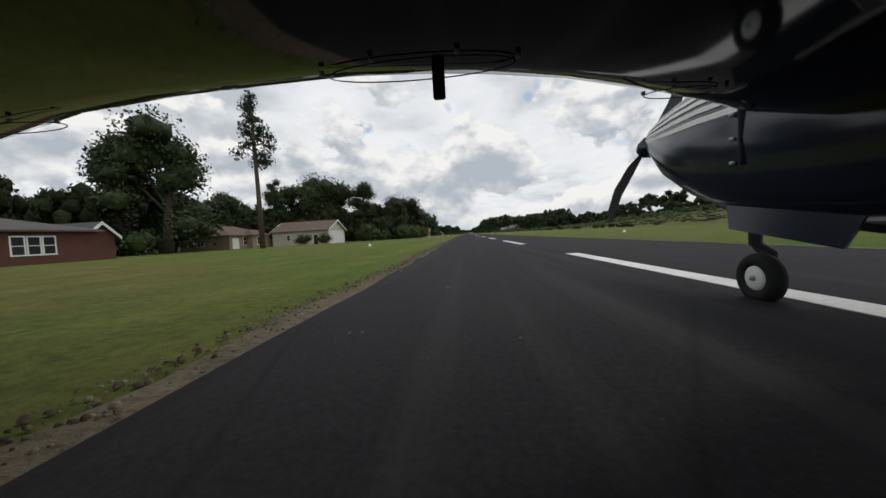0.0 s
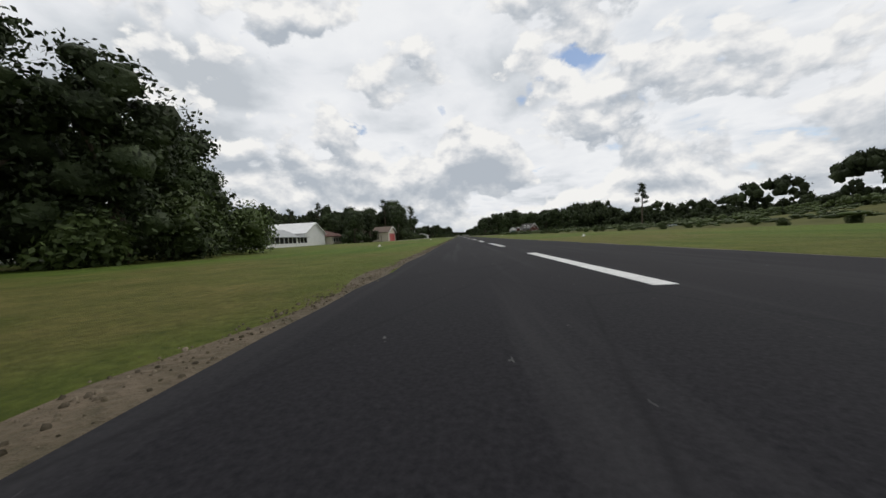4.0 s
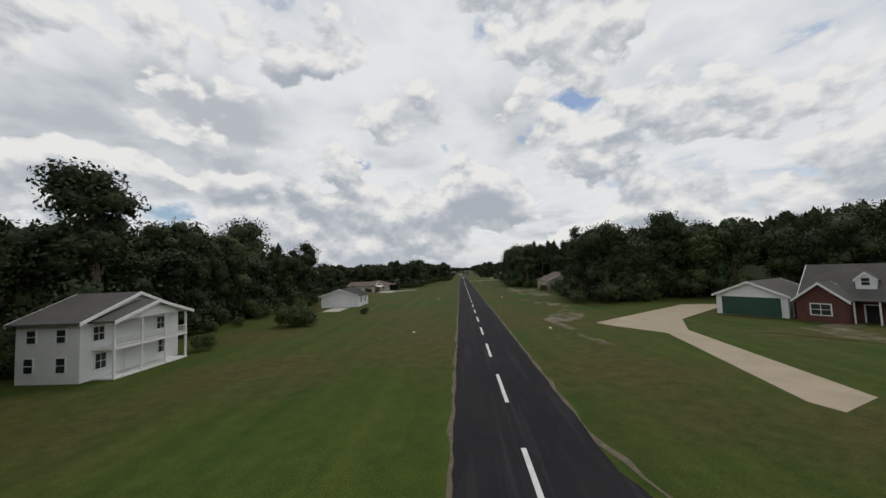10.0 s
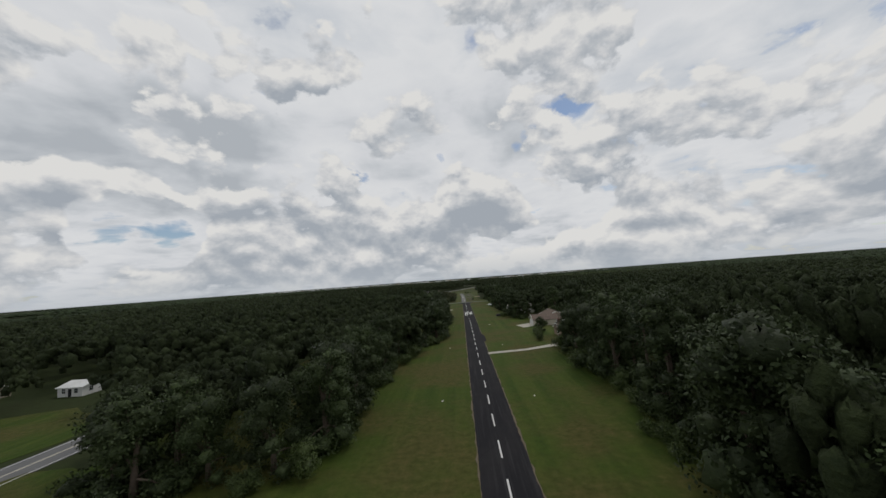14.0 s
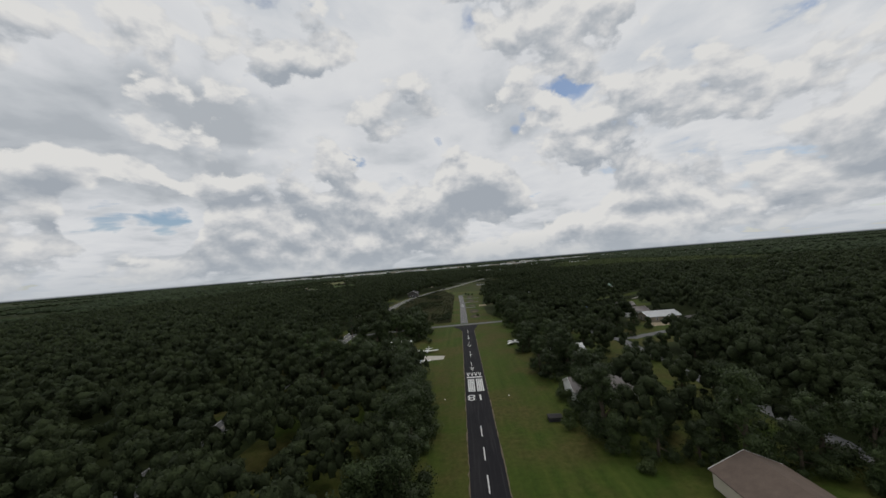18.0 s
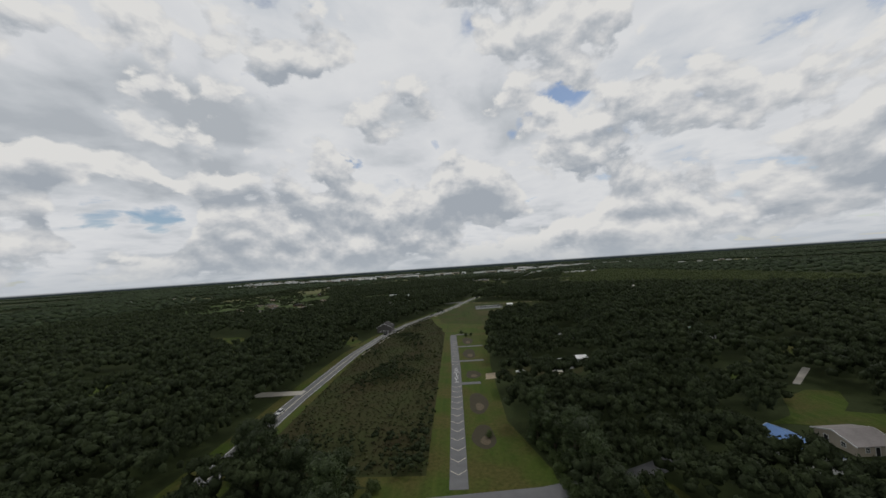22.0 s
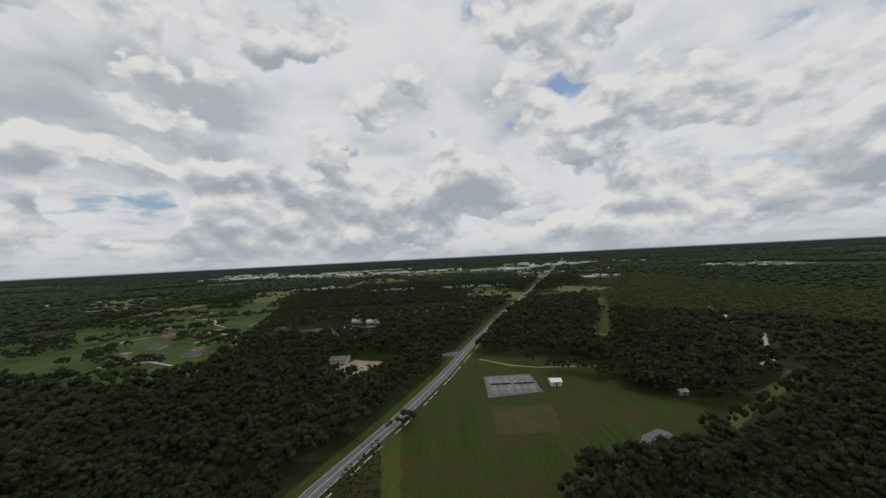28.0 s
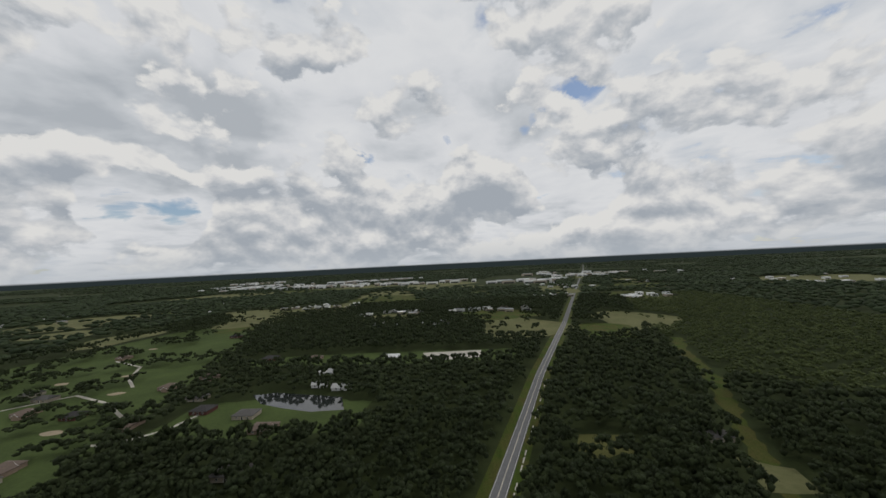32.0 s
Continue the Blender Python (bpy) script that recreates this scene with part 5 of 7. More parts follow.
def build_woods():
    rng = np.random.default_rng(5)
    # closest woods, seen from low flight
    taken = np.array(TREE_SPOTS)

    def spread(areas, step):
        P = keep_clear(np.concatenate([jitter_grid(rng, *a, step) for a in areas]), 2.2)
        return P[np.array([np.min((taken[:, 0] - x) ** 2 + (taken[:, 1] - y) ** 2) > 12 for x, y in P])]

    P = spread([(-80, 80, 60, 480), (-100, -49, 0, 60)], 5.9)
    rad = rng.uniform(2.8, 5.0, len(P))
    merge_crowns("woodland", "dense dark green woods beside the runway", P, (rng.uniform(6.2, 10.8, len(P)) + rad * 0.7) * stature(P[:, 0], P[:, 1]), rad, 330, 0.027, M["forest"], 21, 8, 7, 3, 11)
    P = spread([(-75, 75, 480, 740), (60, 110, 560, 700)], 6.8)
    rad = rng.uniform(3.2, 6.2, len(P))
    merge_crowns("woodland", "dense dark green woods under the flight path", P, (rng.uniform(5.6, 10.0, len(P)) + rad * 0.7) * stature(P[:, 0], P[:, 1]), rad, 280, 0.027, M["forest"], 31, 9, 7, 3, 11)
    P = spread([(-100, 110, 740, 1010)], 7.6)
    rad = rng.uniform(3.8, 7.2, len(P))
    merge_crowns("woodland", "dense dark green woods beyond the runway end", P, (rng.uniform(5.6, 10.4, len(P)) + rad * 0.7) * stature(P[:, 0], P[:, 1]), rad, 290, 0.030, M["forest"], 37, 8, 6, 2, 14)
    P = spread([(-105, -80, 60, 480), (80, 110, 60, 480), (-190, -105, 380, 560), (-105, -75, 480, 740), (75, 110, 480, 740), (-105, 110, 1010, 1260), (-190, -100, 560, 1010), (-190, -105, 1010, 1260), (110, 200, 560, 1260)], 7.9)
    rad = rng.uniform(3.6, 7.6, len(P)) * rng.uniform(0.85, 1.15, len(P))
    merge_crowns("woodland", "dense dark green woods around the airstrip", P, (rng.uniform(5.6, 10.6, len(P)) + rad * 0.7) * stature(P[:, 0], P[:, 1]), rad, 130, 0.034, M["forest"], 29, 14, 5, 2, 10)
    # pale fields and lots scattered through the distant forest
    fields = []
    for k in range(26):
        cx, cy = rng.uniform(-900, 700), 1560 + 1500 * rng.random()
        a, b = rng.uniform(30, 100) * (cy / 1900), rng.uniform(50, 110) * (cy / 1900)
        fields.append([(cx + a * math.cos(t) * (1 + 0.25 * math.sin(3 * t + k)), cy + b * math.sin(t)) for t in np.linspace(0, 6.28, 19)[:-1]])
    for cx, cy, a, b in ((-1000, 2480, 240, 150), (-720, 2600, 150, 120), (-480, 2760, 160, 120), (-60, 2700, 120, 120), (420, 1900, 80, 110), (300, 2150, 60, 140), (1080, 2150, 200, 150), (200, 1520, 40, 50), (-430, 1740, 60, 100), (-900, 1800, 120, 130), (60, 1690, 80, 60), (-130, 1700, 70, 50), (-380, 1880, 110, 80)):
        fields.append([(cx + a * math.cos(t) * (1 + 0.2 * math.sin(4 * t + cx)), cy + b * math.sin(t)) for t in np.linspace(0, 6.28, 23)[:-1]])
    # woods on both sides, farther out
    P = np.concatenate([jitter_grid(rng, -560, -105, 340, 1900, 9.8), jitter_grid(rng, 110, 560, 330, 1900, 9.8), jitter_grid(rng, -105, 110, 1260, 1900, 9.0), jitter_grid(rng, -105, 20, -150, 0, 9.0)])
    P = P[~((P[:, 0] > -190) & (P[:, 0] < 200) & (P[:, 1] > 560) & (P[:, 1] < 1260)) & ~((P[:, 0] > -190) & (P[:, 0] < 0) & (P[:, 1] > 380) & (P[:, 1] < 600))]
    P = keep_clear(P, 1.5)
    hit = np.zeros(len(P), bool)
    for f in fields:
        hit |= inside(f, P[:, 0], P[:, 1])
    P = P[~hit | (rng.random(len(P)) < 0.10)]
    den = np.array([noise.noise(Vector((x * 0.006, y * 0.006, 3.3))) for x, y in P])
    rad = rng.uniform(4.8, 7.8, len(P))
    high = rng.uniform(8.0, 12.0, len(P)) + 3.0 * den + 0.4 * rad
    young = inside([(190, 1330), (300, 1250), (420, 1080), (900, 1000), (1200, 2200), (420, 2000)], P[:, 0], P[:, 1])
    merge_crowns("far_woods", "wide dark green forest beside the airfield", P[~young], high[~young], rad[~young], 26, 0.044, M["forest"], 22, 14, 4, 2, 5)
    merge_crowns("young_woods", "lighter green young plantation trees", P[young], high[young] * 0.7, rad[young] * 0.85, 30, 0.034, M["forest_light"], 28, 14, 5, 2, 7)
    for k, f in enumerate(fields):
        f = [(x, y) for x, y in f]
        tagged(new("far_field", slab("far_field", f, 0.002 + 0.003 * k, 0.3, M["pale_field"] if k % 3 else M["grass"])), "open pale field among distant woods", "field", kind="structure")
    # forest to the horizon
    out = []
    for y0, y1, step in ((1900, 2600, 18), (2600, 3700, 29), (3700, 6200, 48)):
        half = 0.95 * (y1 - 700)
        out.append(jitter_grid(rng, -half, half, y0, y1, step))
    out.append(jitter_grid(rng, -1900, -560, 500, 1900, 20))
    out.append(jitter_grid(rng, 560, 1900, 500, 1900, 20))
    P = np.concatenate(out)
    P = P[~near_line(ROAD, P[:, 0], P[:, 1], 20)]
    den = np.array([noise.noise(Vector((x * 0.0021, y * 0.0021, 8.1))) for x, y in P])
    P = P[den > -0.20]
    hit = np.zeros(len(P), bool)
    for f in fields:
        hit |= inside(f, P[:, 0], P[:, 1])
    P = P[~hit | (rng.random(len(P)) < 0.15)]
    d = np.hypot(P[:, 0], P[:, 1] - 1000)
    rad = np.interp(d, [700, 1600, 5000], [9, 13, 26]) * rng.uniform(0.8, 1.2, len(P))
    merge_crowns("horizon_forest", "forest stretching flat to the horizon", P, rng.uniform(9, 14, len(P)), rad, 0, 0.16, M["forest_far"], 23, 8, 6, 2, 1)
    # weeds, tufts and shrubs of the rough field between road and stopway
    tri = [(-62, 774), (-10, 772), (-10, 955), (-30, 1050), (-45, 1004), (-60, 950), (-63, 880)]
    P = jitter_grid(rng, -64, -8, 770, 1050, 1.9)
    P = P[inside(tri, P[:, 0], P[:, 1])]
    merge_crowns("weeds", "olive and brown weeds covering a rough field", P, rng.uniform(0.25, 0.7, len(P)), rng.uniform(0.35, 0.9, len(P)), 12, 0.11, M["weed"], 24, 8, 5, 2, 1)
    P = jitter_grid(rng, -64, -8, 770, 1050, 3.1)
    P = P[inside(tri, P[:, 0], P[:, 1])]
    den = np.array([noise.noise(Vector((x * 0.045, y * 0.03, 1.0))) for x, y in P]) + np.where(P[:, 1] < 792, 0.45, 0) + np.where(P[:, 0] > -15, 0.25, 0)
    for cx, cy in ((-37, 856), (-39, 885), (-28, 914), (-37, 866), (-24, 853), (-34, 990)):
        den = den + 0.8 * np.exp(-((P[:, 0] - cx) ** 2 + (P[:, 1] - cy) ** 2) / 30)
    k = rng.random(len(P)) < np.clip(0.36 + 1.0 * den, 0.07, 0.95)
    P, den = P[k], np.clip(den[k], 0, 0.9)
    merge_crowns("shrubs", "dark green shrubs scattered over a rough field", P, rng.uniform(0.8, 1.9, len(P)) + 3.2 * den, rng.uniform(0.5, 1.1, len(P)) + 1.3 * den, 40, 0.06, M["forest"], 34, 8, 6, 3, 3)
    # scattered shrubs on the slope east of the runway
    P = jitter_grid(rng, 17, 110, -100, 330, 3.2)
    P = P[~inside(STRIP, P[:, 0], P[:, 1])]
    k = rng.random(len(P)) < np.where(P[:, 1] > 250, np.where(P[:, 0] < 46, 0.95, 0.12), 0.42)
    P = P[k]
    merge_crowns("hedge_growth", "green scrub and saplings on a slope", P, rng.uniform(1.0, 2.6, len(P)) * np.interp(P[:, 0], [26, 60, 100], [0.6, 0.9, 2.0]) * np.interp(P[:, 1], [240, 262], [0.8, 0.9]), rng.uniform(0.8, 1.8, len(P)), 70, 0.06, M["leaf_bush"], 25, 8, 7, 3, 3)
    P = jitter_grid(rng, 88, 200, -80, 330, 7)
    P = P[(P[:, 0] > 104) | (rng.random(len(P)) < 0.35)]
    merge_crowns("slope_woods", "line of trees above a brushy slope", P, rng.uniform(4, 8.5, len(P)), rng.uniform(2.6, 4.2, len(P)), 60, 0.04, M["forest"], 26, 8, 5, 2, 7)
    # oaks round the playing field
    P = np.array([(69, 1121), (76, 1122), (84, 1119), (91, 1112), (95, 1106), (104, 1094), (112, 1084), (118, 1086), (124, 1078), (108, 1098), (101, 1112), (122, 1092), (60, 1140), (106, 1028), (110, 1036), (86, 1020), (76, 1018), (-18, 1056)], float)
    merge_crowns("field_oaks", "broad dark oaks edging a playing field", P, rng.uniform(8.5, 12.5, len(P)), rng.uniform(4.6, 7.0, len(P)), 300, 0.028, M["forest"], 41, 8, 6, 2, 12)
    # golf course trees
    poly = GARDENS[4]
    P = jitter_grid(rng, -570, -200, 1150, 1670, 12)
    P = P[inside(poly, P[:, 0], P[:, 1]) & (np.array([noise.noise(Vector((x * 0.02, y * 0.02, 4.0))) for x, y in P]) > 0.10)]
    merge_crowns("parkland_trees", "scattered single trees over a green golf course", P, rng.uniform(8, 13, len(P)), rng.uniform(4.5, 7.5, len(P)), 70, 0.04, M["forest"], 27, 10, 5, 2, 8)


def build_rubble():
    """Clods, stones and torn turf along the western runway edge."""
    rng = np.random.default_rng(31)
    n = 15000
    y = -4 + 182 * rng.random(n) ** 1.2
    x = -3.26 + rng.normal(size=n) * 0.10 - 0.06 * np.sin(y * 0.7)
    s = rng.uniform(0.003, 0.011, n) * rng.uniform(0.6, 1.6, n)
    cube = np.array([[-1, -1, -0.4], [1, -1, -0.4], [1, 1, -0.4], [-1, 1, -0.4], [-0.7, -0.6, 0.8], [0.6, -0.7, 0.7], [0.7, 0.6, 0.9], [-0.6, 0.7, 0.7]])
    quads = np.array([[0, 1, 5, 4], [1, 2, 6, 5], [2, 3, 7, 6], [3, 0, 4, 7], [4, 5, 6, 7]])
    V = cube[None] * rng.uniform(0.6, 1.3, (n, 8, 3)) * s[:, None, None]
    a = rng.uniform(0, 6.28, n)[:, None]
    P = np.stack([V[..., 0] * np.cos(a) - V[..., 1] * np.sin(a) + x[:, None], V[..., 0] * np.sin(a) + V[..., 1] * np.cos(a) + y[:, None], V[..., 2] + 0.012 + np.where(x > -3.1, 0.02, 0)[:, None]], -1)
    Q = (quads[None] + (np.arange(n) * 8)[:, None, None]).reshape(-1, 4)
    tagged(new("rubble", big_mesh("rubble", P.reshape(-1, 3), Q, M["rubble"])), "loose clods, pale stones and torn turf along the asphalt edge", "rubble", kind="stuff")


build_rubble()
build_woods()


# ---- buildings ----
def grouped(ob, group):
    ob["group"] = group
    return ob


def roof_shell(name, ring_top, faces, thick, mat_):
    """A roof from its upper surface: the same surface again below, and the rims between."""
    n = len(ring_top)
    vs = list(ring_top) + [(x, y, z - thick) for x, y, z in ring_top]
    fs = [tuple(f) for f in faces] + [tuple(i + n for i in reversed(f)) for f in faces]
    edges = {}
    for f in faces:
        for a, b in zip(f, f[1:] + f[:1]):
            edges[(a, b)] = 1
    for a, b in edges:
        if (b, a) not in edges:
            fs.append((b, a, a + n, b + n))
    return mesh(name, vs, fs, mat_)


def gable_roof(x0, x1, y0, y1, eave, ridge, axis, over, mat_, name="roof"):
    s = (ridge - eave) / ((y1 - y0) / 2 if axis == "x" else (x1 - x0) / 2)
    e = eave - s * over + 0.12
    r = ridge + 0.12
    if axis == "x":
        ym = (y0 + y1) / 2
        v = [(x0 - over, y0 - over, e), (x1 + over, y0 - over, e), (x1 + over, ym, r), (x0 - over, ym, r), (x1 + over, y1 + over, e), (x0 - over, y1 + over, e)]
    else:
        xm = (x0 + x1) / 2
        v = [(x1 + over, y0 - over, e), (x1 + over, y1 + over, e), (xm, y1 + over, r), (xm, y0 - over, r), (x0 - over, y1 + over, e), (x0 - over, y0 - over, e)]
    return roof_shell(name, v, [[0, 1, 2, 3], [3, 2, 4, 5]], 0.14, mat_)


def hip_roof(x0, x1, y0, y1, eave, ridge, over, mat_):
    a, b, c, d = x0 - over, x1 + over, y0 - over, y1 + over
    e, r = eave, ridge
    if b - a > d - c:
        h = (d - c) / 2
        v = [(a, c, e), (b, c, e), (b, d, e), (a, d, e), (a + h, (c + d) / 2, r), (b - h, (c + d) / 2, r)]
        f = [[0, 1, 5, 4], [1, 2, 5], [2, 3, 4, 5], [3, 0, 4]]
    else:
        h = (b - a) / 2
        v = [(a, c, e), (b, c, e), (b, d, e), (a, d, e), ((a + b) / 2, c + h, r), ((a + b) / 2, d - h, r)]
        f = [[0, 1, 4], [1, 2, 5, 4], [2, 3, 5], [3, 0, 4, 5]]
    return roof_shell("roof", v, f, 0.14, mat_)


def wall_block(x0, x1, y0, y1, eave, ridge, axis, mat_):
    v = [(x0, y0, 0), (x1, y0, 0), (x1, y1, 0), (x0, y1, 0), (x0, y0, eave), (x1, y0, eave), (x1, y1, eave), (x0, y1, eave)]
    f = [(3, 2, 1, 0)]
    if axis == "x":
        ym = (y0 + y1) / 2
        v += [(x0, ym, ridge), (x1, ym, ridge)]
        f += [(0, 1, 5, 4), (2, 3, 7, 6), (1, 2, 6, 9, 5), (3, 0, 4, 8, 7), (4, 5, 9, 8), (6, 7, 8, 9)]
    elif axis == "y":
        xm = (x0 + x1) / 2
        v += [(xm, y0, ridge), (xm, y1, ridge)]
        f += [(0, 1, 5, 8, 4), (2, 3, 7, 9, 6), (1, 2, 6, 5), (3, 0, 4, 7), (5, 6, 9, 8), (7, 4, 8, 9)]
    else:
        f += [(0, 1, 5, 4), (1, 2, 6, 5), (2, 3, 7, 6), (3, 0, 4, 7), (4, 5, 6, 7)]
    return mesh("wall", v, f, mat_)


def on_face(face, dims, u, w, z0, z1, out0, out1):
    """Box extents on one side of a block: u along the face in metres from its start, out: distance proud of the wall."""
    x0, x1, y0, y1 = dims
    if face == "E":
        return x1 + out0, x1 + out1, y0 + u - w / 2, y0 + u + w / 2, z0, z1
    if face == "W":
        return x0 - out1, x0 - out0, y0 + u - w / 2, y0 + u + w / 2, z0, z1
    if face == "S":
        return x0 + u - w / 2, x0 + u + w / 2, y0 - out1, y0 - out0, z0, z1
    return x0 + u - w / 2, x0 + u + w / 2, y1 + out0, y1 + out1, z0, z1


def add_window(root, face, dims, u, w, z0, h, trim="trim"):
    fr = part("window", box("window", *on_face(face, dims, u, w + 0.16, z0 - 0.08, z0 + h + 0.08, -0.02, 0.05), M[trim]), root)
    cols = 2 if w > 0.8 else 1
    for c in range(cols):
        for r in range(2):
            uu = u - w / 2 + (c + 0.5) * w / cols
            part("pane", box("pane", *on_face(face, dims, uu, w / cols - 0.06, z0 + r * h / 2 + 0.03, z0 + (r + 1) * h / 2 - 0.03, 0.0, 0.056), M["glass"]), fr)


def add_door(root, face, dims, u, w, h, mt, name="door", rails=0, label=""):
    d = part(name, box(name, *on_face(face, dims, u, w, 0.03, h, -0.02, 0.06), M[mt], 0.01), root, label)
    for k in range(rails):
        z = h * (k + 1) / (rails + 1)
        part("rail", box("rail", *on_face(face, dims, u, w, z - 0.03, z + 0.03, 0.05, 0.085), M[mt]), d)
    for s in (-1, 1):
        part("jamb", box("jamb", *on_face(face, dims, u + s * (w / 2 + 0.07), 0.13, 0.0, h + 0.1, -0.01, 0.08), M["trim"]), d)
    part("lintel", box("lintel", *on_face(face, dims, u, w + 0.26, h, h + 0.12, -0.01, 0.08), M["trim"]), d)


def fascia(root, x0, x1, y0, y1, eave, ridge, axis, over, mt="trim"):
    """White boards under the sloping edges of a gable roof."""
    s = (ridge - eave) / ((y1 - y0) / 2 if axis == "x" else (x1 - x0) / 2)
    e, r = eave - s * over, ridge
    for end in (0, 1):
        for side in (-1, 1):
            if axis == "x":
                x = x1 + over if end else x0 - over
                a, b = ((x, (y0 - over) if side < 0 else (y1 + over), e), (x, (y0 + y1) / 2, r))
                off = (0.04, 0)
            else:
                y = y1 + over if end else y0 - over
                a, b = (((x0 - over) if side < 0 else (x1 + over), y, e), ((x0 + x1) / 2, y, r))
                off = (0, 0.04)
            vs = []
            for p in (a, b):
                for dz in (-0.16, 0.13):
                    for k in (-1, 1):
                        vs.append((p[0] + k * off[0], p[1] + k * off[1], p[2] + dz))
            part("fascia", mesh("fascia", vs, [(0, 1, 3, 2), (4, 6, 7, 5), (0, 4, 5, 1), (2, 3, 7, 6), (0, 2, 6, 4), (1, 5, 7, 3)], M[mt]), root)


def house(name, label, category, x0, x1, y0, y1, eave, ridge, axis, wall, roof, over=0.4, hip=False, windows=(), doors=(), group="", trim=True):
    cx, cy = (x0 + x1) / 2, (y0 + y1) / 2
    root = thing(name, label, category, pose(cx, cy, 0), group)
    a, b, c, d = x0 - cx, x1 - cx, y0 - cy, y1 - cy
    dims = (a, b, c, d)
    part("wall", wall_block(a, b, c, d, eave, ridge - 0.02, "" if hip else axis, M[wall]), root)
    if hip:
        part("roof", hip_roof(a, b, c, d, eave + 0.12, ridge, over, M[roof]), root)
    else:
        part("roof", gable_roof(a, b, c, d, eave, ridge, axis, over, M[roof]), root)
        if trim:
            fascia(root, a, b, c, d, eave, ridge, axis, over)
    for face, u, w, z0, h in windows:
        add_window(root, face, dims, u, w, z0, h)
    for face, u, w, h, mt, rails in doors:
        add_door(root, face, dims, u, w, h, mt, "hangar_door" if w > 3.4 else "door", rails)
    return root


def wing_block(root, x0, x1, y0, y1, eave, ridge, axis, wall, roof, windows=(), doors=(), over=0.35):
    """A further block of a house, in the house's own coordinates."""
    part("wall", wall_block(x0, x1, y0, y1, eave, ridge - 0.02, axis, M[wall]), root)
    part("roof", gable_roof(x0, x1, y0, y1, eave, ridge, axis, over, M[roof]), root)
    fascia(root, x0, x1, y0, y1, eave, ridge, axis, over)
    for face, u, w, z0, h in windows:
        add_window(root, face, (x0, x1, y0, y1), u, w, z0, h)
    for face, u, w, h, mt, rails in doors:
        add_door(root, face, (x0, x1, y0, y1), u, w, h, mt, "hangar_door" if w > 3.4 else "door", rails)


def build_village():
    # south-western houses seen during the take-off run
    r = house("brick_house", "red brick house with a grey hipped roof and white windows", "house", -47, -34.5, 14, 27.9, 2.5, 4.5, "y", "brick", "shingle_grey", hip=True,
              windows=[("E", 2.6, 1.2, 0.8, 1.3), ("E", 8.5, 0.75, 0.75, 1.35), ("E", 9.45, 0.75, 0.75, 1.35), ("E", 10.4, 0.75, 0.75, 1.35), ("S", 5, 1.4, 0.8, 1.3)])
    wing_block(r, 1.0, 5.0, 7.0, 9.6, 2.3, 3.4, "x", "brick", "shingle_grey")
    r = house("tan_house", "tan brick house with a brown hipped roof among trees", "house", -54, -44.5, 58.5, 71.5, 2.5, 4.6, "y", "tan_brick", "shingle_brown", hip=True,
              windows=[("E", 4.6, 1.5, 0.7, 1.5), ("E", 7.6, 1.5, 0.7, 1.5), ("E", 10.0, 1.0, 0.7, 1.5), ("S", 4, 1.2, 0.8, 1.3)], doors=[("E", 1.6, 1.5, 2.0, "trim", 0)])
    part("bay", wall_block(4.7, 5.9, -1.6, 3.0, 2.5, 2.6, "", M["tan_brick"]), r)
    part("bay_roof", hip_roof(3.4, 5.9, -1.6, 3.0, 2.6, 3.7, 0.35, M["shingle_brown"]), r)
    add_window(r, "E", (4.7, 5.9, -1.6, 3.0), 2.3, 1.6, 0.7, 1.5)
    house("hangar", "cream hangar with a white bifold door and brown gable roof", "hangar", -43.5, -31.2, 70.6, 80.6, 3.1, 5.2, "x", "cream", "shingle_brown", 0.45,
          windows=[("S", 3.6, 0.7, 1.1, 1.1), ("S", 6.4, 0.7, 1.1, 1.1)], doors=[("E", 5.0, 8.4, 2.75, "white", 1), ("S", 9.6, 0.95, 2.05, "dark", 0)])
    # white hangar with its long low wing, brown-roofed house, red-doored hangar
    r = house("hangar", "white metal hangar with a wide pale door and low wing", "hangar", -56, -43, 199.6, 213.0, 3.5, 6.5, "x", "white", "white_roof", 0.35, doors=[("E", 6.7, 11.6, 3.1, "white", 1)])
    wing_block(r, -4.5, 5.6, -27.0, -6.7, 2.4, 4.5, "y", "white", "pale_roof")
    part("porch_roof", box("porch_roof", 5.6, 7.6, -27.2, -6.6, 2.25, 2.4, M["pale_roof"]), r)
    part("porch_screen", box("porch_screen", 6.9, 7.0, -27.0, -6.8, 0.85, 2.25, M["dark"]), r, "dark insect screens between white posts")
    part("porch_wall", box("porch_wall", 6.85, 7.05, -27.0, -6.8, 0.0, 0.85, M["trim"]), r, "low white porch wall")
    for k in range(11):
        part("porch_post", box("porch_post", 6.98, 7.10, -27.0 + 2.0 * k, -26.86 + 2.0 * k, 0.8, 2.3, M["trim"]), r)
    part("porch_door", box("porch_door", 7.02, 7.10, -13.1, -12.2, 0.1, 2.1, M["trim"]), r, "white screen door")
    r = house("brown_roofed_house", "low house with a wide reddish-brown roof behind trees", "house", -54, -41.2, 213.8, 228, 2.4, 5.0, "y", "cream", "shingle_red", 0.7, hip=True,
              windows=[("E", 2 + 2.4 * k, 1.3, 0.8, 1.2) for k in range(5)])
    house("red_door_hangar", "white hangar with a large red door and brown roof", "hangar", -40, -27.4, 232.6, 246.4, 3.4, 5.5, "x", "cream", "shingle_brown", 0.5,
          windows=[("S", 4, 0.8, 1.0, 1.1)], doors=[("E", 6.9, 10.6, 2.9, "red_door", 1)])
    pergola = thing("pergola", "small dark wooden garden pergola beside a hangar", "pergola", pose(-30.5, 226, 0))
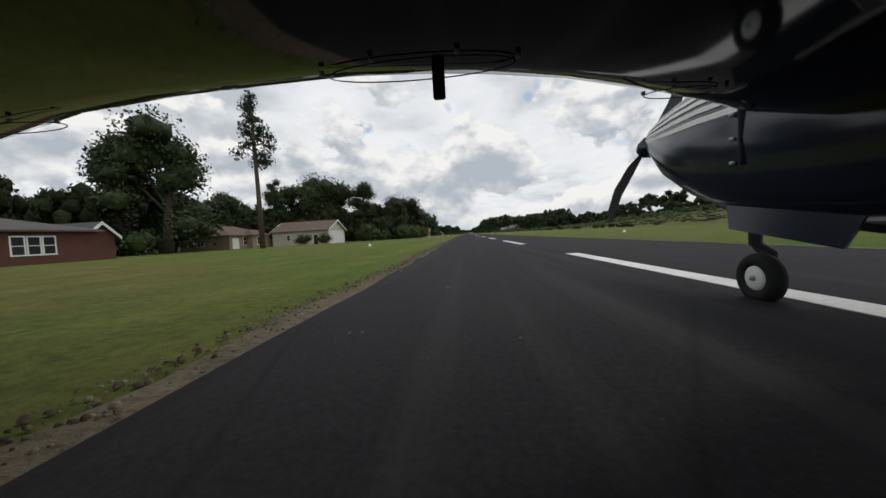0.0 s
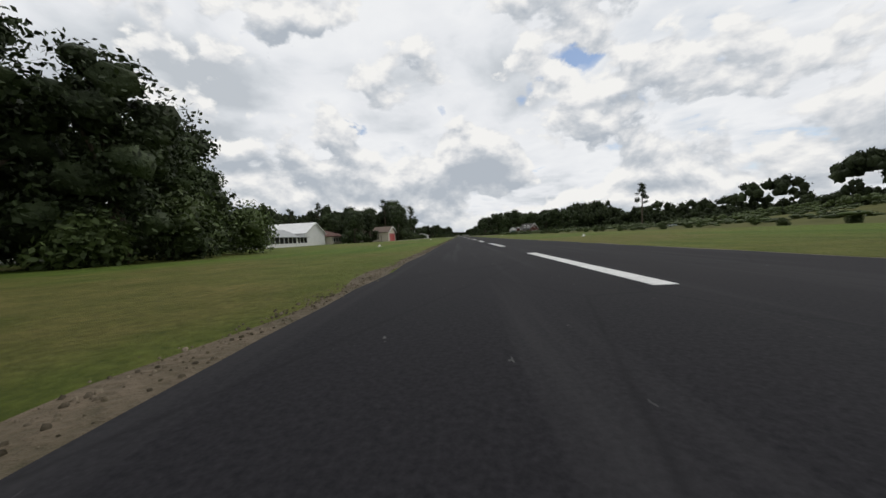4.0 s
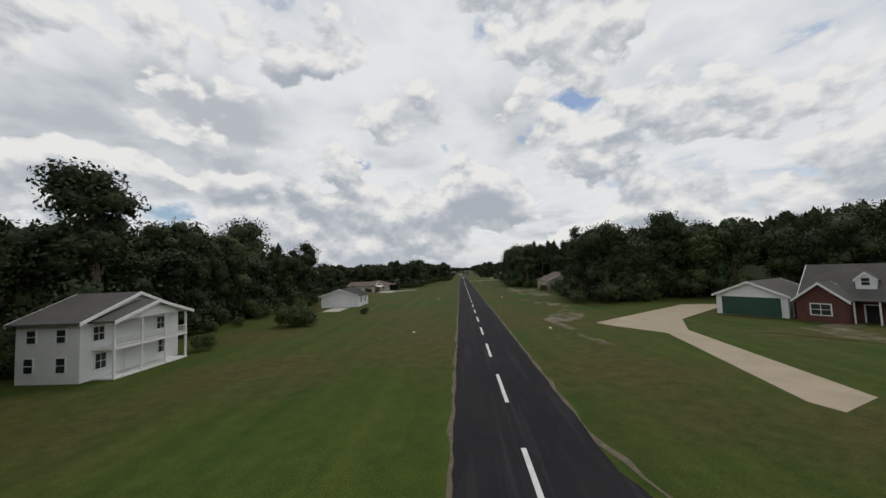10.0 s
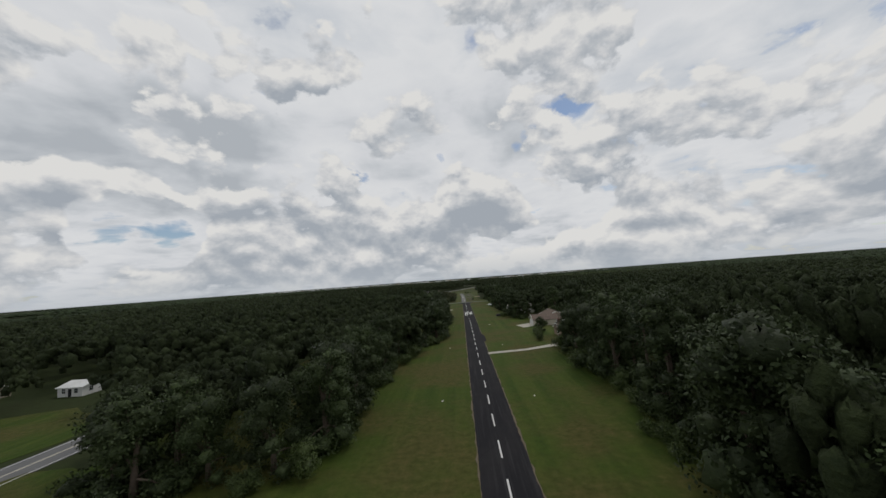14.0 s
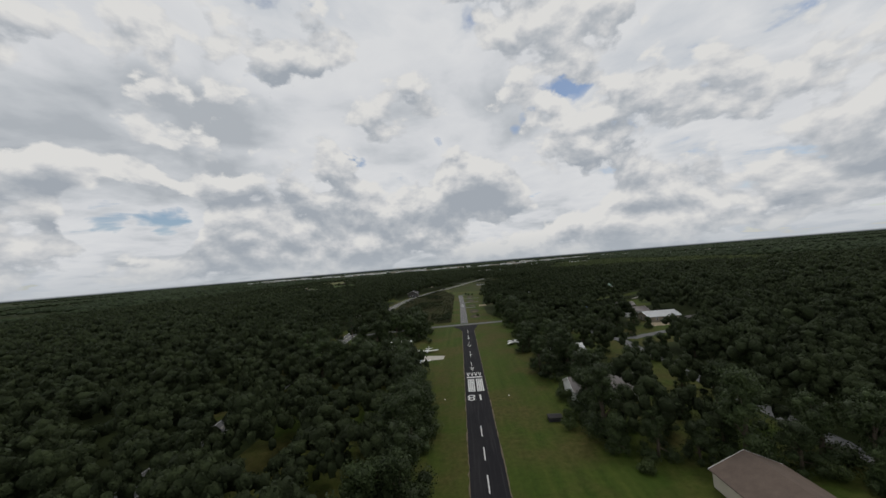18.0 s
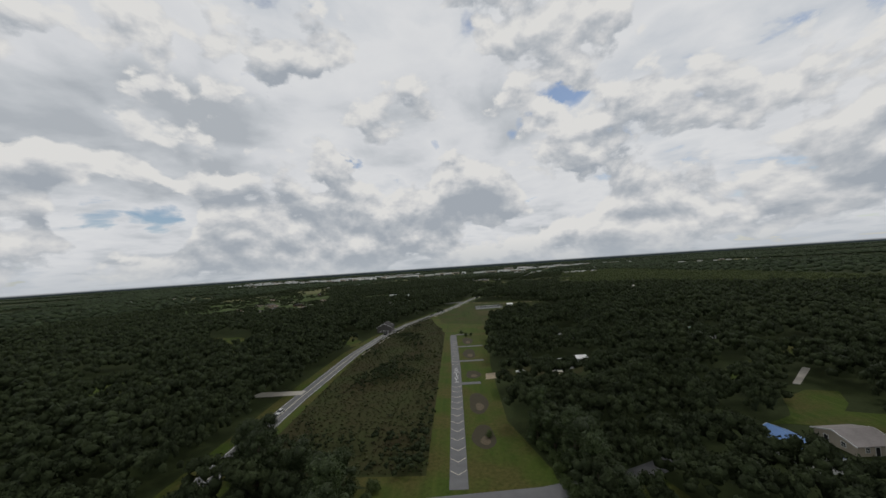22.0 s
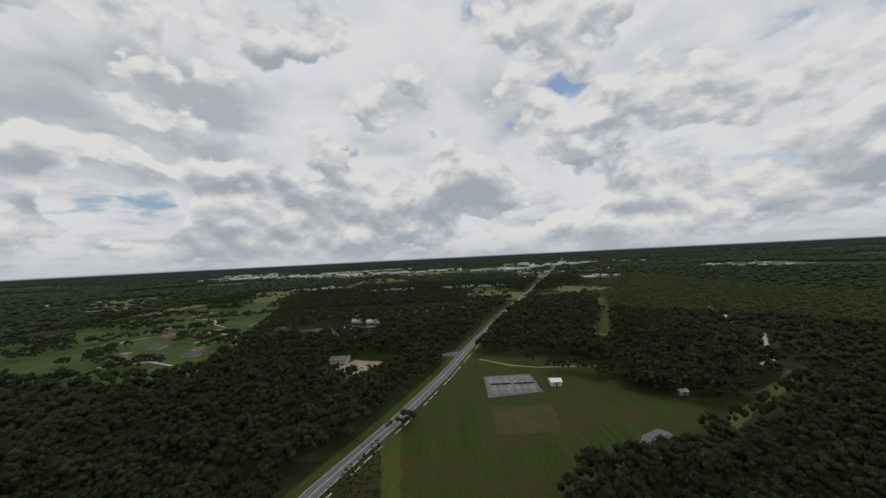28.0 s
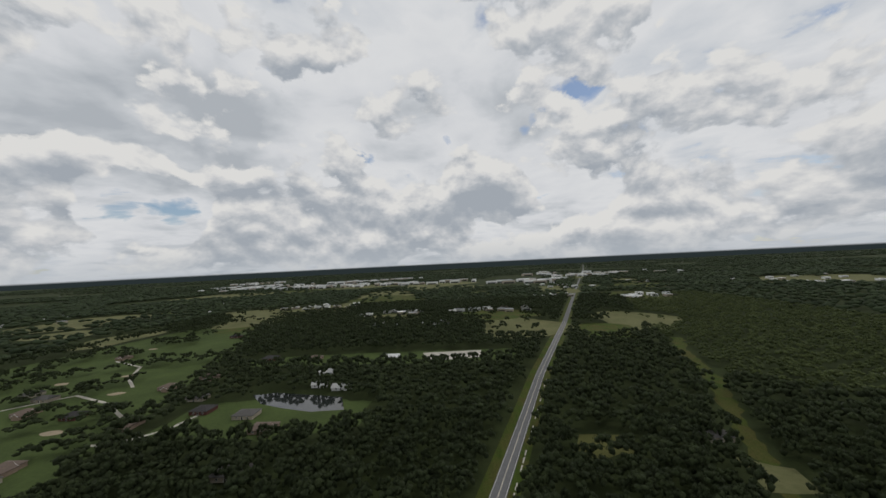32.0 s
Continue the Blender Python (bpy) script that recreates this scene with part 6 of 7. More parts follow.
    for x in (-1.6, 1.6):
        for y in (-1.8, 1.8):
            part("post", box("post", x - 0.07, x + 0.07, y - 0.07, y + 0.07, 0, 2.2, M["bark"]), pergola)
    part("roof", gable_roof(-1.7, 1.7, -1.9, 1.9, 2.2, 2.6, "y", 0.25, M["shingle_brown"]), pergola)
    # two-storey house with double porch
    r = house("white_house", "white two-storey house with double porch and grey roof", "house", -39.2, -33.6, 335.4, 345.0, 5.0, 7.0, "x", "white", "shingle_grey", 0.45,
              windows=[("S", 1.2, 0.8, 0.9, 1.2), ("S", 4.0, 0.8, 0.9, 1.2), ("S", 4.0, 0.8, 3.3, 1.1), ("S", 1.4, 0.8, 3.3, 1.1), ("E", 1.4, 0.9, 3.2, 1.2), ("E", 7.4, 0.9, 3.2, 1.2), ("E", 7.6, 0.9, 0.8, 1.3), ("E", 1.6, 0.9, 0.8, 1.3)],
              doors=[("E", 4.6, 1.6, 2.1, "trim", 0)])
    for z0, z1, nm in ((-0.02, 0.14, "porch_floor"), (2.42, 2.62, "balcony_floor")):
        part(nm, box(nm, 2.8, 4.8, -3.9, 3.7, z0, z1, M["trim"]), r)
    for k in range(4):
        y = -3.8 + 7.4 * k / 3
        part("column", box("column", 4.6, 4.76, y - 0.08, y + 0.08, 0.1, 4.9, M["trim"]), r)
    for z in (2.75, 3.35):
        part("handrail", box("handrail", 4.64, 4.72, -3.8, 3.6, z, z + 0.07, M["trim"]), r)
    for k in range(36):
        part("baluster", box("baluster", 4.66, 4.70, -3.7 + 0.2 * k, -3.67 + 0.2 * k, 2.6, 3.4, M["trim"]), r)
    part("porch_gable", wall_block(2.8, 4.8, -3.9, 3.7, 0.02, 1.2, "x", M["white"]), r, "", pose(0, 0, 4.85))
    part("porch_roof", gable_roof(2.5, 4.8, -3.9, 3.7, 4.9, 6.2, "x", 0.4, M["shingle_grey"]), r)
    fascia(r, 2.5, 4.8, -3.9, 3.7, 4.9, 6.2, "x", 0.4)
    house("white_garage", "white garage with dark shingle roof on a lawn", "garage", -36.4, -27.4, 390.2, 399.2, 2.8, 4.3, "y", "white", "shingle_dark", 0.4,
          windows=[("E", 2.6, 0.8, 1.0, 1.1), ("E", 6.2, 0.8, 1.0, 1.1)], doors=[("S", 4.3, 6.6, 2.45, "white", 1)])
    # hangar with its door swung up like a canopy
    root = thing("open_hangar", "cream stucco hangar with its white door swung up", "hangar", pose(-42.6, 450.2, 0))
    a, b, c, d = -5.4, 5.3, -5.3, 5.3
    for x0, x1, y0, y1 in ((a, b, c, c + 0.25), (a, b, d - 0.25, d), (a, a + 0.25, c + 0.25, d - 0.25)):
        part("wall", box("wall", x0, x1, y0, y1, 0, 2.85, M["cream"]), root)
    for x in (a + 0.12, b - 0.12):
        part("gable_wall", mesh("gable_wall", [(x - 0.12, c, 2.85), (x - 0.12, d, 2.85), (x - 0.12, 0, 4.4), (x + 0.12, c, 2.85), (x + 0.12, d, 2.85), (x + 0.12, 0, 4.4)], [(0, 2, 1), (3, 4, 5), (0, 1, 4, 3), (1, 2, 5, 4), (2, 0, 3, 5)], M["cream"]), root)
    for y in (c + 0.12, d - 0.6):
        part("door_jamb", box("door_jamb", b - 0.2, b, y, y + 0.5, 0, 2.85, M["white"]), root)
    part("roof", gable_roof(a, b, c, d, 2.85, 4.4, "x", 0.4, M["shingle_brown"]), root)
    fascia(root, a, b, c, d, 2.85, 4.4, "x", 0.4)
    m = pose(b + 0.05, 0.15, 2.72, 0, 14, 0)
    part("hangar_door", box("hangar_door", 0, 1.9, c + 0.4, d - 0.6, -0.05, 0.05, M["white"]), root, "white door panel swung up over the opening", m)
    for u in (2.2, 7.4):
        add_window(root, "S", (a, b, c, d), u, 0.55, 0.9, 1.0, "dark")
    add_door(root, "S", (a, b, c, d), 4.8, 0.95, 2.0, "bark")
    r = house("brown_roofed_house", "tan house with a brown hipped roof and shaded porch", "house", -45.5, -34.6, 457.8, 467.2, 2.5, 4.6, "x", "cream", "shingle_brown", 0.5, hip=True, windows=[("E", 2.0, 0.9, 0.9, 1.1), ("S", 9.0, 0.8, 0.9, 1.1)])
    part("porch_roof", hip_roof(5.4, 9.2, -1.0, 4.6, 2.5, 3.2, 0.3, M["shingle_brown"]), r)
    part("porch_screen", box("porch_screen", 5.5, 9.0, 0.0, 4.5, 0, 2.45, M["dark"]), r)
    for k, (x, y) in enumerate(((-30.2, 459.5), (-47.5, 459.6))):
        palm = thing("palm_tree", "short palm with a round fan crown", "tree", pose(x, y, 0), "palms by the hangar")
        part("trunk", tube("trunk", [(0, 0, 0), (0.05, 0, 1.4), (0, 0.05, 2.3)], [0.2, 0.15, 0.13], M["bark"], 8), palm)
        rng = np.random.default_rng(90 + k)
        V = leaf_quads(rng, np.array([[0, 0, 2.9]]), np.array([1.15]), 260, 0.36, 0.8)
        part("crown", big_mesh("crown", V, quads_of(260), M["leaf_pine"]), palm)
    # east side
    house("tan_hangar", "tan metal hangar with a brown roof beside woods", "hangar", 26.0, 38.5, 423.0, 436.4, 3.2, 5.8, "y", "tan", "shingle_brown", 0.3,
          windows=[("W", 8.5, 0.8, 1.0, 1.1)], doors=[("S", 6.2, 8.0, 2.9, "tan", 2), ("W", 4, 0.95, 2.0, "tan", 0)])
    r = house("red_brick_house", "red brick house with grey gabled roofs and white dormers", "house", 43.9, 51.9, 347.3, 358.3, 2.9, 6.7, "y", "brick", "shingle_grey", 0.4,
              windows=[("S", 2.2, 1.0, 0.9, 1.4), ("S", 5.8, 1.0, 0.9, 1.4), ("S", 4.0, 0.8, 3.9, 1.1), ("W", 9.2, 1.0, 0.9, 1.4), ("W", 7.6, 1.0, 0.9, 1.4)], doors=[("W", 5.2, 1.0, 2.05, "dark", 0)])
    wing_block(r, -6.6, -3.0, 1.0, 5.3, 2.8, 4.7, "x", "brick", "shingle_grey", windows=[("W", 2.15, 1.7, 0.9, 1.3)])
    part("porch_roof", box("porch_roof", -5.6, -3.9, -5.4, 1.0, 2.6, 2.75, M["shingle_grey"]), r)
    for y in (-5.2, -3.2, -1.2, 0.7):
        part("porch_post", box("porch_post", -5.5, -5.36, y, y + 0.14, 0, 2.6, M["trim"]), r)
    for y in (-3.9, -0.6):
        wing_block(r, -3.1, -0.6, y, y + 1.6, 5.0, 5.8, "x", "white", "shingle_grey", windows=[("W", 0.8, 0.7, 4.3, 0.9)], over=0.15)
    r.matrix_basis = pose(47.9, 352.8, 0, 0, 0, 30)
    r = house("green_door_hangar", "white hangar with a dark green door and grey roof", "hangar", 37.3, 47.3, 357.5, 365.5, 2.9, 4.7, "x", "white", "shingle_grey", 0.4, doors=[("W", 4.0, 6.6, 2.6, "green_door", 1), ("S", 2.0, 0.95, 2.0, "dark", 0)], windows=[("S", 5.0, 0.8, 1.0, 1.1)])
    r.matrix_basis = pose(42.3, 361.5, 0, 0, 0, 30)
    house("white_cottage", "white cottage with a grey roof behind the brick house", "house", 74, 84, 372, 380, 2.7, 4.4, "x", "white", "shingle_grey", 0.4, windows=[("S", 3, 0.9, 0.9, 1.2), ("S", 7, 0.9, 0.9, 1.2)])
    # houses east of the strip, farther on
    r = house("cream_house", "cream house with long brown gabled roof and garage", "house", 27.4, 47.6, 588.4, 596.8, 2.6, 4.5, "x", "cream", "shingle_brown", 0.4,
              windows=[("S", 10.5, 0.9, 0.9, 1.2), ("S", 15, 0.9, 0.9, 1.2), ("S", 18, 0.9, 0.9, 1.2)], doors=[("W", 4.2, 6.4, 2.4, "white", 2), ("S", 13, 1.0, 2.0, "white", 0)])
    wing_block(r, -3.0, 7.6, 4.2, 17.0, 2.6, 5.0, "y", "cream", "shingle_brown")
    r = house("large_house", "large house with many brown roof gables and skylights", "house", 34, 55, 556.5, 565.5, 2.7, 5.2, "x", "tan_brick", "shingle_brown", 0.5, windows=[("S", 3, 1.2, 0.8, 1.3), ("S", 12, 1.2, 0.8, 1.3)])
    wing_block(r, -14.0, -6.0, -2.5, 6.0, 2.7, 4.5, "x", "tan_brick", "shingle_brown", windows=[("W", 3, 1.6, 0.8, 1.2)])
    wing_block(r, -4.5, 2.5, -11.0, 10.5, 2.7, 5.6, "y", "tan_brick", "shingle_brown", windows=[("S", 3, 1.2, 0.8, 1.3)])
    wing_block(r, 3.8, 10.0, -3.0, 11.0, 2.7, 5.0, "y", "tan_brick", "shingle_brown")
    part("chimney", box("chimney", -12.2, -11.2, 6.1, 6.9, 0, 5.4, M["brick"], 0.03), r, "red brick chimney")
    for k in range(6):
        x = -6 + 2.9 * k
        sk = part("skylight", box("skylight", x, x + 0.7, -1.1, 0.2, 0, 0.1, M["white"]), r, "", pose(0, -1.6, 4.95, 30, 0, 0))
    house("metal_barn", "white barn with a weathered grey-brown metal roof beside woods", "barn", 24.2, 40.8, 641.2, 650.6, 3.0, 5.2, "x", "white", "old_roof", 0.25, doors=[("W", 4.7, 6.6, 2.6, "white", 1), ("S", 12.5, 1.0, 2.0, "white", 0)])
    house("small_shed", "low dark shed on a concrete pad", "shed", 15.6, 18.4, 633.2, 635.2, 0.9, 1.25, "x", "dark_bush", "shingle_dark", 0.15, trim=False)
    # hangar west of the strip with old ribbed roof
    r = house("weathered_hangar", "old wide hangar with a stained ribbed metal roof", "hangar", -37.5, -26.8, 682.4, 706.2, 3.2, 4.9, "y", "white", "old_roof", 0.3, doors=[("E", 7, 8.5, 2.9, "dark", 0), ("E", 18, 7.5, 2.9, "dark", 0)], trim=False)
    wing_block(r, -10.6, -5.3, -9, 6, 2.3, 3.0, "y", "tan", "old_roof")
    part("hangar_door", box("hangar_door", -5.5, 5.2, 0, 1.7, -0.05, 0.05, M["white"]), r, "white door panel raised above the roof", pose(1.0, 12.0, 4.2, 12, 0, 0))
    for k in range(11):
        y = -11.4 + 2.25 * k
        for s in (-1, 1):
            part("roof_rib", box("roof_rib", -2.85, 2.85, y - 0.05, y + 0.05, 0, 0.07, M["metal_roof"] if k % 3 == 0 else M["old_roof"]), r, "", pose(s * 2.72, 0, 4.18, 0, s * 17.6, 0))
    spec = [
        ("silver_roofed_house", "house with a silver metal roof and carport", 91, 106, 730, 741, 2.8, 4.6, "x", "tan", "metal_roof", 0.8),
        ("silver_roofed_house", "house with a pale metal roof among oaks", 88, 101, 748, 759, 2.8, 4.4, "x", "white", "old_roof", 0.6),
        ("grey_house", "white house with a grey gabled roof and boat", 99, 110, 713, 721, 2.8, 4.6, "x", "white", "shingle_grey", 0.4),
        ("blue_roofed_house", "house with a bright blue metal roof among trees", 77, 87, 765, 779, 2.9, 5.0, "y", "white", "blue_roof", 0.5),
        ("pale_roofed_house", "house with a pale grey metal roof among trees", 95.5, 105, 771, 781, 2.6, 4.2, "x", "tan", "old_roof", 0.5),
        ("grey_roofed_house", "house with a grey metal roof under tall trees", 29, 40, 676, 687, 2.7, 4.8, "x", "tan", "metal_roof", 0.5),
        ("white_shed", "long white metal shed among woods", 49, 55.5, 850, 858, 2.8, 4.0, "x", "white", "white_roof", 0.3),
        ("white_shed", "white metal shed beside a yard", 59, 64, 857, 862, 2.6, 3.6, "x", "white", "white_roof", 0.3),
        ("white_roofed_house", "house with a white roof deep in woods", 68, 76, 908, 917, 3.0, 4.8, "x", "white", "white_roof", 0.4),
        ("green_roofed_house", "house with a pale green metal roof in woods", 144, 157, 890, 905, 3.2, 5.8, "y", "white", "green_roof", 0.4),
        ("white_roofed_house", "house with a pale roof and brown walls", 201, 213, 928, 941, 3.4, 6.0, "y", "bark", "white_roof", 0.4),
        ("roadside_house", "grey two-storey house beside the country road", -68, -56, 972, 986, 4.6, 7.6, "y", "shingle_grey", "shingle_dark", 0.5),
        ("green_roofed_office", "low building with a green roof by a sandy yard", -92, -79, 1159, 1170, 3.0, 4.8, "x", "cream", "olive_roof", 0.6),
        ("court_hut", "small white hut beside the tennis courts", 62, 68, 1097, 1103, 2.6, 3.6, "x", "white", "white_roof", 0.5),
        ("white_shed", "small white-roofed shed at the woods edge", 124, 128, 1077, 1080, 2.2, 3.0, "x", "tan", "white_roof", 0.4),
        ("brick_cottage", "brick cottage with a grey roof near a road", -128, -114, 470, 482, 2.6, 4.6, "x", "brick", "shingle_grey", 0.5),
        ("grey_cottage", "cottage with a grey roof among garden trees", -146, -132, 514, 526, 2.6, 4.6, "x", "tan", "shingle_grey", 0.5),
        ("white_shed", "small white shed in a garden", -112, -105, 521, 528, 2.4, 3.4, "x", "white", "white_roof", 0.3),
        ("white_cottage", "small white cottage with a dark roof under oaks", -55, -47, 379, 388, 2.6, 4.4, "y", "white", "shingle_dark", 0.4),
    ]
    for nm, lab, x0, x1, y0, y1, e, rd, ax, wl, rf, ov in spec:
        wd, dp = x1 - x0, y1 - y0
        house(nm, lab, "house" if "shed" not in nm else "shed", x0, x1, y0, y1, e, rd, ax, wl, rf, ov,
              windows=[("S", wd * 0.25, 1.0, 0.9, 1.2), ("S", wd * 0.75, 1.0, 0.9, 1.2), ("W", dp * 0.3, 1.0, 0.9, 1.2), ("E", dp * 0.3, 1.0, 0.9, 1.2)],
              doors=[("S", wd * 0.5, 1.0, 2.05, "dark", 0), ("W", dp * 0.7, 1.0, 2.05, "dark", 0)])
    # houses round the golf course and pond
    rnd = random.Random(12)
    kinds = [("shingle_brown", "tan_brick", "brown"), ("shingle_grey", "tan", "grey"), ("shingle_dark", "brick", "dark"), ("white_roof", "white", "white")]
    for k, (x, y) in enumerate(((-224, 1268), (-351, 1318), (-242, 1218), (-186, 1288), (-122, 1258), (-147, 1279), (-282, 1283), (-300, 1240), (-330, 1290), (-380, 1330), (-420, 1450), (-350, 1560), (-260, 1340), (-210, 1312),
                                (-118, 1334), (-96, 1326), (-126, 1368), (-72, 1414), (-160, 1420), (-215, 1425), (-110, 1212), (-270, 1200), (-310, 1205), (-370, 1260), (140, 1240), (-240, 1365), (-236, 1203), (-284, 1188), (-228, 1158))):
        rf, wl, word = kinds[(0, 1, 0, 2, 0, 1, 2, 1, 0, 1, 0, 2, 0, 1, 3, 3, 3, 3, 0, 2, 1, 2, 1, 0, 1, 0, 1)[k % 27]]
        w, d = rnd.uniform(12, 17), rnd.uniform(9, 12)
        if word == "white":
            w, d = rnd.uniform(12, 18), rnd.uniform(5, 8)
        r = house("distant_house", word + "-roofed house among lawns and trees near a golf course", "house", x - w / 2, x + w / 2, y - d / 2, y + d / 2, 2.7, 5.0, "x", wl, rf, 0.5, hip=word != "white",
                  windows=[("S", w * 0.25, 1.2, 0.9, 1.2), ("S", w * 0.75, 1.2, 0.9, 1.2)], doors=[("S", w * 0.5, 1.1, 2.05, "dark", 0)])
        if word == "brown":
            wing_block(r, w * 0.1, w * 0.1 + 6, -d / 2 - 4, 0, 2.7, 4.6, "y", wl, rf)
    # the town on the horizon: low flat-roofed stores and sheds
    for cx, cy, sx, sy, n in ((-1150, 2880, 420, 120, 26), (-760, 2840, 300, 90, 26), (-330, 2770, 260, 90, 26), (-40, 2790, 120, 60, 8), (430, 1880, 90, 70, 16), (330, 2250, 120, 120, 12), (480, 3200, 120, 300, 10), (1130, 2190, 260, 120, 14),
                              (-60, 1610, 110, 16, 12), (60, 1745, 90, 30, 14), (-380, 1915, 160, 60, 14), (-130, 1750, 90, 30, 10), (300, 2550, 160, 90, 18), (600, 2830, 160, 80, 16), (700, 2350, 140, 90, 14), (960, 2020, 140, 50, 14), (-1300, 3150, 300, 120, 26), (-600, 3200, 260, 90, 26), (-380, 3300, 160, 60, 16), (-1700, 3700, 300, 150, 16), (250, 1960, 60, 60, 8), (-900, 1900, 300, 250, 10), (800, 2900, 300, 200, 10)):
        for k in range(n):
            x, y = rnd.gauss(cx, sx * 0.5), rnd.gauss(cy, sy * 0.5)
            big = cy > 2500
            w, d, h = rnd.uniform(14, 58 if big else 18), rnd.uniform(10, 34 if big else 12), rnd.uniform(5.5, 9.5) if big else rnd.uniform(3.2, 4.6)
            h += 5 if big else 1.5
            root = thing("town_building", "pale low commercial building in the distant town", "building", pose(x, y, 0, 0, 0, rnd.choice((0, 8, -12))), "distant town buildings")
            part("wall", wall_block(-w / 2, w / 2, -d / 2, d / 2, h, h, "", M["white" if k % 3 else "tan"]), root)
            part("roof", box("roof", -w / 2 - 0.3, w / 2 + 0.3, -d / 2 - 0.3, d / 2 + 0.3, h, h + 0.4, M["white_roof" if k % 2 else "metal_roof"]), root)
            part("shopfront", box("shopfront", -w * 0.4, w * 0.4, -d / 2 - 0.08, -d / 2 + 0.05, 0.5, h * 0.45, M["glass"]), root)


build_village()


# ---- vehicles ----
def car(x, y, rz, colour, label, kind="car"):
    root = thing("pickup_truck" if kind == "truck" else "car", label, "truck" if kind == "truck" else "car", pose(x, y, 0.0, 0, 0, rz))
    mt = M.get("paint_" + colour)
    if mt is None:
        c = {"white": (0.75, 0.75, 0.74), "dark": (0.03, 0.03, 0.035), "red": (0.35, 0.04, 0.03), "silver": (0.42, 0.43, 0.45)}[colour]
        mt = M["paint_" + colour] = material(colour + "_car_paint", c, 0.25, tuple(v * 0.85 for v in c), 0.5, 5, 0.6, 0.0, spec=0.6)
    L, W = (2.6, 0.92) if kind == "truck" else (2.2, 0.86)
    part("body", box("body", -W, W, -L, L, 0.32, 0.85, mt, 0.12), root)
    y0, y1 = (-0.4, 1.1) if kind == "truck" else (-1.5, 1.0)
    vs = [(-W * 0.92, y0, 0.83), (W * 0.92, y0, 0.83), (W * 0.92, y1, 0.83), (-W * 0.92, y1, 0.83), (-W * 0.75, y0 + 0.35, 1.45), (W * 0.75, y0 + 0.35, 1.45), (W * 0.75, y1 - 0.6, 1.45), (-W * 0.75, y1 - 0.6, 1.45)]
    part("cabin_glass", mesh("cabin_glass", vs, [(0, 1, 5, 4), (1, 2, 6, 5), (2, 3, 7, 6), (3, 0, 4, 7), (4, 5, 6, 7)], M["glass"]), root)
    part("roof", box("roof", -W * 0.76, W * 0.76, y0 + 0.3, y1 - 0.55, 1.44, 1.5, mt, 0.02), root)
    if kind == "truck":
        part("bed", box("bed", -W * 0.85, W * 0.85, -L + 0.12, -0.6, 0.8, 0.87, M["dark"]), root)
    for sx in (-1, 1):
        for sy in (-0.62, 0.62):
            w = part("wheel", tube("wheel", [(sx * W - 0.1, sy * L, 0.34), (sx * W + 0.1, sy * L, 0.34)], [0.34, 0.34], M["rubber"], 14), root)
            part("rim", tube("rim", [(sx * (W + 0.105) - 0.01, sy * L, 0.34), (sx * (W + 0.105) + 0.01, sy * L, 0.34)], [0.2, 0.2], M["metal_roof"], 10), w)
    for sx in (-0.6, 0.6):
        part("headlight", box("headlight", sx - 0.16, sx + 0.16, L - 0.03, L + 0.02, 0.58, 0.72, M["trim"]), root)
        part("tail_light", box("tail_light", sx - 0.14, sx + 0.14, -L - 0.02, -L + 0.03, 0.58, 0.72, M["red_door"]), root)
    return root


car(-70.8, 816, 180, "white", "white car driving along the country road")
car(-27.5, 1059, 155, "dark", "dark car driving along the country road")
car(-59.2, 963, 163, "dark", "dark car on the country road beside the field")
car(-46.2, 701, 100, "white", "white pickup truck parked beside a hangar", "truck")
car(-45.4, 697.4, 100, "white", "white pickup truck with a long bed", "truck")
car(96.7, 715, 60, "white", "white truck parked on a garden drive", "truck")
car(107.5, 727, 80, "red", "red car parked beside a silver-roofed house")
car(97, 726, 95, "silver", "silver car parked beside a silver-roofed house")
rnd_cars = random.Random(9)
for k in range(14):
    grouped(car(-82 + 2.3 * k + rnd_cars.uniform(-1.0, 1.0), 1152 - (k * 7 % 5) * 5.2 + rnd_cars.uniform(-2, 2), rnd_cars.uniform(0, 180), ("white", "dark", "red", "silver")[k % 4], "old vehicle parked in a sandy yard"), "vehicles in the yard")
for k in range(3):
    grouped(car((43.2, 47.0, 29.0, 45.0)[k % 4], (852.4, 849.4, 848.6, 846.0)[k % 4], (75, 100, 85, 60)[k % 4], ("white", "silver")[k % 2], "vehicle parked beside white sheds"), "vehicles by the sheds")


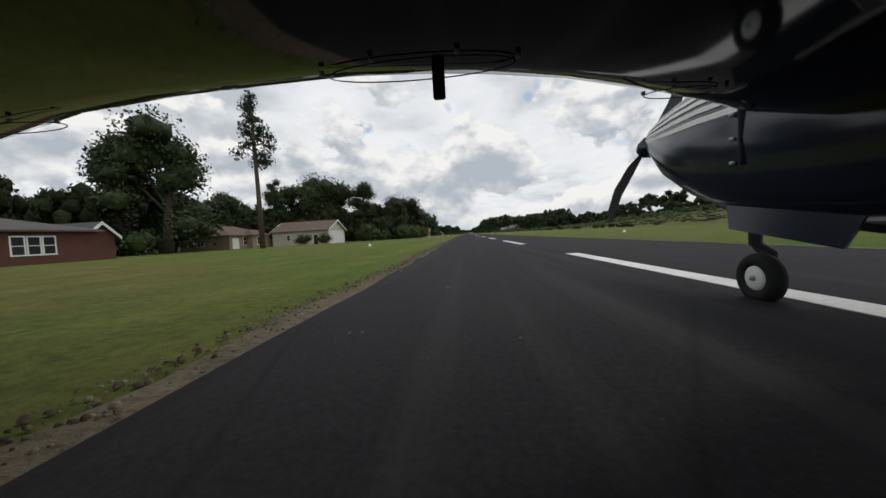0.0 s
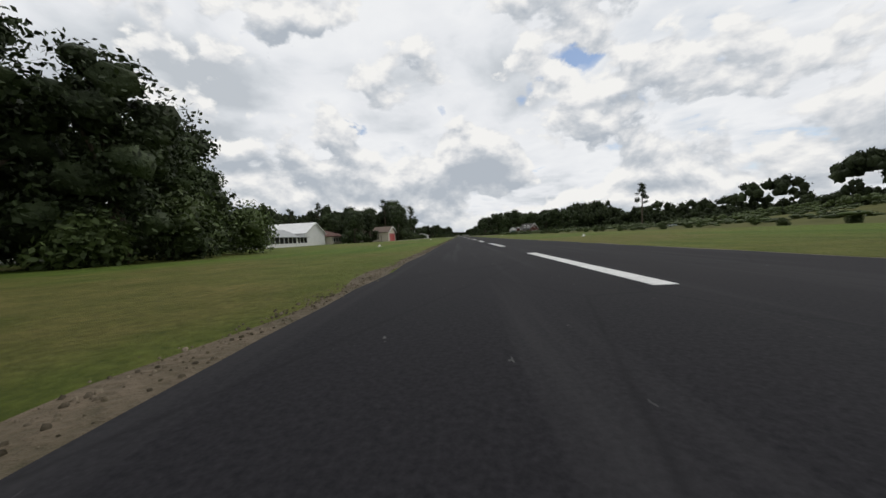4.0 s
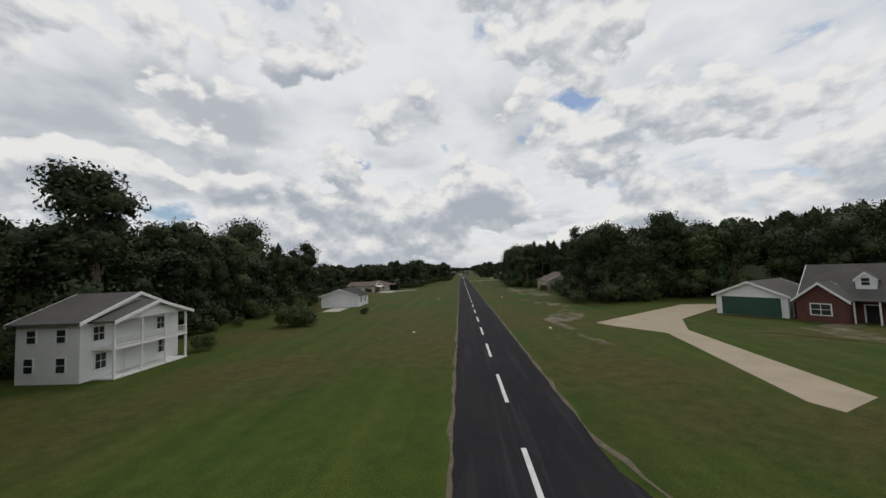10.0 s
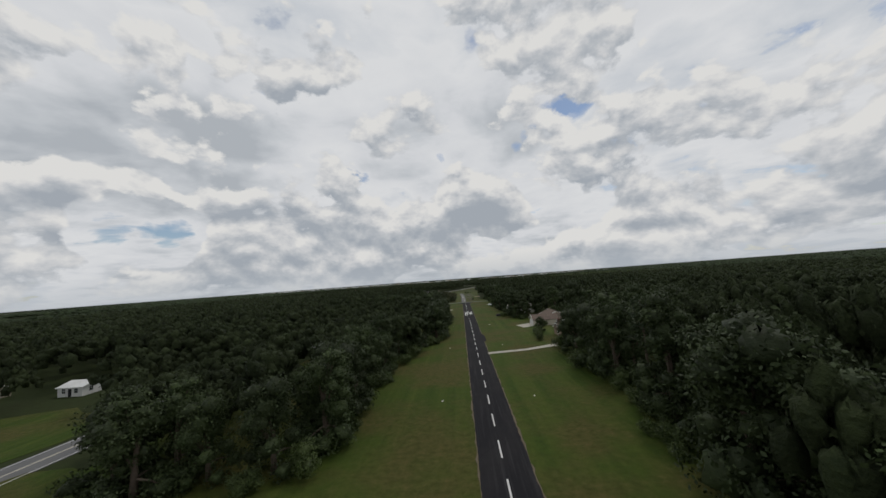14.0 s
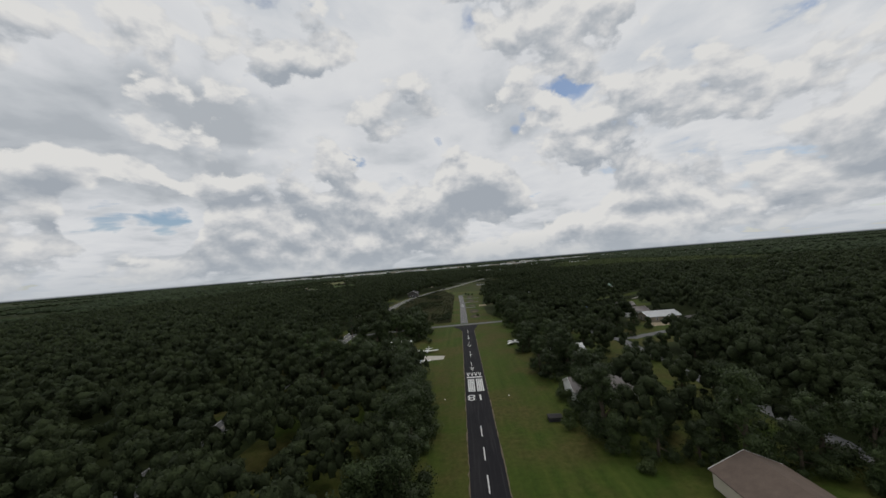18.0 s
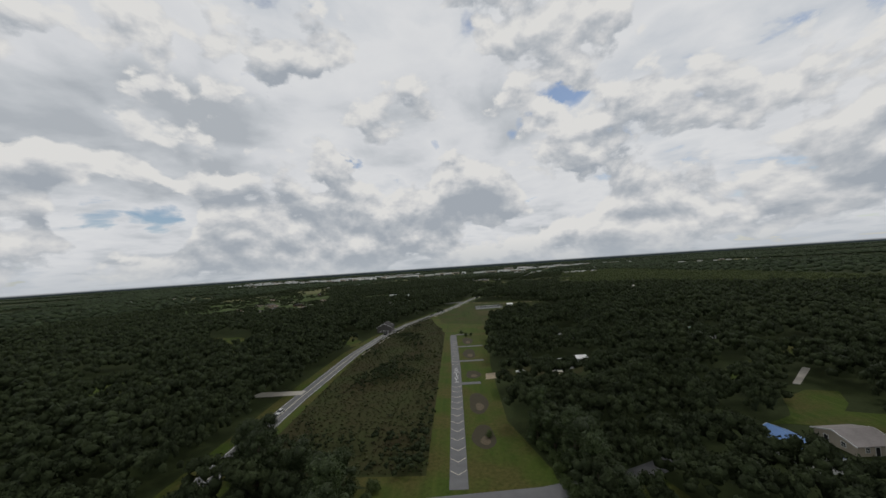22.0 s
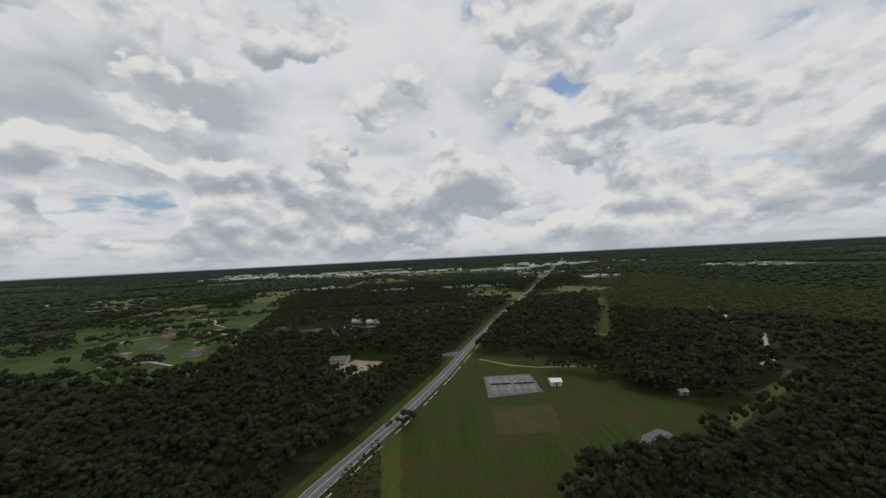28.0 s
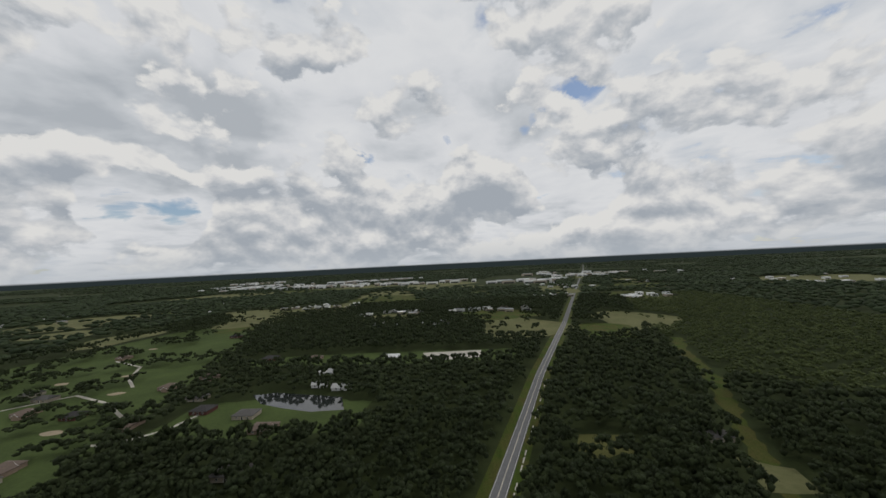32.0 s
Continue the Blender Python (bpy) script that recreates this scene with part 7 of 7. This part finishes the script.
def light_plane(x, y, rz, blue, label):
    root = thing("light_aircraft", label, "airplane", pose(x, y, 0, 0, 0, rz), "parked light aircraft")
    fus = [(0, 2.6, 1.0), (0, 2.4, 1.0), (0, 1.4, 1.05), (0, 0.2, 1.15), (0, -1.2, 1.05), (0, -3.4, 1.05)]
    part("fuselage", tube("fuselage", fus, [0.1, 0.32, 0.48, 0.55, 0.4, 0.1], M["blue_roof"] if blue else M["white"], 14), root)
    part("canopy", tube("canopy", [(0, 0.9, 1.35), (0, 0.4, 1.5), (0, -0.5, 1.45), (0, -0.9, 1.3)], [0.1, 0.33, 0.33, 0.1], M["glass"], 12), root)
    for s in (-1, 1):
        vs = [(s * 0.3, 0.95, 0.82), (s * 4.4, 0.75, 1.06), (s * 4.5, -0.25, 1.06), (s * 0.3, -0.5, 0.82)]
        vs += [(a, b, c + 0.13) for a, b, c in vs]
        f = [(0, 3, 2, 1), (4, 5, 6, 7), (0, 1, 5, 4), (1, 2, 6, 5), (2, 3, 7, 6), (3, 0, 4, 7)]
        part("wing", mesh("wing", vs, f, M["white"]), root)
        part("tailplane", box("tailplane", min(s * 0.05, s * 1.5), max(s * 0.05, s * 1.5), -3.5, -2.85, 1.08, 1.15, M["white"]), root)
        part("main_wheel", tube("main_wheel", [(s * 1.1 - 0.08, 0.1, 0.2), (s * 1.1 + 0.08, 0.1, 0.2)], [0.2, 0.2], M["rubber"], 12), root)
        part("gear_leg", tube("gear_leg", [(s * 1.1, 0.1, 0.2), (s * 0.9, 0.15, 0.9)], [0.05, 0.05], M["white"], 6), root)
    part("fin", mesh("fin", [(-0.04, -2.6, 1.1), (-0.04, -3.6, 1.1), (-0.04, -3.7, 2.2), (-0.04, -3.3, 2.2), (0.04, -2.6, 1.1), (0.04, -3.6, 1.1), (0.04, -3.7, 2.2), (0.04, -3.3, 2.2)],
                     [(0, 1, 2, 3), (7, 6, 5, 4), (0, 4, 5, 1), (1, 5, 6, 2), (2, 6, 7, 3), (3, 7, 4, 0)], M["white"]), root)
    part("nose_wheel", tube("nose_wheel", [(-0.07, 2.0, 0.18), (0.07, 2.0, 0.18)], [0.18, 0.18], M["rubber"], 12), root)
    part("nose_leg", tube("nose_leg", [(0, 2.0, 0.18), (0, 1.9, 0.85)], [0.04, 0.04], M["white"], 6), root)
    part("propeller", box("propeller", -0.9, 0.9, 2.6, 2.64, 0.94, 1.06, M["dark_bush"], 0.01), root)


light_plane(-18.4, 701.6, 178, False, "white low-wing light aircraft parked on the grass")
light_plane(-20.2, 686.4, -8, True, "blue and white light aircraft parked by a hangar")
light_plane(19.0, 706.5, 55, False, "white light aircraft parked beside the woods")


# ---- the aircraft that carries the camera, as it stands on the runway at the start ----
def build_twin():
    gloss = material("dark_glossy_paint", (0.013, 0.015, 0.014), 0.06, (0.010, 0.011, 0.010), 0.7, 9, 0.6, 0.02, spec=0.7, bump_scale=0.002)
    navy = material("navy_paint", (0.010, 0.014, 0.030), 0.16, (0.007, 0.010, 0.020), 1.0, 12, 0.7, 0.02, spec=0.6, bump_scale=0.002)
    root = thing("twin_engine_aircraft", "dark glossy twin-engine light aircraft with white nose stripes", "airplane", pose(-0.24, 2.1, 0))
    ox, oy = -0.24, 2.1
    lead = [(-4.9, 1.55), (-4.2, 1.27), (-3.64, 1.08), (-3.1, 0.91), (-2.76, 0.86), (-2.5, 0.845), (-2.25, 0.835), (-2.04, 0.86), (-1.9, 0.89), (-1.7, 0.95), (-1.4, 1.09), (-1.15, 1.22), (-0.89, 1.38), (-0.5, 1.5), (0.3, 1.55), (1.6, 1.55)]
    prof = [(0.0, 0.12), (0.015, 0.085), (0.05, 0.048), (0.11, 0.020), (0.20, 0.005), (0.34, 0.0), (0.8, 0.004), (1.6, 0.05), (2.2, 0.10), (2.2, 0.12), (1.4, 0.21), (0.7, 0.24), (0.25, 0.22), (0.06, 0.17)]
    vs, fs, n = [], [], len(prof)
    for x, y in lead:
        for d, z in prof:
            vs.append((x - ox, y + 0.05 - d - oy, 0.892 + z))
    for i in range(len(lead) - 1):
        for k in range(n):
            k2 = (k + 1) % n
            fs.append((i * n + k, i * n + k2, (i + 1) * n + k2, (i + 1) * n + k))
    fs += [tuple(range(n))[::-1], tuple((len(lead) - 1) * n + k for k in range(n))]
    wing = part("wing", mesh("wing", vs, fs, gloss, True), root, "dark glossy wing underside")
    for cx, cy, rx, ry in ((-2.07, 0.73, 0.21, 0.05), (-3.25, 0.86, 0.15, 0.04), (-1.35, 1.0, 0.10, 0.04)):
        ring = [(cx + rx * math.cos(t) - ox, cy + ry * math.sin(t) - oy, 0.8915) for t in np.linspace(0, 2 * math.pi, 29)]
        plate = part("inspection_plate", tube("inspection_plate", ring, [0.0016] * len(ring), M["dark_bush"], 5, False), wing)
        for t in (0.4, 1.2, 2.0, 2.8):
            part("screw", tube("screw", [(cx + (rx + 0.02) * math.cos(t) - ox, cy - (ry + 0.02) * math.sin(t) - oy, 0.886), (cx + (rx + 0.02) * math.cos(t) - ox, cy - (ry + 0.02) * math.sin(t) - oy, 0.894)], [0.006, 0.006], M["metal_roof"], 6), plate)
    part("tie_down", box("tie_down", -2.05 - ox, -2.03 - ox + 0.01, 0.80 - oy, 0.82 - oy, 0.855, 0.92, M["dark"], 0.003), wing, "black tie-down bracket")
    # engine nacelle: nose forward, cowl, tail under the wing
    secs = [(3.28, 0.012, 1.23, 1.27), (3.24, 0.05, 1.17, 1.31), (3.10, 0.12, 1.08, 1.36), (2.85, 0.19, 0.86, 1.41), (2.55, 0.24, 0.69, 1.44), (2.25, 0.265, 0.58, 1.44), (1.9, 0.27, 0.50, 1.40), (1.5, 0.26, 0.46, 1.30), (1.1, 0.24, 0.46, 1.18), (0.6, 0.18, 0.58, 1.06), (0.2, 0.05, 0.80, 0.98)]
    vs, fs, m = [], [], 20
    for y, hw, zb, zt in secs:
        for k in range(m):
            t = 2 * math.pi * k / m
            cx, cz = math.cos(t), math.sin(t)
            vs.append((hw * math.copysign(abs(cx) ** 0.8, cx), y - oy, (zb + zt) / 2 + (zt - zb) / 2 * math.copysign(abs(cz) ** 0.9, cz)))
    for i in range(len(secs) - 1):
        for k in range(m):
            k2 = (k + 1) % m
            fs.append((i * m + k, (i + 1) * m + k, (i + 1) * m + k2, i * m + k2))
    fs += [tuple(range(m)), tuple((len(secs) - 1) * m + k for k in range(m))[::-1]]
    nac = part("engine_nacelle", mesh("engine_nacelle", vs, fs, navy, True), root, "navy blue engine cowling")
    for j in range(4):
        vs2, fs2 = [], []
        for i, (y, hw, zb, zt) in enumerate(secs[1:7]):
            for e in (0, 1):
                t = math.pi - (0.05 + 0.155 * j + 0.085 * e) - 0.045 * i
                cx, cz = math.cos(t), math.sin(t)
                vs2.append((1.012 * hw * math.copysign(abs(cx) ** 0.8, cx), y - oy, (zb + zt) / 2 + 1.012 * (zt - zb) / 2 * math.copysign(abs(cz) ** 0.9, cz)))
        for i in range(5):
            fs2.append((2 * i, 2 * i + 1, 2 * i + 3, 2 * i + 2))
        part("stripe", mesh("stripe", vs2, fs2, M["trim"], True), nac, "white painted stripe")
    for y in (1.88,):
        part("cowl_seam", box("cowl_seam", -0.277, -0.262, y - oy - 0.006, y - oy + 0.006, 0.8, 1.25, M["dark"]), nac)
        for k in range(4):
            part("fastener", tube("fastener", [(-0.285, y - oy + 0.05, 0.82 + 0.13 * k), (-0.265, y - oy + 0.05, 0.82 + 0.13 * k)], [0.012, 0.012], M["metal_roof"], 8), nac)
    part("spinner", tube("spinner", [(0, 3.26 - oy, 1.225), (0, 3.34 - oy, 1.225), (0, 3.42 - oy, 1.225), (0, 3.46 - oy, 1.225)], [0.10, 0.085, 0.05, 0.01], navy, 14), root)
    prop = part("propeller", tube("propeller", [(0, 3.30 - oy, 1.225), (0, 3.36 - oy, 1.225)], [0.05, 0.05], M["dark_bush"], 10), root)
    for k in range(2):
        a = radians(232 + 180 * k)
        pts = []
        for s, w in ((0.06, 0.035), (0.24, 0.055), (0.48, 0.062), (0.68, 0.05), (0.77, 0.016)):
            for e in (-1, 1):
                sweep = a + e * w / max(s, 0.1) * 0.8 + 0.30 * s * s
                for dy in (-0.006, 0.006):
                    pts.append((s * math.cos(sweep), 3.33 - oy + e * w * 0.3 + dy, 1.225 + s * math.sin(sweep)))
        f = []
        for i in range(4):
            o = 4 * i
            f += [(o, o + 2, o + 6, o + 4), (o + 1, o + 5, o + 7, o + 3), (o, o + 4, o + 5, o + 1), (o + 2, o + 3, o + 7, o + 6)]
        f += [(0, 1, 3, 2), (16, 18, 19, 17)]
        part("blade", mesh("blade", pts, f, M["dark_bush"], False), prop, "dark propeller blade")
    # main gear
    wheel = part("main_wheel", None, root)
    R, hw = 0.155, 0.05
    ring = []
    vs, fs, m, q = [], [], 28, 10
    for i in range(m):
        t = 2 * math.pi * i / m
        for j in range(q):
            b = 2 * math.pi * j / q
            rr = 0.108 + 0.047 * math.cos(b)
            vs.append((hw * math.sin(b), rr * math.cos(t), R + rr * math.sin(t)))
    for i in range(m):
        for j in range(q):
            i2, j2 = (i + 1) % m, (j + 1) % q
            fs.append((i * q + j, i2 * q + j, i2 * q + j2, i * q + j2))
    part("tyre", mesh("tyre", vs, fs, M["rubber"], True), wheel, "black rubber tyre")
    part("rim", tube("rim", [(-0.042, 0, R), (-0.03, 0, R), (0.03, 0, R), (0.042, 0, R)], [0.062, 0.078, 0.078, 0.062], M["white"], 20), wheel, "white wheel rim")
    part("hub", tube("hub", [(-0.056, 0, R), (-0.03, 0, R)], [0.014, 0.022], M["metal_roof"], 10), wheel)
    part("strut", tube("strut", [(0.075, 0.0, R), (0.07, 0.0, 0.30), (0.0, 0.03, 0.36), (0.0, 0.03, 0.66)], [0.02, 0.026, 0.034, 0.04], M["dark_bush"], 10), root)
    part("scissor_link", tube("scissor_link", [(0.03, 0.05, 0.42), (0.05, 0.10, 0.33), (0.07, 0.03, 0.24)], [0.014, 0.014, 0.012], M["dark_bush"], 6), root)
    for x in (-0.2, 0.2):
        vs = [(x, -0.02, 0.60), (x, -0.72, 0.50), (x * 1.1, -0.66, 0.37), (x * 1.1, -0.06, 0.46)]
        vs += [(a + 0.012, b, c) for a, b, c in vs]
        part("gear_door", mesh("gear_door", vs, [(0, 1, 2, 3), (7, 6, 5, 4), (0, 4, 5, 1), (1, 5, 6, 2), (2, 6, 7, 3), (3, 7, 4, 0)], navy), root)
    for x in (-0.12, 0.13):
        part("exhaust_pipe", tube("exhaust_pipe", [(x, 0.12, 0.62), (x, -0.1, 0.52), (x, -0.26, 0.45)], [0.03, 0.03, 0.028], M["dark_bush"], 10), root, "sooty exhaust pipe")


build_twin()


def court_fence():
    fence = thing("tennis_fence", "tall dark chain-link fence posts around tennis courts", "fence")
    ring = [(22.9, 1084.6), (55.2, 1090), (54.4, 1119.6), (23.8, 1118)]
    for (xa, ya), (xb, yb) in zip(ring, ring[1:] + ring[:1]):
        n = 8
        for i in range(n):
            x, y = xa + (xb - xa) * i / n, ya + (yb - ya) * i / n
            part("post", tube("post", [(x, y, 0), (x, y, 3.0)], [0.06, 0.05], M["dark_bush"], 6), fence)
        for z in (0.5, 1.0, 1.5, 2.0, 2.5, 2.95):
            part("rail", tube("rail", [(xa, ya, z), (xb, yb, z)], [0.035, 0.035], M["dark_bush"], 5), fence)
    for x in (34.0, 48.2):
        net = thing("tennis_net", "low dark net across a tennis court", "net", pose(x - 1.3, 1103, 0), "tennis nets")
        for sx in (-6.0, 6.0):
            part("post", tube("post", [(sx, 0, 0), (sx, 0, 1.05)], [0.05, 0.05], M["dark_bush"], 6), net)
        part("mesh_band", box("mesh_band", -6.0, 6.0, -0.015, 0.015, 0.08, 0.95, M["dark"]), net)
        part("tape", box("tape", -6.0, 6.0, -0.02, 0.02, 0.95, 1.0, M["trim"]), net)


court_fence()
